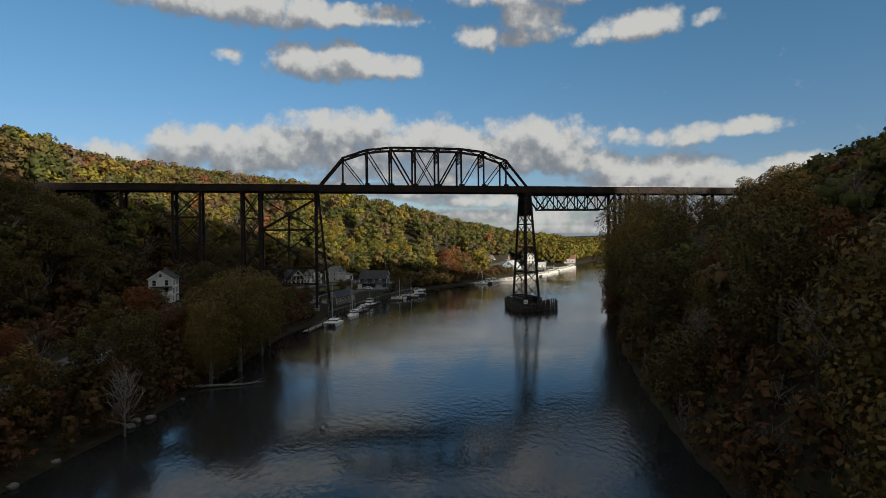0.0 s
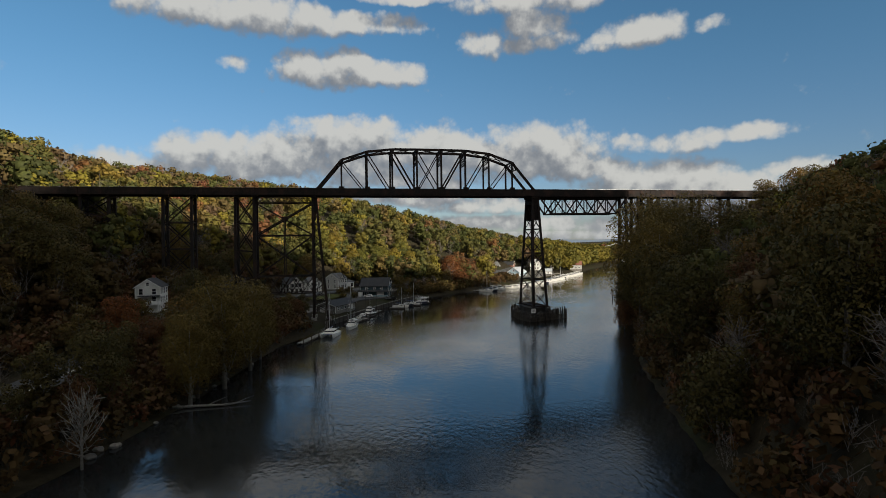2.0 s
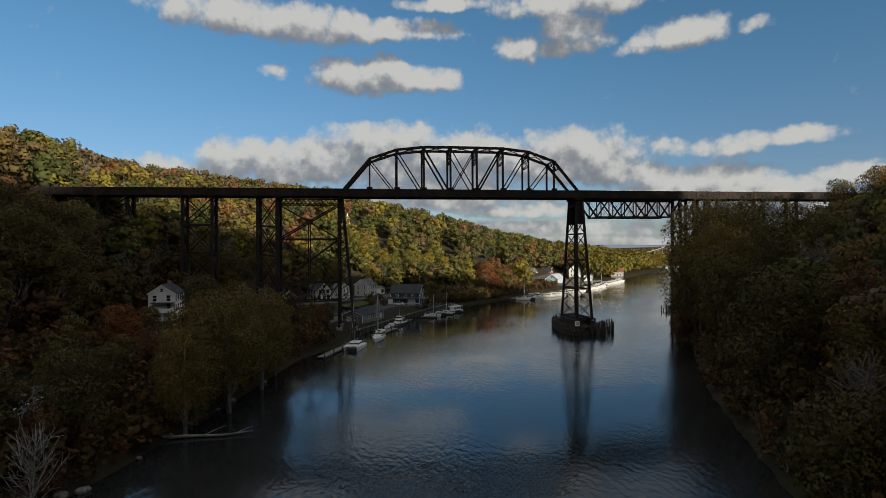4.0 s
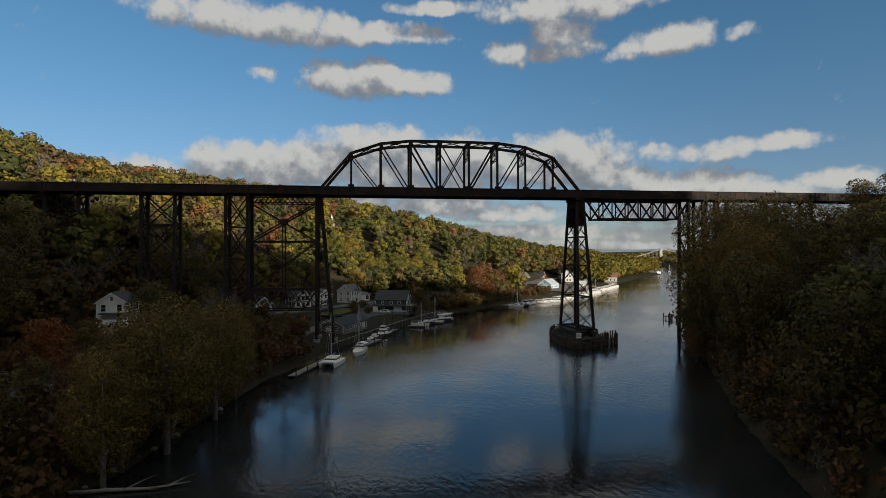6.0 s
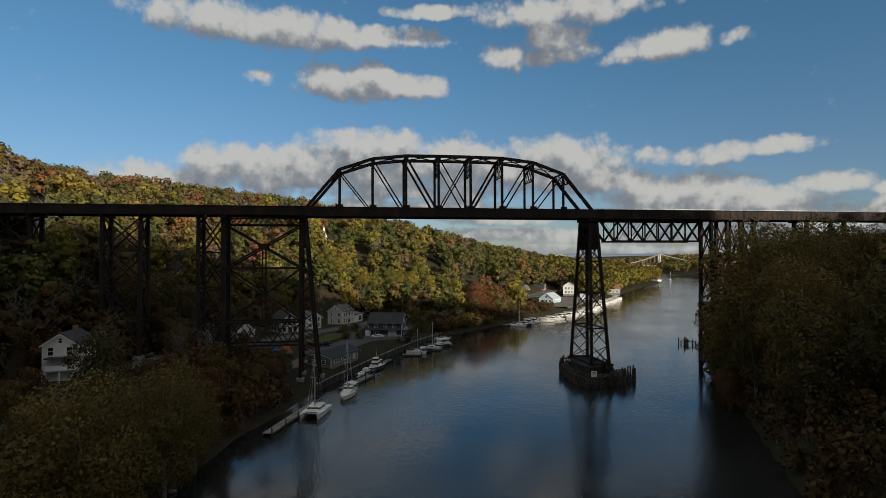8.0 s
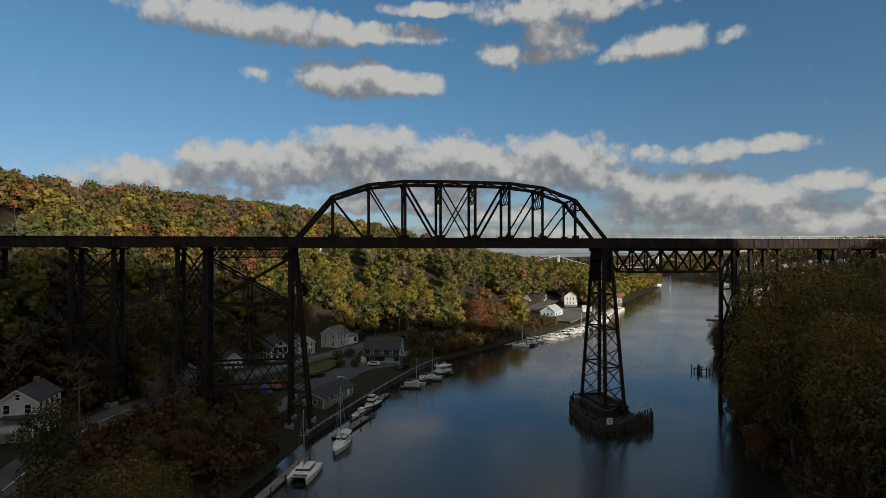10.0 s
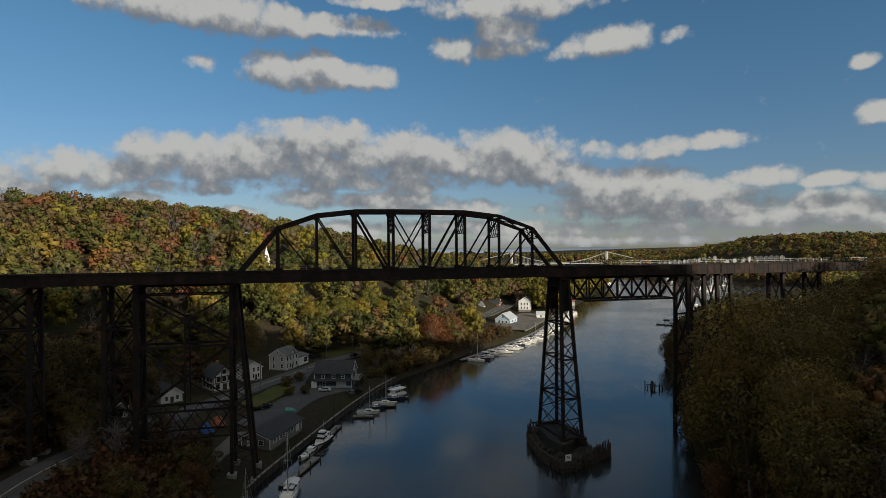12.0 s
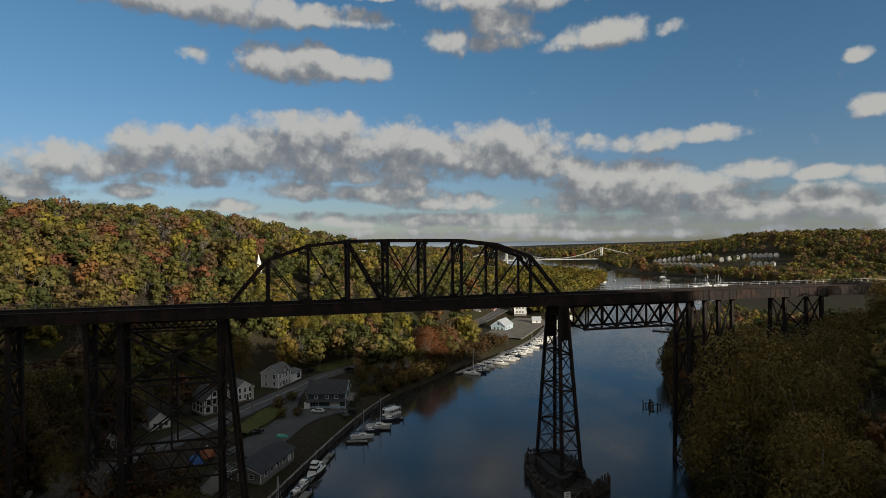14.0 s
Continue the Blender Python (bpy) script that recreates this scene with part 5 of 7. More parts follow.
def strip(name, label, line, width, mat, lift, category, kind="structure", mark=None):
    pts = along(line, 2.0)
    mb = MB()
    n = 5
    rows = []
    for i, p in enumerate(pts):
        d = (pts[min(i + 1, len(pts) - 1)] - pts[max(i - 1, 0)]).normalized()
        s = Vector((d.y, -d.x))
        row = [p + s * width * (k / (n - 1) - 0.5) for k in range(n)]
        zz = ground_z(np.array([q.x for q in row]), np.array([q.y for q in row]))
        top = max(zz.max() - 0.6, zz.mean())
        rows.append([(q.x, q.y, max(z, top) + lift) for q, z in zip(row, zz)])
    vs = [v for row in rows for v in ([(row[0][0], row[0][1], row[0][2] - 0.7)] + row + [(row[-1][0], row[-1][1], row[-1][2] - 0.7)])]
    w = n + 2
    mb.add(vs, [(i * w + k, i * w + k + 1, (i + 1) * w + k + 1, (i + 1) * w + k) for i in range(len(pts) - 1) for k in range(w - 1)])
    ob = tagged(part(name, mb, mat, smooth=False), label, category, kind=kind)
    if mark:
        lm = MB()
        lm.add([v for row in rows for v in ((row[2][0] - 0.12, row[2][1], row[2][2] + 0.02), (row[2][0] + 0.12, row[2][1], row[2][2] + 0.02))],
               [(2 * i, 2 * i + 1, 2 * i + 3, 2 * i + 2) for i in range(len(rows) - 1)])
        part("centre_line", lm, M_LINE, ob)
    return ob


strip("road", "worn grey two-lane asphalt road along the creek", ROAD, 8.5, M_ASPHALT, 0.22, "road", mark=True)
strip("parking_lot", "worn asphalt lot between the wharf and the road", [(0, 34), (6, 46), (12, 60), (20, 70), (32, 77)], 13, M_ASPHALT, 0.16, "pavement")
strip("driveway", "asphalt drive climbing from the lot to the road", [(13, 66), (12, 76), (13, 86), (15, 95)], 5.5, M_ASPHALT, 0.20, "road")
strip("dirt_track", "bare earth track along the creek bank", [(-52, -175), (-44, -140), (-38, -110), (-33, -82), (-27, -52), (-20, -28), (-12, -8), (-6, 10), (-2, 30)], 4.5, M_GRAVEL, 0.18, "road")
strip("lawn", "rough grass slope below the road", [(-3, 50), (4, 62), (8, 74)], 7, M_GRASS, 0.14, "grass")
strip("meadow", "mown grass strip above the road at the foot of the woods", [(22, 128), (36, 142), (52, 156)], 12, M_GRASS, 0.14, "grass")
strip("marina_yard", "gravel boat yard beside the marina", [(136, 196), (150, 214), (168, 240), (190, 270)], 26, M_GRAVEL, 0.2, "pavement")

M_TIMBER = material("grey_timber", mottled((0.16, 0.15, 0.135), (0.26, 0.245, 0.22), 2.2, (0.08, 0.075, 0.065), 0.5, 0.7), 0.9, bump=rough_bump(7, 0.4, 0.02))


def wharf_wall():
    w = tagged(new("wharf_wall"), "dark timber and stone bulkhead along the wharf", "wall", kind="structure")
    pts = along([(2.6, -6), (4.7, 0.7), (10.7, 14), (19.2, 33), (29.2, 54.5), (41.2, 77), (50, 90)], 3.0)
    for a, b in zip(pts, pts[1:]):
        d = (b - a).normalized()
        s = Vector((d.y, -d.x)) * 0.25
        part("panel", MB().beam((a.x + s.x, a.y + s.y, 0.4), (b.x + s.x, b.y + s.y, 0.4), 0.35, 2.7), M_OLDWOOD, w)
        part("cap_timber", MB().beam((a.x + s.x, a.y + s.y, 1.82), (b.x + s.x, b.y + s.y, 1.82), 0.6, 0.16), M_TIMBER, w)
        part("timber_post", MB().tube([(a.x + s.x * 2, a.y + s.y * 2, -2), (a.x + s.x * 2, a.y + s.y * 2, 2.1)], [0.17, 0.16], 7), M_OLDWOOD, w)


wharf_wall()


# buildings -------------------------------------------------------------------
M_WHITE = material("white_clapboard", mottled((0.66, 0.66, 0.63), (0.74, 0.74, 0.71), 2.0, (0.52, 0.51, 0.47), 0.3, 0.5), 0.75,
                   bump=lambda nt, p: (nt.n_wave(p), 0.5, 0.03))
M_BLUE = material("blue_grey_siding", mottled((0.042, 0.070, 0.082), (0.058, 0.090, 0.105), 2.0, (0.034, 0.055, 0.066), 0.3, 0.6), 0.8, bump=lambda nt, p: (nt.n_wave(p), 0.5, 0.03))
M_PALEBLUE = material("pale_blue_siding", mottled((0.33, 0.46, 0.55), (0.42, 0.54, 0.62), 2.0), 0.8, bump=lambda nt, p: (nt.n_wave(p), 0.5, 0.03))
M_GREYW = material("grey_siding", mottled((0.40, 0.40, 0.38), (0.50, 0.50, 0.47), 2.0, (0.32, 0.31, 0.29), 0.4, 0.5), 0.8, bump=lambda nt, p: (nt.n_wave(p), 0.5, 0.03))
M_BRICKR = material("red_siding", mottled((0.20, 0.085, 0.06), (0.27, 0.12, 0.085), 2.0), 0.85, bump=lambda nt, p: (nt.n_wave(p), 0.5, 0.03))
M_SHINGLE = material("dark_shingles", mottled((0.030, 0.032, 0.036), (0.050, 0.052, 0.056), 2.6, (0.070, 0.068, 0.066), 0.4, 0.4), 0.9, bump=rough_bump(4, 0.5, 0.04))
M_SHINGLE_GREY = material("grey_shingles", mottled((0.095, 0.095, 0.095), (0.14, 0.14, 0.137), 2.6, (0.10, 0.10, 0.10), 0.4, 0.6), 0.9, bump=rough_bump(4, 0.5, 0.04))
M_TRIM = material("white_trim", mottled((0.74, 0.74, 0.72), (0.80, 0.80, 0.78), 3.0), 0.6)
M_DARKTRIM = material("dark_trim", mottled((0.03, 0.028, 0.026), (0.05, 0.045, 0.04), 3.0), 0.6)
M_GLASS = material("window_glass", mottled((0.012, 0.014, 0.017), (0.025, 0.028, 0.032), 0.8), 0.08, spec=0.5)
M_METALROOF = material("pale_metal_roof", mottled((0.42, 0.45, 0.47), (0.52, 0.55, 0.57), 1.5, (0.3, 0.3, 0.3), 0.4, 0.5), 0.5, 0.2)
M_DOOR = material("garage_white", mottled((0.62, 0.62, 0.60), (0.70, 0.70, 0.68), 3.0), 0.6)
M_STONE = material("foundation_stone", mottled((0.16, 0.15, 0.135), (0.24, 0.225, 0.20), 1.5, (0.10, 0.095, 0.085), 0.5, 0.7), 0.9, bump=rough_bump(3, 0.6, 0.05))


def house(name, label, x, y, z, rz, L, D, H, R, wall, roof, wins=(), doors=(), over=0.45, category="house", trim=None, base=1.0, chimney=None, ridge_y=False):
    """A gabled building. L along the ridge (local x), D across, H to the eaves, R rise of the roof.
    wins: (face, along, up, width, height); faces f (-y), b (+y), l (-x), r (+x)."""
    trim = trim or M_TRIM
    h = thing(name, label, category, at=pose(x, y, z, 0, 0, rz))
    l, d = L / 2, D / 2
    body = MB().add([(-l, -d, 0), (l, -d, 0), (l, d, 0), (-l, d, 0), (-l, -d, H), (l, -d, H), (l, d, H), (-l, d, H), (-l, 0, H + R), (l, 0, H + R)],
                    [(0, 3, 2, 1), (0, 1, 5, 4), (2, 3, 7, 6), (1, 2, 6, 9, 5), (3, 0, 4, 8, 7), (4, 5, 9, 8), (6, 7, 8, 9)])
    wl = part("wall", body, wall, h)
    part("foundation", MB().box((-l - 0.06, -d - 0.06, -base - 1.2), (l + 0.06, d + 0.06, 0.25)), M_STONE, h)
    t, o = 0.22, over
    k = R / d
    for s in (-1, 1):
        e = (d + o) * s
        ze = H - o * k
        part("roof_slope", MB().add([(-l - o, e, ze + 0.03), (l + o, e, ze + 0.03), (l + o, 0, H + R + 0.03), (-l - o, 0, H + R + 0.03),
                                     (-l - o, e, ze + t), (l + o, e, ze + t), (l + o, 0, H + R + t + 0.05), (-l - o, 0, H + R + t + 0.05)],
                                    [(0, 3, 2, 1), (4, 5, 6, 7), (0, 1, 5, 4), (1, 2, 6, 5), (2, 3, 7, 6), (3, 0, 4, 7)] if s < 0 else
                                    [(0, 1, 2, 3), (7, 6, 5, 4), (4, 5, 1, 0), (5, 6, 2, 1), (6, 7, 3, 2), (7, 4, 0, 3)]), roof, h)
        for g in (-l - o, l + o):
            part("barge_board", MB().beam((g, e, ze - 0.02), (g, 0, H + R - 0.02), 0.06, 0.26), trim, h)

    def face(f, a, u, depth):
        """A point on a wall face: a along it, u up, depth out from it."""
        return {"f": (a, -d - depth, u), "b": (-a, d + depth, u), "l": (-l - depth, -a, u), "r": (l + depth, a, u)}[f]

    def slab(f, a0, a1, u0, u1, d0, d1):
        p, q = face(f, a0, u0, d0), face(f, a1, u1, d1)
        return MB().box([min(i, j) for i, j in zip(p, q)], [max(i, j) for i, j in zip(p, q)])

    for f, a, u, w, hh in wins:
        wn = part("window", slab(f, a - w / 2, a + w / 2, u - hh / 2, u + hh / 2, -0.05, 0.025), M_GLASS, h)
        fm = MB()
        for a0, a1, u0, u1 in ((a - w / 2 - 0.14, a - w / 2, u - hh / 2 - 0.14, u + hh / 2 + 0.14), (a + w / 2, a + w / 2 + 0.14, u - hh / 2 - 0.14, u + hh / 2 + 0.14),
                               (a - w / 2, a + w / 2, u - hh / 2 - 0.14, u - hh / 2), (a - w / 2, a + w / 2, u + hh / 2, u + hh / 2 + 0.14), (a - w / 2, a + w / 2, u - 0.04, u + 0.04)):
            s = slab(f, a0, a1, u0, u1, -0.02, 0.075)
            fm.add(s.v, s.f)
        part("frame", fm, trim, wn)
    for f, a, w, hh, mat in doors:
        dr = part("door", slab(f, a - w / 2, a + w / 2, 0.05, hh, -0.05, 0.06), mat, h)
        for a0, a1, u1 in ((a - w / 2 - 0.15, a - w / 2, hh + 0.15), (a + w / 2, a + w / 2 + 0.15, hh + 0.15)):
            part("frame", slab(f, a0, a1, 0.05, u1, -0.02, 0.09), trim, dr)
    if chimney:
        cx, cy = chimney
        part("chimney", MB().box((cx - 0.4, cy - 0.4, H), (cx + 0.4, cy + 0.4, H + R + 1.0)), M_BRICKR, h)
    for sx in (-l, l):
        for sy in (-d, d):
            part("corner_board", MB().box((sx - 0.1, sy - 0.1, 0), (sx + 0.1, sy + 0.1, H)), trim, h)
    return h



def porch(h, lo, hi, posts, roof):
    """A small open porch under a house: floor, posts and roof slab, in the house's own directions."""
    (x0, y0), (x1, y1) = lo, hi
    p = part("porch", MB().box((x0, y0, -0.2), (x1, y1, 0.25)), M_TIMBER, h)
    for x, y in posts:
        part("porch_post", MB().box((x - 0.1, y - 0.1, 0.25), (x + 0.1, y + 0.1, 2.7)), M_TRIM, p)
    part("porch_roof", MB().box((x0 - 0.2, y0 - 0.2, 2.7), (x1 + 0.2, y1 + 0.2, 2.95)), roof, p)


grid = lambda f, cols, rows, w, h: [(f, a, u, w, h) for a in cols for u in rows]

# the tall white house by the near road
hw = house("house", "tall white three-storey clapboard house with dark windows", -47.6, -19.5, 8.5, 93, 9.0, 6.6, 7.9, 2.2, M_WHITE, M_SHINGLE,
           grid("f", (-3.4, -1.2, 1.0, 3.2), (4.0, 6.5), 1.0, 1.7) + grid("f", (-3.4, -1.2, 3.2), (1.4,), 1.0, 1.7) + grid("l", (1.7,), (4.2, 6.5), 1.0, 1.6) + [("l", 0, 8.7, 0.7, 0.9), ("l", -1.8, 6.5, 1.0, 1.6)] + grid("r", (-2, 2), (1.4, 4.0, 6.5), 1.0, 1.6),
           [("f", 0.9, 1.1, 2.2, M_DARKTRIM)], chimney=(2.5, 0))
part("balcony", MB().box((-6.6, -3.3, 2.7), (-4.5, 2.0, 2.95)).box((-6.65, -3.3, 2.95), (-6.55, 2.0, 3.9)).box((-6.65, -3.35, 2.95), (-4.5, -3.25, 3.9)), M_TRIM, hw)
for py in (-3.2, -0.6, 2.0):
    part("balcony_post", MB().box((-6.5, py - 0.1, -0.6), (-6.3, py + 0.1, 2.7)), M_TRIM, hw)
part("balcony_roof", MB().box((-6.8, -3.4, 5.2), (-4.5, 2.2, 5.4)), M_SHINGLE, hw)
part("entrance_hood", MB().box((0.0, -4.5, 2.4), (1.9, -3.3, 2.6)), M_SHINGLE, hw)

# houses along the road beyond the trestle
ha = house("house", "old half-timbered house with a steep dark gable", -14.0, 72.0, 6.0, -58, 9.0, 7.5, 4.6, 3.4, M_WHITE, M_SHINGLE,
           grid("r", (-1.9, 0, 1.9), (3.9,), 1.0, 1.5) + grid("r", (-2.2, 2.2), (1.5,), 1.0, 1.4) + [("r", 0, 6.2, 0.9, 1.1)] + grid("f", (-2.5, 0.5, 3), (1.6, 3.7), 1.0, 1.3), [("r", 0.2, 1.1, 2.2, M_DARKTRIM)], trim=M_DARKTRIM, chimney=(-2, 0.5))
for a in (-3.0, -1.0, 1.0, 3.0):
    part("timber", MB().box((4.52, a - 0.1, 2.6), (4.60, a + 0.1, 4.6 + 3.4 * (1 - abs(a) / 3.75) - 0.1)), M_DARKTRIM, ha)
part("timber", MB().box((4.52, -3.7, 2.5), (4.61, 3.7, 2.72)), M_DARKTRIM, ha)
part("timber", MB().box((4.52, -3.6, 4.6), (4.61, 3.6, 4.8)), M_DARKTRIM, ha)
hb = house("house", "low white house with a grey shingled roof and dark shutters", -5.2, 85.0, 5.6, -58, 6.5, 6.5, 4.8, 2.2, M_WHITE, M_SHINGLE_GREY,
           grid("r", (-1.8, 0.2, 2.0), (1.6, 3.9), 0.8, 1.4) + grid("f", (-1.8, 1.8), (1.6, 3.9), 0.8, 1.4), [("r", 1.1, 1.0, 2.1, M_DARKTRIM)])
house("house", "small dark-roofed white cottage under the trestle", -27.0, 57.5, 6.2, -58, 8.0, 6.0, 3.0, 2.4, M_WHITE, M_SHINGLE, grid("r", (-1.6, 1.6), (1.6,), 0.9, 1.2) + [("f", 2, 1.6, 0.9, 1.2)], [("r", 0, 1.0, 2.0, M_DARKTRIM)])
house("house", "dark cottage with one pale gable under the trestle", -36.0, 40.0, 6.6, -58, 7.0, 5.5, 2.9, 2.2, M_GREYW, M_SHINGLE, [("r", 0, 1.7, 1.0, 1.3), ("f", 0, 1.7, 1.0, 1.2)])

hg = house("house", "two-storey pale farmhouse with a grey shingled cross-gable roof", 6.6, 104.5, 5.0, 60, 9.0, 7.5, 6.0, 2.5, M_GREYW, M_SHINGLE_GREY,
           grid("f", (-3.4, -1.2, 1.2, 3.4), (1.7, 4.5), 0.85, 1.6) + grid("l", (-1.9, 1.9), (1.7, 4.5), 0.85, 1.6) + [("l", 0, 7.0, 0.6, 0.8)], [("f", 0.0, 1.0, 2.2, M_DARKTRIM)])
part("cross_gable", MB().add([(-1.9, -3.85, 5.9), (1.9, -3.85, 5.9), (0, -3.85, 8.0), (0, 0, 8.4), (-1.9, -1.0, 7.85), (1.9, -1.0, 7.85)],
                             [(0, 1, 2), (1, 5, 3, 2), (0, 2, 3, 4), (0, 4, 5, 1)]), M_GREYW, hg)
part("cross_gable_roof", MB().beam((-1.1, -4.2, 7.05), (-1.1, -0.4, 7.45), 2.9, 0.16, (-0.72, 0, 0.69)), M_SHINGLE_GREY, hg)
part("cross_gable_roof", MB().beam((1.1, -4.2, 7.05), (1.1, -0.4, 7.45), 2.9, 0.16, (0.72, 0, 0.69)), M_SHINGLE_GREY, hg)
house("garage", "white single-storey garage with a broad paned door", 11.3, 112.5, 4.9, 60, 7.5, 7.0, 3.6, 0.7, M_WHITE, M_SHINGLE_GREY, [("f", 1.6, 1.9, 2.6, 1.9)], [("f", -2.0, 1.8, 2.4, M_DOOR)], category="garage")

bb = house("boathouse", "blue-grey clapboard boathouse with a dark roof and white doors", 26.0, 78.5, 2.9, -14, 13.5, 10.5, 5.4, 3.6, M_BLUE, M_SHINGLE,
           grid("f", (-3.6, 0.2, 3.6), (4.2,), 1.0, 1.1) + grid("r", (-2.4, -0.8, 0.8, 2.4), (6.2,), 1.0, 1.6) + grid("r", (-3.2, 3.2), (3.9,), 1.2, 1.5) + [("f", -3.2, 1.5, 1.0, 1.2)],
           [("f", -5.4, 1.2, 2.2, M_DARKTRIM), ("f", 3.0, 3.2, 2.6, M_DOOR), ("r", 0, 1.2, 2.2, M_DOOR)], category="boathouse")
part("lower_band", MB().box((-6.8, -5.32, 0.2), (6.8, -5.27, 0.9)), M_PALEBLUE, bb)
part("porch_box", MB().box((-7.6, -6.6, 0.0), (-5.6, -5.28, 2.6)), M_DOOR, bb)
part("pent_roof", MB().add([(-6.9, -5.28, 3.55), (6.9, -5.28, 3.55), (6.9, -6.7, 2.85), (-6.9, -6.7, 2.85), (-6.9, -5.28, 3.4), (6.9, -5.28, 3.4), (6.9, -6.7, 2.7), (-6.9, -6.7, 2.7)],
                             [(0, 3, 2, 1), (4, 5, 6, 7), (2, 3, 7, 6), (0, 4, 7, 3), (1, 2, 6, 5)]), M_SHINGLE, bb)
dk = part("deck", MB().box((6.75, -5.0, 2.7), (9.6, 5.0, 2.95)), M_TIMBER, bb)
for k in range(6):
    part("post", MB().box((9.4, -4.9 + k * 1.94, -1.0), (9.55, -4.75 + k * 1.94, 3.9)), M_OLDWOOD, dk)
for z in (3.3, 3.85):
    part("rail", MB().box((9.42, -5.0, z), (9.52, 5.0, z + 0.08)), M_OLDWOOD, dk)

sh = house("shed", "low grey timber shed with a wide dark felt roof", 6.4, 25.0, 2.3, 63, 17.0, 8.0, 2.7, 1.5, M_TIMBER, M_SHINGLE,
           [("f", a, 1.5, 1.3, 1.0) for a in (-6, -3, 0, 3)] + [("l", 1.5, 1.4, 1.2, 1.0)], [("l", -1.4, 1.6, 2.1, M_DOOR), ("f", 6, 1.4, 2.0, M_DOOR)], category="shed", over=0.7)

# marina houses
house("house", "white cottage with a pale roof above the marina", 143, 277, 5.0, 20, 10, 8, 5.0, 3.0, M_WHITE, M_SHINGLE_GREY, grid("f", (-3, 0, 3), (1.6, 4.0), 1.0, 1.4) + [("l", 0, 3.4, 1, 1.4)])
house("house", "red-brown house with a dark gable roof", 163, 296, 5.0, -30, 11, 8, 4.6, 3.4, M_BRICKR, M_SHINGLE, grid("f", (-3, 0, 3), (1.6,), 1.2, 1.3) + grid("l", (-1.5, 1.5), (1.6, 4.0), 1.0, 1.3))
house("house", "large white two-storey house with a grey hipped roof", 189, 292, 4.5, 62, 13, 9, 7.0, 3.0, M_WHITE, M_SHINGLE_GREY, grid("l", (-2.4, 0, 2.4), (1.8, 5.0), 1.0, 1.6) + grid("f", (-4, -1, 2, 5), (1.8, 5.0), 1.0, 1.6))
house("marina_hall", "pale blue marina hall with broad white gables", 149, 228, 2.6, 50, 15, 10, 3.6, 3.6, M_PALEBLUE, M_METALROOF, grid("l", (-2.6, 0, 2.6), (1.8,), 1.4, 1.5) + [("l", 0, 4.8, 1.4, 1.2)] + grid("f", (-5, -2, 1, 4), (1.8,), 1.4, 1.4), category="hall")
house("shed", "small white shed with a dark door by the boats", 184, 250, 2.4, -20, 6, 5, 2.8, 1.9, M_WHITE, M_METALROOF, [("f", 0, 1.5, 1.2, 1.2)], [("l", 0, 1.4, 2.0, M_DARKTRIM)], category="shed")
house("house", "brown-roofed house at the foot of the point", 240, 318, 3.0, -25, 11, 8, 4.5, 3.2, M_GREYW, M_BRICKR, grid("f", (-3, 0, 3), (1.7,), 1.2, 1.4))
house("house", "white house among the trees behind the marina", 216, 330, 4.0, 40, 9, 8, 5.4, 2.8, M_WHITE, M_SHINGLE_GREY, grid("f", (-2.5, 0, 2.5), (1.7, 4.2), 1.0, 1.4) + grid("l", (-2, 2), (1.7, 4.2), 1.0, 1.4))
# on the hill
house("school", "long low white building on the wooded hill", 67, 343, gz(67, 343) + 3.0, 12, 26, 9, 4.2, 1.2, M_WHITE, M_METALROOF, grid("f", (-9, -6, -3, 0, 3, 6, 9), (2.2,), 1.6, 1.5), category="building", base=7)
zc = gz(-2, 225)
ch = house("church", "white church with a pointed steeple above the trees", -1, 224, zc - 10.0, 20, 12, 7, 5, 3.4, M_WHITE, M_SHINGLE_GREY, grid("f", (-4, 0, 4), (2.6,), 1.0, 2.2), category="church", base=3)
part("tower", MB().box((-8.3, -1.5, -2), (-5.3, 1.5, 13.5)), M_WHITE, ch)
part("steeple", MB().add([(-8.6, -1.8, 13.5), (-5.0, -1.8, 13.5), (-5.0, 1.8, 13.5), (-8.6, 1.8, 13.5), (-6.8, 0, 21.6)], [(0, 3, 2, 1), (0, 1, 4), (1, 2, 4), (2, 3, 4), (3, 0, 4)]), M_WHITE, ch)


M_BROWNROOF = material("brown_shingles", mottled((0.10, 0.085, 0.072), (0.15, 0.13, 0.11), 1.0), 0.9)


def terraces():
    """Rows of pale terraced houses on the far hillside."""
    first = house("terraced_house", "pale terraced house with a grey gable on the far hillside", 0, 0, 0, 0, 9, 7, 4.8, 2.4, M_GREYW, M_BROWNROOF,
                  grid("l", (-1.8, 1.8), (1.5, 3.6), 1.1, 1.3) + [("f", 0, 2.0, 1.2, 1.5)], category="terraced house", base=3)
    tagged(first, group="terraced houses")
    rows = [((770, 935), (838, 852), 12), ((722, 868), (756, 748), 12), ((815, 792), (850, 772), 4), ((857, 764), (880, 726), 6), ((810, 708), (826, 680), 4)]
    n = 0
    for a, b, k in rows:
        ang = math.degrees(math.atan2(b[1] - a[1], b[0] - a[0]))
        for i in range(k):
            x, y = a[0] + (b[0] - a[0]) * i / (k - 1), a[1] + (b[1] - a[1]) * i / (k - 1)
            m = pose(x, y, gz(x, y) + 2.0 + 0.3 * (i % 2), 0, 0, ang + 90 + 8 * (i % 3))
            if n == 0:
                first.matrix_basis = m
            else:
                copy_thing(first, m)
            n += 1


terraces()


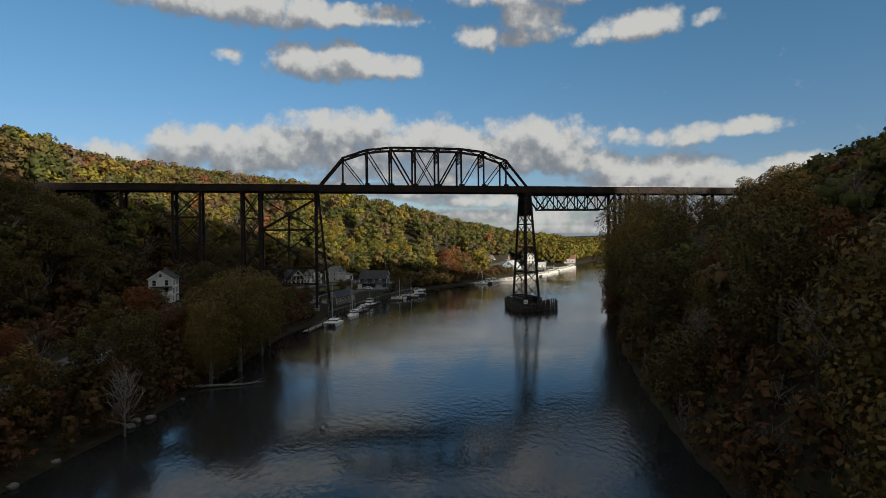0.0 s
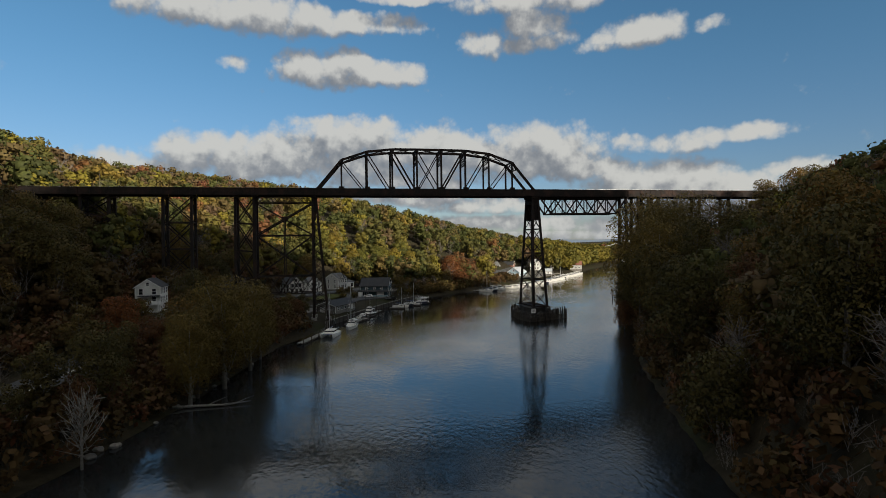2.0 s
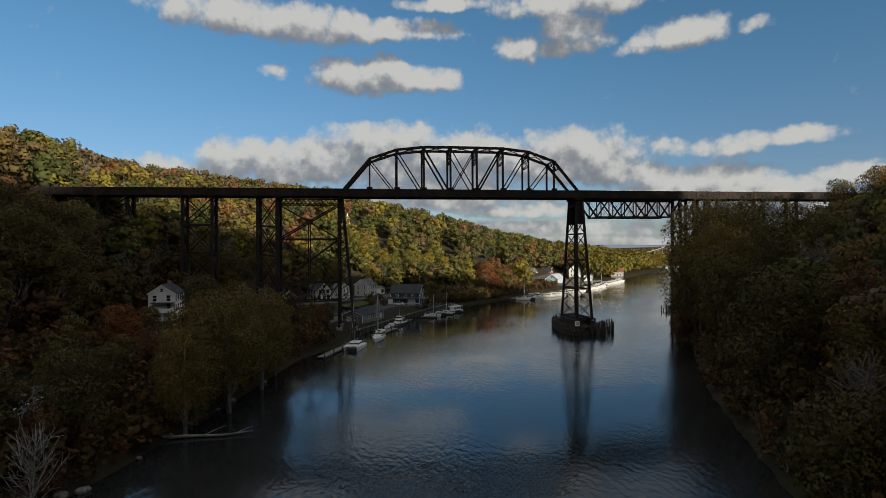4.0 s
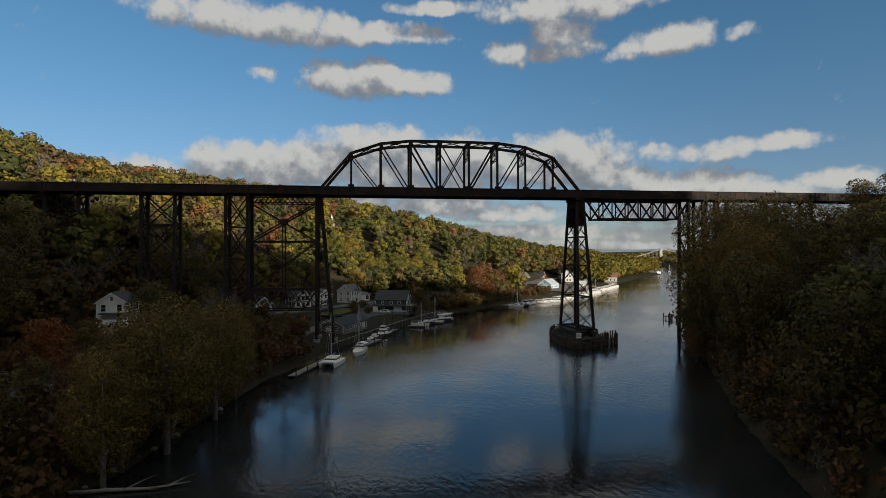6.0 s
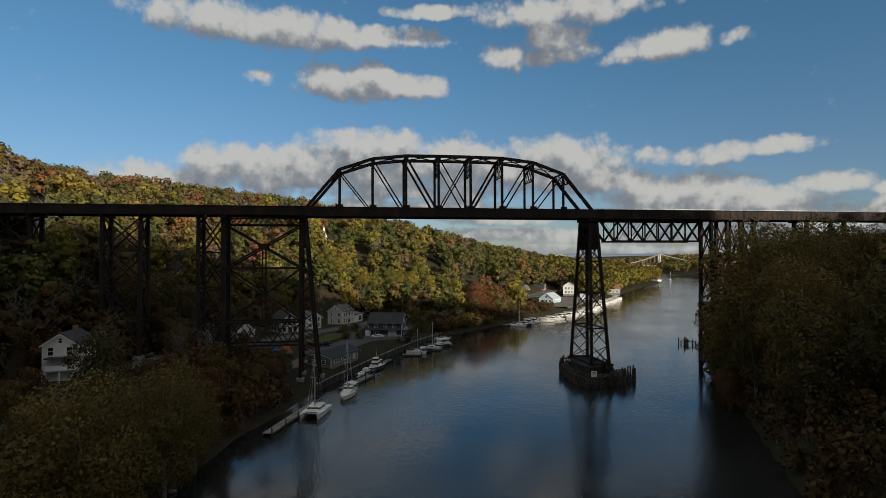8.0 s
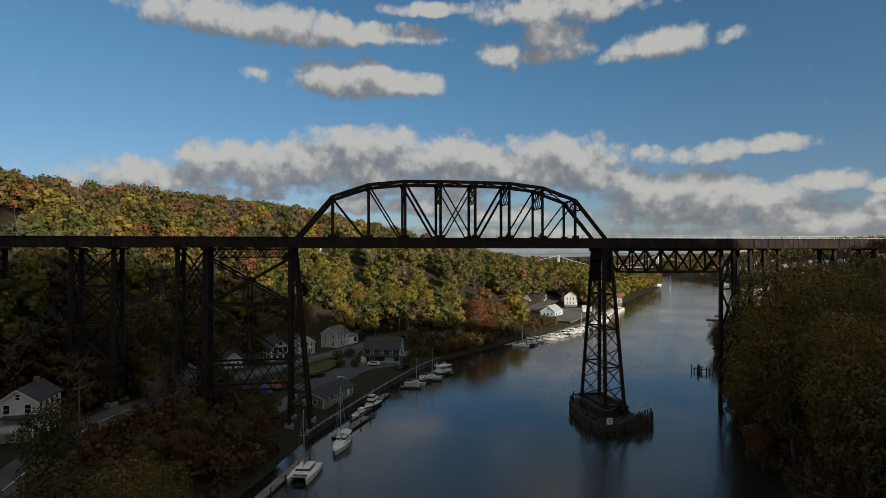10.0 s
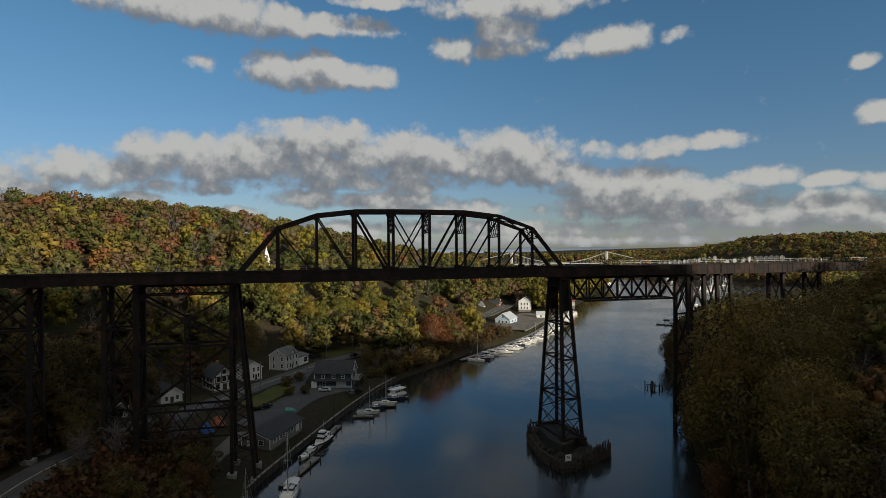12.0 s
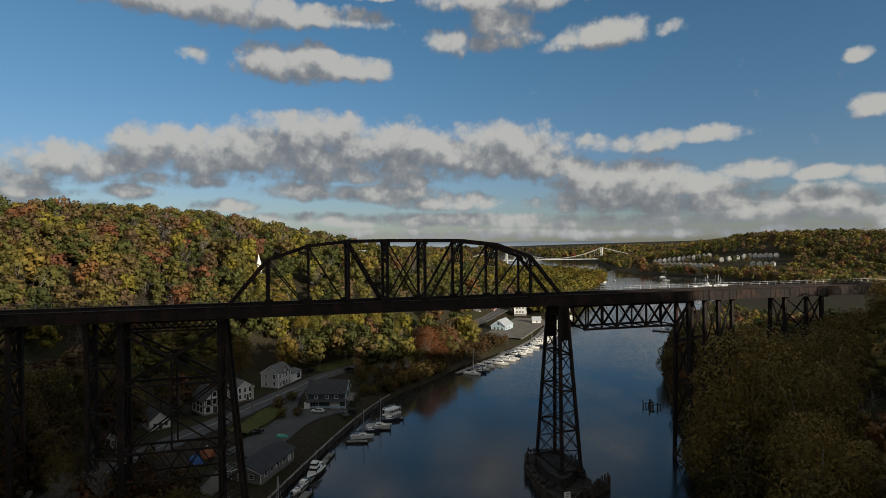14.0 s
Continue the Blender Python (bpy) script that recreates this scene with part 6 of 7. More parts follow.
# boats -------------------------------------------------------------------------
M_HULL = material("white_gelcoat", mottled((0.76, 0.745, 0.70), (0.82, 0.805, 0.76), 2.0, (0.62, 0.59, 0.52), 0.6, 0.5), 0.35)
M_HULL_DARK = material("navy_gelcoat", mottled((0.02, 0.025, 0.04), (0.035, 0.04, 0.06), 2.0), 0.35)
M_CANVAS = material("boat_canvas", mottled((0.05, 0.08, 0.14), (0.08, 0.11, 0.18), 3.0), 0.9)
M_ALU = material("mast_alloy", mottled((0.55, 0.56, 0.57), (0.68, 0.69, 0.70), 3.0), 0.4, 0.8)
M_DECK = material("pale_deck_paint", mottled((0.50, 0.48, 0.43), (0.60, 0.58, 0.52), 3.0, (0.38, 0.36, 0.32), 0.8, 0.6), 0.75)
M_AWNING = material("white_awning_canvas", mottled((0.62, 0.63, 0.62), (0.72, 0.73, 0.71), 2.0), 0.9, bump=rough_bump(2, 0.4, 0.05))
M_TEAL = material("teal_plastic", mottled((0.05, 0.30, 0.24), (0.08, 0.38, 0.31), 3.0), 0.5)
M_ORANGE = material("orange_tarpaulin", mottled((0.26, 0.085, 0.04), (0.34, 0.12, 0.055), 2.0), 0.8, bump=rough_bump(2, 0.6, 0.1))
M_BLUETARP = material("blue_tarpaulin", mottled((0.03, 0.10, 0.30), (0.05, 0.15, 0.40), 2.0), 0.7, bump=rough_bump(2, 0.6, 0.1))


def hull_mesh(L, B, H, draft=0.4, stern=0.8, x0=0.0, n=9):
    """A hull along +y, bow at +L/2, lofted from ribs."""
    mb = MB()
    rings = []
    for i in range(n):
        k = i / (n - 1)
        w = B / 2 * (stern + (1 - stern) * min(1, k * 2.4)) * (1 - max(0, (k - 0.45) / 0.55) ** 2.2)
        w = max(w, 0.03)
        sheer = H * (1 + 0.28 * k * k)
        y = -L / 2 + L * k
        rake = 0.06 * L * max(0, k - 0.8) / 0.2
        rings.append([(x0 - w, y + rake, sheer), (x0 - w * 0.88, y, 0.15), (x0, y - rake * 0.4, -draft * (1 - 0.6 * k)), (x0 + w * 0.88, y, 0.15), (x0 + w, y + rake, sheer)])
    vs = [v for r in rings for v in r]
    fs = [(i * 5 + k, i * 5 + k + 1, (i + 1) * 5 + k + 1, (i + 1) * 5 + k) for i in range(n - 1) for k in range(4)]
    fs += [(i * 5 + 4, i * 5, (i + 1) * 5, (i + 1) * 5 + 4) for i in range(n - 1)]
    fs += [(0, 1, 2, 3, 4)]
    return mb.add(vs, fs)


def taper_box(mb, lo, hi, inset):
    (x0, y0, z0), (x1, y1, z1) = lo, hi
    i, j = inset
    return mb.add([(x0, y0, z0), (x1, y0, z0), (x1, y1, z0), (x0, y1, z0), (x0 + i, y0 + i * 0.5, z1), (x1 - i, y0 + i * 0.5, z1), (x1 - i, y1 - j, z1), (x0 + i, y1 - j, z1)],
                  [(0, 3, 2, 1), (4, 5, 6, 7), (0, 1, 5, 4), (1, 2, 6, 5), (2, 3, 7, 6), (3, 0, 4, 7)])


def deck_gear(b, L, B):
    """Deck, cockpit, rails and, on a larger boat, pilot house and awning."""
    part("deck", MB().prism([(0.0, L * 0.46), (-B * 0.26, L * 0.30), (-B * 0.40, L * 0.05), (-B * 0.40, -L * 0.30), (-B * 0.34, -L * 0.46), (B * 0.34, -L * 0.46), (B * 0.40, -L * 0.30), (B * 0.40, L * 0.05), (B * 0.26, L * 0.30)][::-1], 0.93, 0.985), M_DECK, b)
    part("cockpit", MB().box((-B * 0.24, -L * 0.42, 0.975), (B * 0.24, -L * 0.15, 1.0)), M_OLDWOOD, b)
    for s in (-1, 1):
        part("coaming", MB().box((s * B * 0.27 - 0.06, -L * 0.44, 0.98), (s * B * 0.27 + 0.06, -L * 0.13, 1.28)), M_HULL, b)
        part("toe_rail", MB().tube([(s * B * 0.36, -L * 0.46, 1.02), (s * B * 0.47, -L * 0.1, 1.02), (s * B * 0.40, L * 0.22, 1.08), (0, L * 0.49, 1.16)], [0.045] * 4, 5), M_OLDWOOD, b)
        for k in range(5):
            yy = L * (-0.4 + 0.17 * k)
            ww = B * (0.40 if k < 4 else 0.30)
            part("stanchion", MB().tube([(s * ww, yy, 0.98), (s * ww, yy, 1.55)], [0.02, 0.02], 5), M_ALU, b)
    part("hatch", MB().box((-0.3, L * 0.27, 0.98), (0.3, L * 0.33, 1.1)), M_DARKTRIM, b)
    if L > 9:
        part("pilot_house", taper_box(MB(), (-B * 0.30, -L * 0.16, 1.5), (B * 0.30, L * 0.05, 2.35), (0.12, 0.35)), M_HULL, b)
        part("pilot_glass", taper_box(MB(), (-B * 0.31, -L * 0.14, 1.78), (B * 0.31, L * 0.045, 2.15), (0.05, 0.14)), M_GLASS, b)
        part("awning", MB().add([(-B * 0.40, -L * 0.44, 2.35), (B * 0.40, -L * 0.44, 2.35), (B * 0.40, -L * 0.10, 2.45), (-B * 0.40, -L * 0.10, 2.45), (0, -L * 0.44, 2.75), (0, -L * 0.10, 2.85), (0, -L * 0.44, 2.68), (0, -L * 0.10, 2.78)], [(0, 4, 5, 3), (4, 1, 2, 5), (0, 3, 7, 6), (6, 7, 2, 1), (0, 6, 1, 4), (3, 5, 2, 7)]), M_AWNING, b)
        for s in (-1, 1):
            for yy in (-0.43, -0.11):
                part("awning_post", MB().tube([(s * B * 0.39, L * yy, 0.95), (s * B * 0.39, L * yy, 2.42)], [0.03, 0.03], 5), M_ALU, b)


def sailboat(label, x, y, rz, L=9.0, B=2.8, mast=12.0, hull=None, group=""):
    b = thing("sailboat", label, "sailboat", at=pose(x, y, 0, 0, 0, rz), group=group)
    part("hull", hull_mesh(L, B, 0.95, 0.5, 0.75), hull or M_HULL, b)
    cb = part("cabin", taper_box(MB(), (-B * 0.32, -L * 0.12, 0.95), (B * 0.32, L * 0.24, 1.6), (0.15, 0.5)), M_HULL, b)
    for s in (-1, 1):
        part("window", MB().box((s * B * 0.29 - 0.03, -L * 0.06, 1.15), (s * B * 0.29 + 0.03, L * 0.12, 1.4)), M_GLASS, cb)
    m = part("mast", MB().tube([(0, L * 0.08, 0.9), (0, L * 0.08, mast)], [0.14, 0.10], 7), M_ALU, b)
    part("spreader", MB().beam((-0.9, L * 0.08, mast * 0.6), (0.9, L * 0.08, mast * 0.6), 0.06), M_ALU, m)
    if not group:
        deck_gear(b, L, B)
    part("boom", MB().tube([(0, L * 0.08, 2.0), (0, -L * 0.34, 2.1)], [0.06, 0.05], 6), M_ALU, b)
    part("sail_cover", MB().tube([(0, L * 0.06, 2.2), (0, -L * 0.15, 2.28), (0, -L * 0.32, 2.22)], [0.16, 0.18, 0.09], 7), M_CANVAS, b, smooth=True)
    for p in ((0, L * 0.5, 1.2), (0, -L * 0.48, 1.0), (-B * 0.45, L * 0.05, 1.0), (B * 0.45, L * 0.05, 1.0)):
        part("stay", MB().beam(p, (0, L * 0.08, mast - 0.1), 0.025), M_ALU, b)
    for s in (-1, 1):
        part("stern_rail", MB().tube([(s * B * 0.36, -L * 0.48, 0.95), (s * B * 0.36, -L * 0.48, 1.55), (0, -L * 0.49, 1.6)], [0.025] * 3, 5), M_ALU, b)
    return b


def motorboat(label, x, y, rz, L=7.0, B=2.5, high=1.0, hull=None, group=""):
    b = thing("motorboat", label, "motorboat", at=pose(x, y, 0, 0, 0, rz), group=group)
    part("hull", hull_mesh(L, B, 0.9, 0.3, 0.92), hull or M_HULL, b)
    c = part("cabin", taper_box(MB(), (-B * 0.38, -L * 0.14, 0.9), (B * 0.38, L * 0.24, 0.9 + 1.2 * high), (0.2, 0.9)), M_HULL, b)
    part("windscreen", taper_box(MB(), (-B * 0.36, -L * 0.10, 0.95 + 0.6 * high), (B * 0.36, L * 0.20, 0.9 + 1.02 * high), (0.06, 0.35)), M_GLASS, c)
    if high > 0.8:
        part("canopy", MB().box((-B * 0.36, -L * 0.3, 1.0 + 1.25 * high), (B * 0.36, L * 0.10, 1.08 + 1.25 * high)), M_CANVAS if hull is M_HULL_DARK else M_HULL, b)
        for s in (-1, 1):
            part("canopy_post", MB().box((s * B * 0.34 - 0.03, -L * 0.29, 0.9), (s * B * 0.34 + 0.03, -L * 0.27, 1.0 + 1.25 * high)), M_ALU, b)
    part("outboard", taper_box(MB(), (-0.25, -L * 0.5 - 0.55, 0.3), (0.25, -L * 0.5 - 0.02, 1.15), (0.06, 0.1)), M_DARKTRIM, b)
    part("bow_rail", MB().tube([(-B * 0.34, L * 0.2, 1.6), (-B * 0.2, L * 0.38, 1.65), (0, L * 0.5, 1.7), (B * 0.2, L * 0.38, 1.65), (B * 0.34, L * 0.2, 1.6)], [0.025] * 5, 5), M_ALU, b)
    return b


def catamaran(x, y, rz):
    b = thing("catamaran", "white sailing catamaran with bare masts at its mooring", "catamaran", at=pose(x, y, 0, 0, 0, rz) @ Matrix.Scale(0.86, 4))
    for s in (-1, 1):
        part("hull", hull_mesh(10.5, 1.3, 1.25, 0.4, 0.8, s * 2.1), M_HULL, b)
    part("bridge_deck", MB().box((-2.2, -4.6, 0.9), (2.2, 2.4, 1.35)), M_HULL, b)
    c = part("cabin", taper_box(MB(), (-1.8, -3.0, 1.35), (1.8, 2.0, 2.45), (0.3, 0.9)), M_HULL, b)
    part("window", taper_box(MB(), (-1.72, -2.6, 1.75), (1.72, 1.75, 2.15), (0.12, 0.3)), M_GLASS, c)
    m = part("mast", MB().tube([(0, 1.0, 1.3), (0, 1.0, 15.5)], [0.11, 0.07], 7), M_ALU, b)
    part("spreader", MB().beam((-1.1, 1.0, 9.5), (1.1, 1.0, 9.5), 0.07), M_ALU, m)
    part("boom", MB().tube([(0, 1.0, 2.9), (0, -4.2, 3.0)], [0.08, 0.06], 6), M_ALU, b)
    part("sail_cover", MB().tube([(0, 0.8, 3.1), (0, -2, 3.2), (0, -4.0, 3.12)], [0.18, 0.2, 0.1], 7), M_CANVAS, b, smooth=True)
    part("crossbeam", MB().tube([(-2.1, 4.4, 1.45), (2.1, 4.4, 1.45)], [0.09, 0.09], 7), M_ALU, b)
    part("net", MB().box((-1.6, 2.4, 1.2), (1.6, 4.4, 1.23)), M_CANVAS, b)
    for p in ((0, 4.4, 1.5), (-2.4, -0.6, 1.3), (2.4, -0.6, 1.3)):
        part("stay", MB().beam(p, (0, 1.0, 15.3), 0.03), M_ALU, b)
    part("antenna_mast", MB().tube([(1.6, -4.6, 1.3), (1.6, -4.6, 8.5)], [0.06, 0.04], 6), M_ALU, b)
    part("davit", MB().tube([(-1.5, -4.5, 1.3), (-1.5, -4.9, 2.4), (-1.5, -5.8, 2.4)], [0.05] * 3, 6), M_ALU, b)


catamaran(4.6, -25.5, 166)
sailboat("white pilot-house sailboat with a tall mast at the wharf", 11.4, -9.6, 168, 11.0, 3.7, 14.0)
pb = motorboat("white wooden trawler yacht with a wheelhouse", 19.4, 23.4, -25 + 180, 9.0, 3.1, 1.2)
part("wheelhouse", taper_box(MB(), (-0.9, -0.9, 2.3), (0.9, 1.1, 3.5), (0.1, 0.2)), M_HULL, pb)
part("wheelhouse_glass", taper_box(MB(), (-0.93, -0.8, 2.75), (0.93, 1.08, 3.2), (0.03, 0.06)), M_GLASS, pb)
part("signal_mast", MB().tube([(0, -0.6, 3.4), (0, -0.7, 6.2)], [0.05, 0.03], 6), M_ALU, pb)
part("rub_rail", hull_mesh(9.05, 3.16, 0.86, -0.7, 0.92), M_OLDWOOD, pb)
sailboat("small white sloop with a furled blue sail at a dock", 34.5, 47.8, -96, 7.0, 2.3, 9.0)
sailboat("white sloop with a blue hull stripe at a dock", 41.0, 56.6, -100, 8.0, 2.5, 10.5)
motorboat("dark open motorboat under a cover", 37.8, 53.0, -100, 6.0, 2.2, 0.5, M_HULL_DARK)
motorboat("dark motorboat moored below the houseboat", 45.5, 62.8, -98, 7.0, 2.4, 0.5, M_HULL_DARK)
motorboat("small white dinghy by the floating dock", 15.0, 13.5, -40, 4.0, 1.7, 0.35)
motorboat("weathered grey workboat under a tarpaulin", 16.4, 16.4, -30, 6.5, 2.5, 0.7, M_HULL_DARK)


def houseboat(x, y, rz):
    b = thing("houseboat", "white houseboat with a railed roof deck", "houseboat", at=pose(x, y, 0, 0, 0, rz) @ Matrix.Scale(0.72, 4))
    part("pontoon", MB().box((-2.2, -4.6, -0.3), (2.2, 4.6, 0.7)), M_HULL, b)
    c = part("cabin", MB().box((-1.8, -3.2, 0.7), (1.8, 3.2, 2.9)), M_HULL, b)
    for k in range(5):
        for s in (-1, 1):
            part("window", MB().box((s * 1.8 - 0.03, -2.85 + k * 1.2, 1.4), (s * 1.8 + 0.03, -1.95 + k * 1.2, 2.4)), M_GLASS, c)
    part("roof_deck", MB().box((-2.2, -4.4, 2.9), (2.2, 4.4, 3.05)), M_HULL, b)
    for s in (-1, 1):
        for z in (3.45, 3.85):
            part("rail", MB().box((s * 2.12 - 0.03, -4.3, z), (s * 2.12 + 0.03, 4.3, z + 0.06)), M_TRIM, b)
        for k in range(6):
            part("rail_post", MB().box((s * 2.12 - 0.03, -4.3 + k * 1.72, 0.7), (s * 2.12 + 0.03, -4.24 + k * 1.72, 3.85)), M_TRIM, b)


houseboat(47.6, 69.9, -55)


def dock(label, a, b, w=2.0, z=0.55, mat=None, posts=True):
    a, b = Vector((*a, 0)), Vector((*b, 0))
    d = thing("dock", label, "dock", group="docks")
    n = max(3, int((b - a).length / 0.9))
    v = (b - a).normalized()
    s = Vector((v.y, -v.x, 0)) * w / 2
    for k in range(n):
        p, q = a.lerp(b, k / n), a.lerp(b, (k + 0.93) / n)
        m = (p + q) / 2
        part("plank", MB().beam((m.x - s.x, m.y - s.y, z), (m.x + s.x, m.y + s.y, z), (q - p).length, 0.12), mat or M_TIMBER, d)
    for e in (-0.9, 0.9):
        part("stringer", MB().beam((a.x + s.x * e, a.y + s.y * e, z - 0.25), (b.x + s.x * e, b.y + s.y * e, z - 0.25), 0.18, 0.4), M_OLDWOOD, d)
    if posts:
        m = max(1, int((b - a).length / 5))
        for k in range(m + 1):
            p = a.lerp(b, k / m) + s * 1.12
            part("timber_post", MB().tube([(p.x, p.y, -2), (p.x, p.y, 1.7)], [0.15, 0.14], 7), M_OLDWOOD, d)


dock("long narrow floating dock beside the catamaran", (-3.6, -39.6), (4.0, -16.5), 1.9)
dock("floating dock alongside the wharf", (9.8, -4.0), (17.6, 12.0), 2.0)
dock("weathered floating dock along the bulkhead", (15.0, 12.0), (24.5, 36.5), 1.8)
dock("short finger dock with a moored sloop", (29.5, 45.0), (36.0, 43.4), 1.6)
dock("short finger dock beside the sloops", (36.0, 55.0), (44.5, 53.6), 1.6)
dock("short finger dock beside the houseboat", (41.0, 64.0), (50.5, 63.2), 1.6)


def marina():
    r = random.Random(9)
    pts = along([(87, 122), (99, 134), (118, 152), (134, 170), (150, 187), (168, 211), (186, 240), (206, 268), (230, 300)], 1.0)
    d = thing("marina_dock", "grey marina walkway along the bank", "dock")
    for k in range(0, len(pts) - 8, 8):
        a, b = pts[k], pts[min(k + 8, len(pts) - 1)]
        part("section", MB().beam((a.x, a.y, 0.6), (b.x, b.y, 0.6), 2.2, 0.35), M_TIMBER, d)
    i, n = 3, 0
    while i < len(pts) - 3:
        p = pts[i]
        t = (pts[i + 2] - pts[i - 2]).normalized()
        o = Vector((t.y, -t.x))
        ang = math.degrees(math.atan2(o.y, o.x)) - 90 + r.uniform(-6, 6)
        L = r.uniform(7, 11)
        q = p + o * (L * 0.5 + 2.0)
        if r.random() < 0.24:
            sailboat("white marina sailboat with a bare mast", q.x, q.y, ang, L, L * 0.3, r.uniform(9, 13), group="marina boats")
        else:
            motorboat("white cabin motorboat at the marina", q.x, q.y, ang, L, L * 0.33, r.uniform(0.7, 1.5), M_HULL if r.random() < 0.85 else M_HULL_DARK, group="marina boats")
        f = p + t * 2.0
        part("finger", MB().beam((f.x, f.y, 0.5), (f.x + o.x * 8, f.y + o.y * 8, 0.5), 0.9, 0.3), M_TIMBER, d)
        part("timber_post", MB().tube([(f.x + o.x * 8, f.y + o.y * 8, -2), (f.x + o.x * 8, f.y + o.y * 8, 2.2)], [0.16, 0.15], 6), M_OLDWOOD, d)
        i += r.choice((5, 6, 6, 8))
        n += 1
    # across the creek
    for x, y in ((258, 206), (268, 214), (282, 226), (296, 240), (352, 300), (366, 312)):
        motorboat("white motorboat at the wooded far bank", x, y, 140 + r.uniform(-8, 8), r.uniform(7, 10), 2.8, r.uniform(0.7, 1.3), group="far bank boats")
    sailboat("white sailboat with a tall mast at the far bank", 288, 229, 140, 11, 3.2, 14, group="far bank boats")
    for k in range(22):
        x, y = 486 + r.uniform(0, 100), 0
        y = np.interp(x, [486, 560, 640], [438, 500, 560]) + r.uniform(-2, 36)
        if r.random() < 0.4:
            sailboat("white sailboat in the distant marina", x, y, r.uniform(0, 360), r.uniform(9, 12), 3.2, r.uniform(12, 15), group="distant boats")
        else:
            motorboat("white motorboat in the distant marina", x, y, r.uniform(0, 360), r.uniform(8, 12), 3.2, r.uniform(0.8, 1.5), group="distant boats")
    for x, y in ((494, 650), (470, 640), (628, 716), (580, 640)):
        sailboat("white sailboat moored out on the water", x, y, r.uniform(0, 360), 10, 3, 14, group="moored sailboats")
    dock("grey dock at the wooded far bank", (262, 196), (252, 208), 3.0)
    dock("grey dock below the far trees", (282, 216), (272, 228), 3.0)


marina()


# vehicles and street things ------------------------------------------------------
M_CARPAINT = [material("car_paint_" + n, mottled(c, tuple(min(1, v * 1.15) for v in c), 3.0), 0.3, 0.3) for n, c in (("black", (0.012, 0.012, 0.014)), ("white", (0.62, 0.62, 0.62)), ("grey", (0.12, 0.125, 0.13)))]
M_TYRE = material("tyre_rubber", mottled((0.015, 0.015, 0.015), (0.025, 0.025, 0.025), 5.0), 0.9)


def car(name, label, x, y, rz, paint, pickup=False):
    c = thing(name, label, "pickup truck" if pickup else "car", at=pose(x, y, gz(x, y) + 0.24, 0, 0, rz))
    part("body", taper_box(taper_box(MB(), (-0.88, -2.2, 0.35), (0.88, 2.2, 0.72), (0.03, 0.05)), (-0.88, -2.2, 0.72), (0.88, 2.2, 1.0), (0.08, 0.15)), paint, c)
    y0, y1 = (-0.3, 1.2) if pickup else (-1.7, 1.0)
    cb = part("cabin", taper_box(MB(), (-0.78, y0, 1.0), (0.78, y1, 1.5), (0.16, 0.55)), paint, c)
    part("glass", taper_box(MB(), (-0.795, y0 + 0.1, 1.05), (0.795, y1 + 0.03, 1.42), (0.14, 0.42)), M_GLASS, cb)
    for sx in (-0.8, 0.8):
        for sy in (-1.4, 1.4):
            w = part("wheel", MB().tube([(sx - 0.1, sy, 0.33), (sx + 0.1, sy, 0.33)], [0.33, 0.33], 12), M_TYRE, c)
            part("rim", MB().tube([(sx - 0.11, sy, 0.33), (sx + 0.11, sy, 0.33)], [0.19, 0.19], 10), M_ALU, w)
    for s in (-0.6, 0.6):
        part("headlight", MB().box((s - 0.16, 2.1, 0.62), (s + 0.16, 2.17, 0.78)), M_TRIM, c)
    return c


car("car", "black estate car parked by the garage", 18.0, 123.5, 20, M_CARPAINT[0])
car("car", "black saloon parked beside the estate car", 20.5, 126.0, 20, M_CARPAINT[0])
car("pickup_truck", "black pickup truck parked on the lot", 2.6, 51.0, -60, M_CARPAINT[0], True)
car("car", "white hatchback parked by the boathouse", 21.6, 68.6, 70, M_CARPAINT[1])
car("car", "dark grey car parked beside the boathouse", 30.6, 66.0, 15, M_CARPAINT[2])
car("car", "dark car parked under the boathouse deck", 33.4, 69.5, 15, M_CARPAINT[0])
car("car", "dark car driving on the road", 36.8, 123.5, -45, M_CARPAINT[0])


M_POLE = material("pole_timber", mottled((0.10, 0.085, 0.07), (0.16, 0.14, 0.115), 4.0), 0.9, bump=rough_bump(8, 0.4, 0.02))


def utility_pole(x, y, h=10.5, rz=60):
    p = thing("utility_pole", "dark timber utility pole with a cross-arm", "utility pole", at=pose(x, y, gz(x, y) - 0.3, 0, 0, rz), group="utility poles")
    part("pole", MB().tube([(0, 0, 0), (0, 0, h)], [0.16, 0.11], 8), M_POLE, p)
    arm = part("cross_arm", MB().box((-1.2, -0.12, h - 0.9), (1.2, 0.0, h - 0.75)), M_POLE, p)
    for k in (-1.1, -0.5, 0.5, 1.1):
        part("insulator", MB().tube([(k, -0.06, h - 0.75), (k, -0.06, h - 0.58)], [0.05, 0.03], 6), M_CONCRETE, arm)


def lamp_post(x, y, h=6.0):
    p = thing("lamp_post", "slim dark lamp post at the lot's edge", "lamp post", at=pose(x, y, gz(x, y) - 0.2), group="lamp posts")
    part("pole", MB().tube([(0, 0, 0), (0, 0, h)], [0.09, 0.06], 7), M_DARKTRIM, p)
    part("lamp_head", MB().box((-0.1, -0.1, h), (0.7, 0.1, h + 0.14)), M_DARKTRIM, p)


for x, y in ((-38.0, -21.5), (-30.0, 30.0), (0.3, 66.1), (24.0, 111.5), (35.6, 121.0), (54.0, 139.5), (-45.0, -75.0)):
    utility_pole(x, y)
for x, y in ((24.0, 48.5), (18.8, 39.5), (36.8, 69.5)):
    lamp_post(x, y)


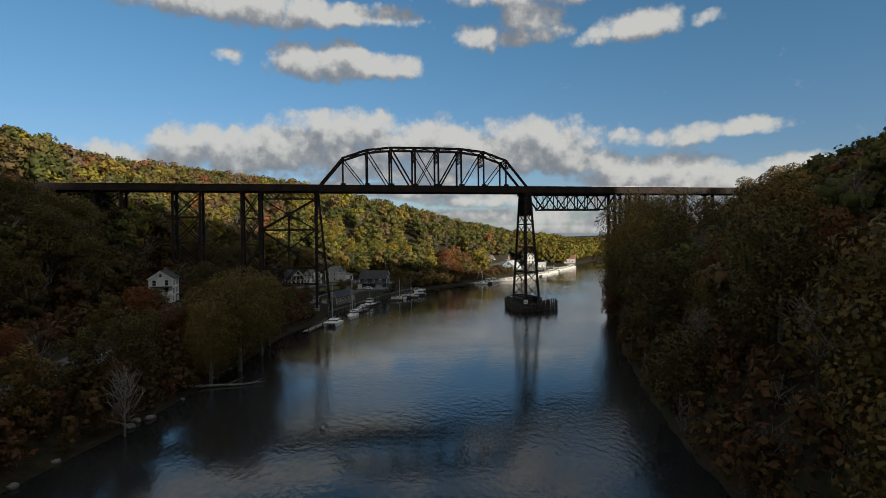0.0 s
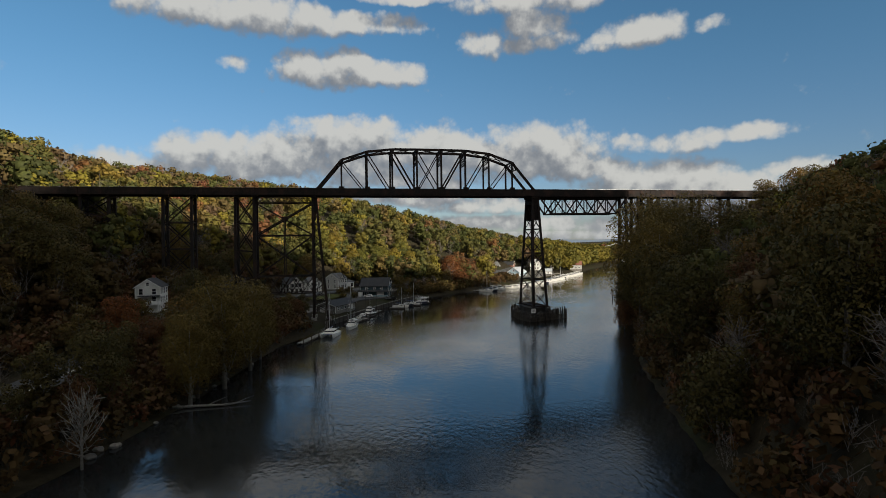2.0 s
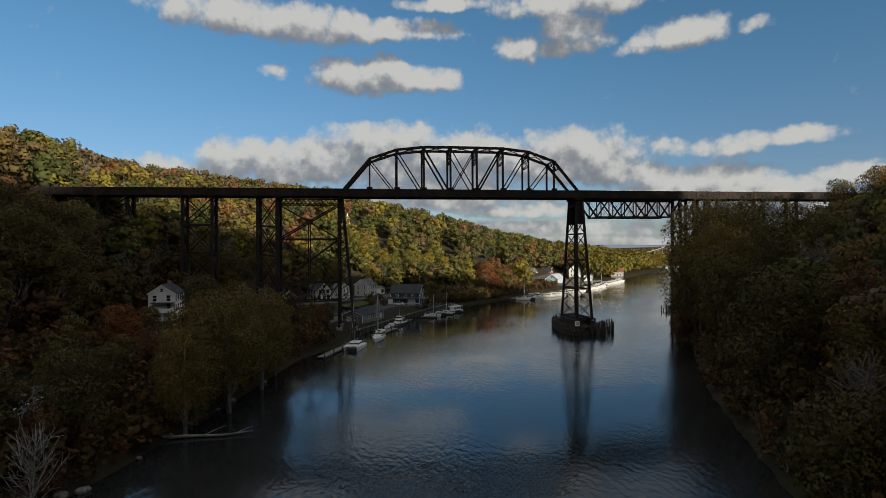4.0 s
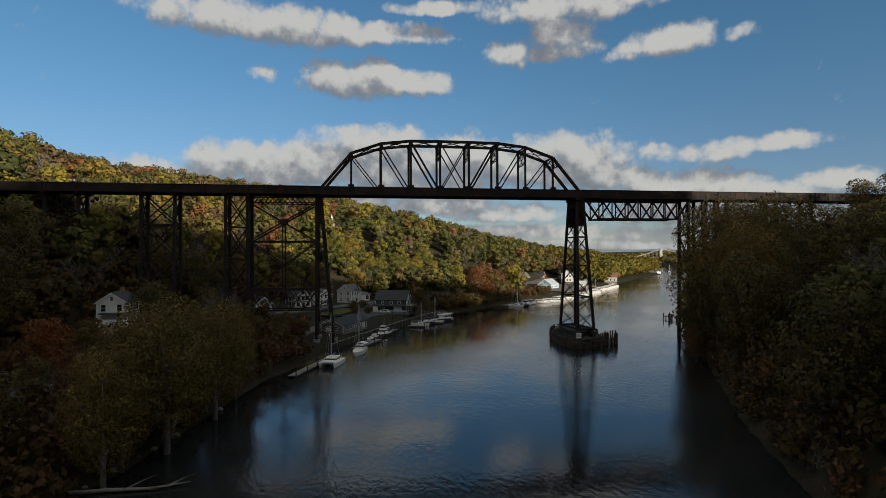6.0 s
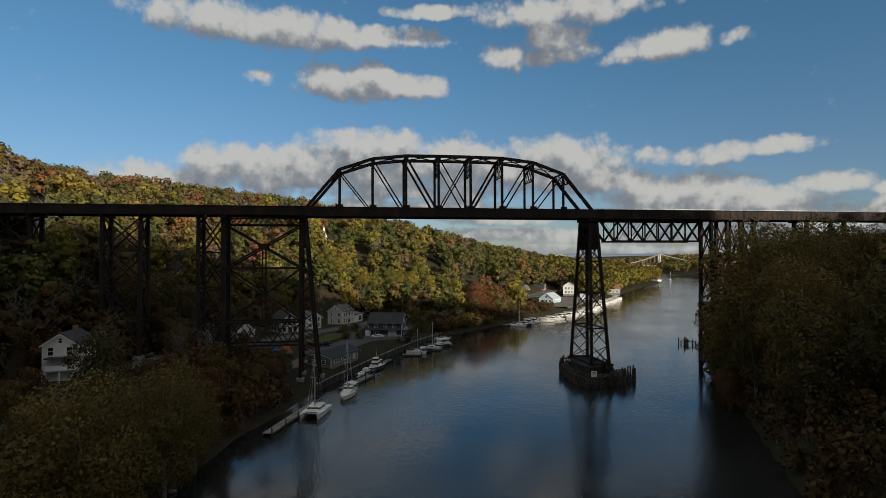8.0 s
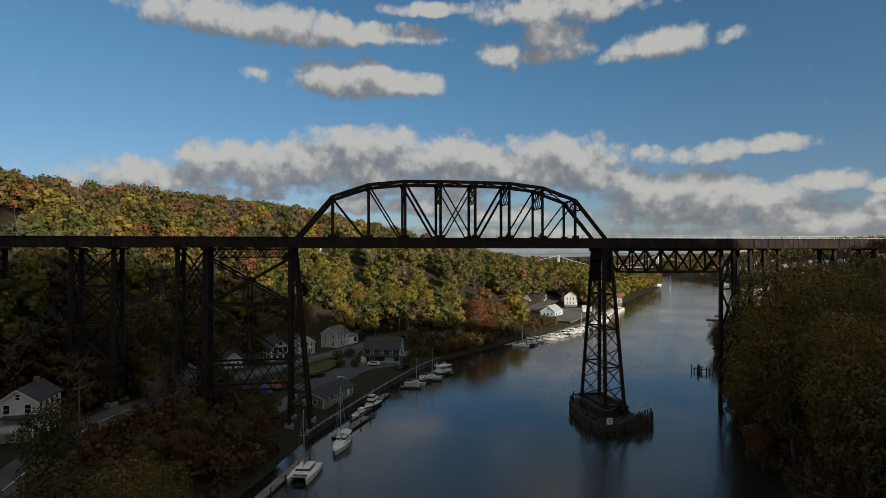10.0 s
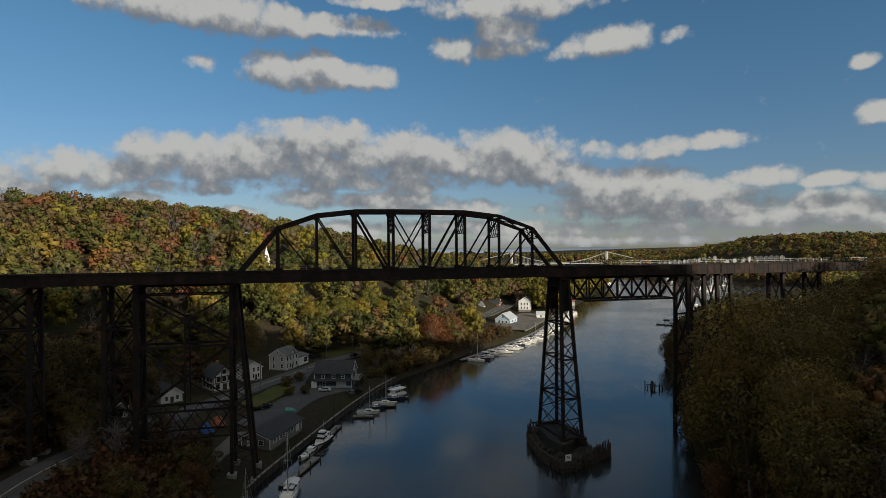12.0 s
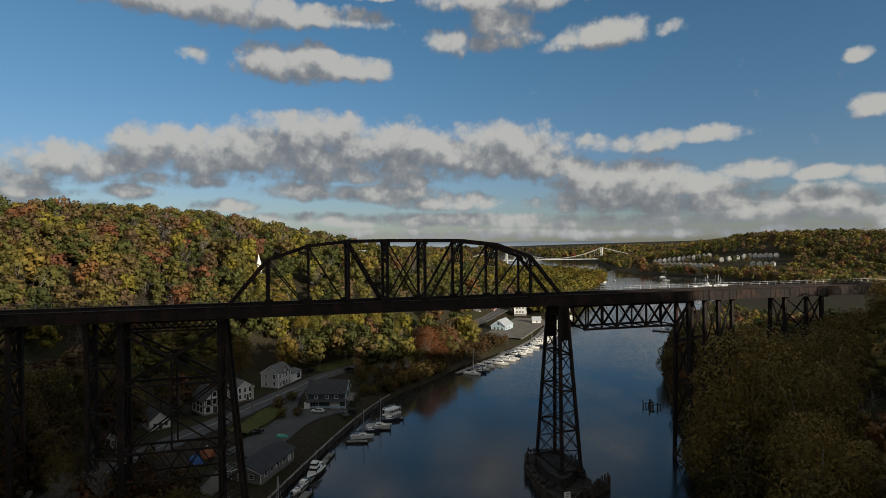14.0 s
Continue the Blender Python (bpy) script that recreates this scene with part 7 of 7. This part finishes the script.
def canoe(x, y, rz):
    c = thing("dinghy", "upturned teal plastic dinghy on the lot", "dinghy", at=pose(x, y, gz(x, y) + 0.9, 180, 0, rz))
    part("hull", hull_mesh(3.4, 1.4, 0.45, 0.35, 0.8), M_TEAL, c)
    part("keel_strip", MB().box((-0.05, -1.5, -0.42), (0.05, 1.0, -0.34)), M_TRIM, c)


canoe(10.5, 46.0, 70)


def tarp_heap(name, label, x, y, s, mat, seed):
    """A lumpy sheeted heap on the ground."""
    r = np.random.RandomState(seed)
    n, m = 12, 9
    mb = MB()
    vs = []
    for i in range(m + 1):
        for j in range(n + 1):
            u, v = i / m * 2 - 1, j / n * 2 - 1
            h = max(0, 1 - max(abs(u), abs(v)) ** 3) * (0.9 + 0.35 * r.rand())
            vs.append((u * s[0] / 2, v * s[1] / 2, h * s[2]))
    fs = [(i * (n + 1) + j, (i + 1) * (n + 1) + j, (i + 1) * (n + 1) + j + 1, i * (n + 1) + j + 1) for i in range(m) for j in range(n)]
    t = thing(name, label, "tarpaulin", at=pose(x, y, gz(x, y) + 0.05, 0, 0, 30))
    part("sheet", mb.add(vs, fs), mat, t)
    part("rope", MB().tube([(-s[0] / 2, 0, 0.1), (0, 0, s[2] * 1.28), (s[0] / 2, 0, 0.1)], [0.04] * 3, 5), M_TRIM, t)


tarp_heap("tarpaulin_heap", "orange sheeted heap beside the trestle foot", -9.0, 34.5, (3.4, 4.6, 2.2), M_ORANGE, 3)
tarp_heap("tarpaulin_heap", "blue sheeted heap beside the trestle foot", -11.0, 29.0, (3.0, 3.6, 2.0), M_BLUETARP, 4)


def timber_stack(x, y, rz):
    s = thing("timber_stack", "loose stack of grey weathered boards", "timber stack", at=pose(x, y, gz(x, y) + 0.02, 0, 0, rz))
    r = random.Random(2)
    for k in range(16):
        px, pz, a = -1.6 + (k % 6) * 0.62, 0.12 + (k // 6) * 0.24, r.uniform(-0.5, 0.5)
        part("board", MB().beam((px - a, -3.2 + r.uniform(-0.5, 0.5), pz), (px + a, 3.2 + r.uniform(-0.5, 0.5), pz), 0.42, 0.2), M_TIMBER, s)


timber_stack(-14.5, 13.5, 62)


def bank_sign(x, y):
    s = thing("bank_sign", "small white notice board on posts in the bank", "sign", at=pose(x, y, gz(x, y), 0, 0, -12))
    part("board", MB().box((-0.9, -0.04, 1.4), (0.9, 0.04, 2.3)), M_SIGN, s)
    for k in (-0.7, 0.7):
        part("post", MB().box((k - 0.06, 0.04, -0.6), (k + 0.06, 0.14, 2.3)), M_OLDWOOD, s)
    for z in (2.05, 1.8, 1.58):
        part("text_bar", MB().box((-0.65, -0.052, z - 0.05), (0.65, -0.042, z + 0.05)), M_STEEL_DARK, s)


bank_sign(-23.5, -79.5)


def driftwood(x, y, rz):
    d = thing("driftwood", "bleached fallen trunk lying out over the water", "fallen tree", at=pose(x, y, 0.1, 0, 0, rz))
    part("trunk", MB().tube([(0, 0, 0.3), (4, 0.3, 0.2), (9, -0.2, 0.15), (13, 0.6, 0.3)], [0.28, 0.24, 0.16, 0.05], 8), M_PALE_BARK, d, smooth=True)
    for k, (x0, a) in enumerate(((6, 0.7), (8.5, -0.6), (10.5, 0.5))):
        part("branch", MB().tube([(x0, 0, 0.2), (x0 + 1.6, a * 2, 0.6), (x0 + 3, a * 3.2, 0.9)], [0.1, 0.06, 0.02], 6), M_PALE_BARK, d, smooth=True)


driftwood(-21.5, -99.0, 4)


def bank_rocks():
    """Pale boulders along the near left bank."""
    r = random.Random(6)
    for k in range(18):
        y = r.uniform(-150, -60)
        x0 = float(np.interp(y, [p[1] for p in SHORE_L[:20]], [p[0] for p in SHORE_L[:20]]))
        s = r.uniform(0.3, 0.8)
        bm = bmesh.new()
        bmesh.ops.create_icosphere(bm, subdivisions=2, radius=s)
        for v in bm.verts:
            v.co *= 1 + 0.28 * noise.noise(v.co * 1.3 / s + Vector((k * 7, 0, 0)))
            v.co.z *= 0.65
        me = bpy.data.meshes.new("rock")
        bm.to_mesh(me)
        bm.free()
        me.materials.append(M_STONE)
        ob = new("rock", me)
        ob.location = (x0 - r.uniform(-0.6, 1.4), y, 0.2)
        ob.rotation_euler = (0, 0, r.uniform(0, 6))
        tagged(ob, "grey boulder at the water's edge", "rock", group="bank rocks")


bank_rocks()


# distant suspension bridge ---------------------------------------------------------
def suspension_bridge():
    b = thing("suspension_bridge", "pale slender suspension bridge far down the creek", "suspension bridge")
    y, zd = 1360.0, 13.5
    xa, xb = 586.0, 886.0
    ends = (440.0, 1032.0)
    part("deck", MB().box((ends[0], y - 4, zd - 2.2), (ends[1], y + 4, zd)), M_PALESTEEL, b)
    for x in (xa, xb):
        t = part("tower", MB().beam((x, y - 5, -2), (x, y - 4, 46.5), 3.4, 3.0), M_PALESTEEL, b)
        part("tower_leg", MB().beam((x, y + 5, -2), (x, y + 4, 46.5), 3.4, 3.0), M_PALESTEEL, t)
        for z in (9, 28, 45):
            part("portal_beam", MB().box((x - 1.1, y - 4.2, z - 0.9), (x + 1.1, y + 4.2, z + 0.9)), M_PALESTEEL, t)
    for s in (-4, 4):
        main = [(xa + (xb - xa) * k / 24, y + s, zd + 2 + (46 - zd - 2) * (2 * k / 24 - 1) ** 2) for k in range(25)]
        part("main_cable", MB().tube(main, [0.55] * 25, 5), M_PALESTEEL, b)
        part("back_stay", MB().tube([(ends[0], y + s, zd), (xa, y + s, 46)], [0.5, 0.5], 5), M_PALESTEEL, b)
        part("back_stay", MB().tube([(xb, y + s, 46), (ends[1], y + s, zd)], [0.5, 0.5], 5), M_PALESTEEL, b)
        for k in range(1, 24):
            p = main[k]
            part("hanger", MB().box((p[0] - 0.12, p[1] - 0.12, zd), (p[0] + 0.12, p[1] + 0.12, p[2])), M_PALESTEEL, b)


M_PALESTEEL = material("pale_steel", mottled((0.30, 0.30, 0.28), (0.38, 0.38, 0.36), 0.3), 0.6, 0.1)
suspension_bridge()


def pile_ruin(x, y):
    """Rotten piles of an old dock standing off the wooded bank."""
    p = thing("pile_ruin", "rotten timber piles of an old dock in the shallows", "dock ruin", at=pose(x, y, 0))
    r = random.Random(12)
    for k in range(11):
        px, py, h = (k - k // 4 * 4) * 1.5 + r.uniform(-0.4, 0.4), (k // 4) * 1.9 + r.uniform(-0.4, 0.4), r.uniform(1.0, 3.4)
        part("timber_post", MB().tube([(px, py, -2), (px + r.uniform(-0.3, 0.3), py, h)], [0.24, 0.19], 7), M_OLDWOOD, p)
    part("beam", MB().beam((-0.3, 0.2, 1.3), (5.0, 0.5, 1.1), 0.28), M_OLDWOOD, p)
    part("beam", MB().beam((0.2, 3.8, 1.0), (3.2, 1.8, 1.6), 0.28), M_OLDWOOD, p)


pile_ruin(140.0, 50.0)
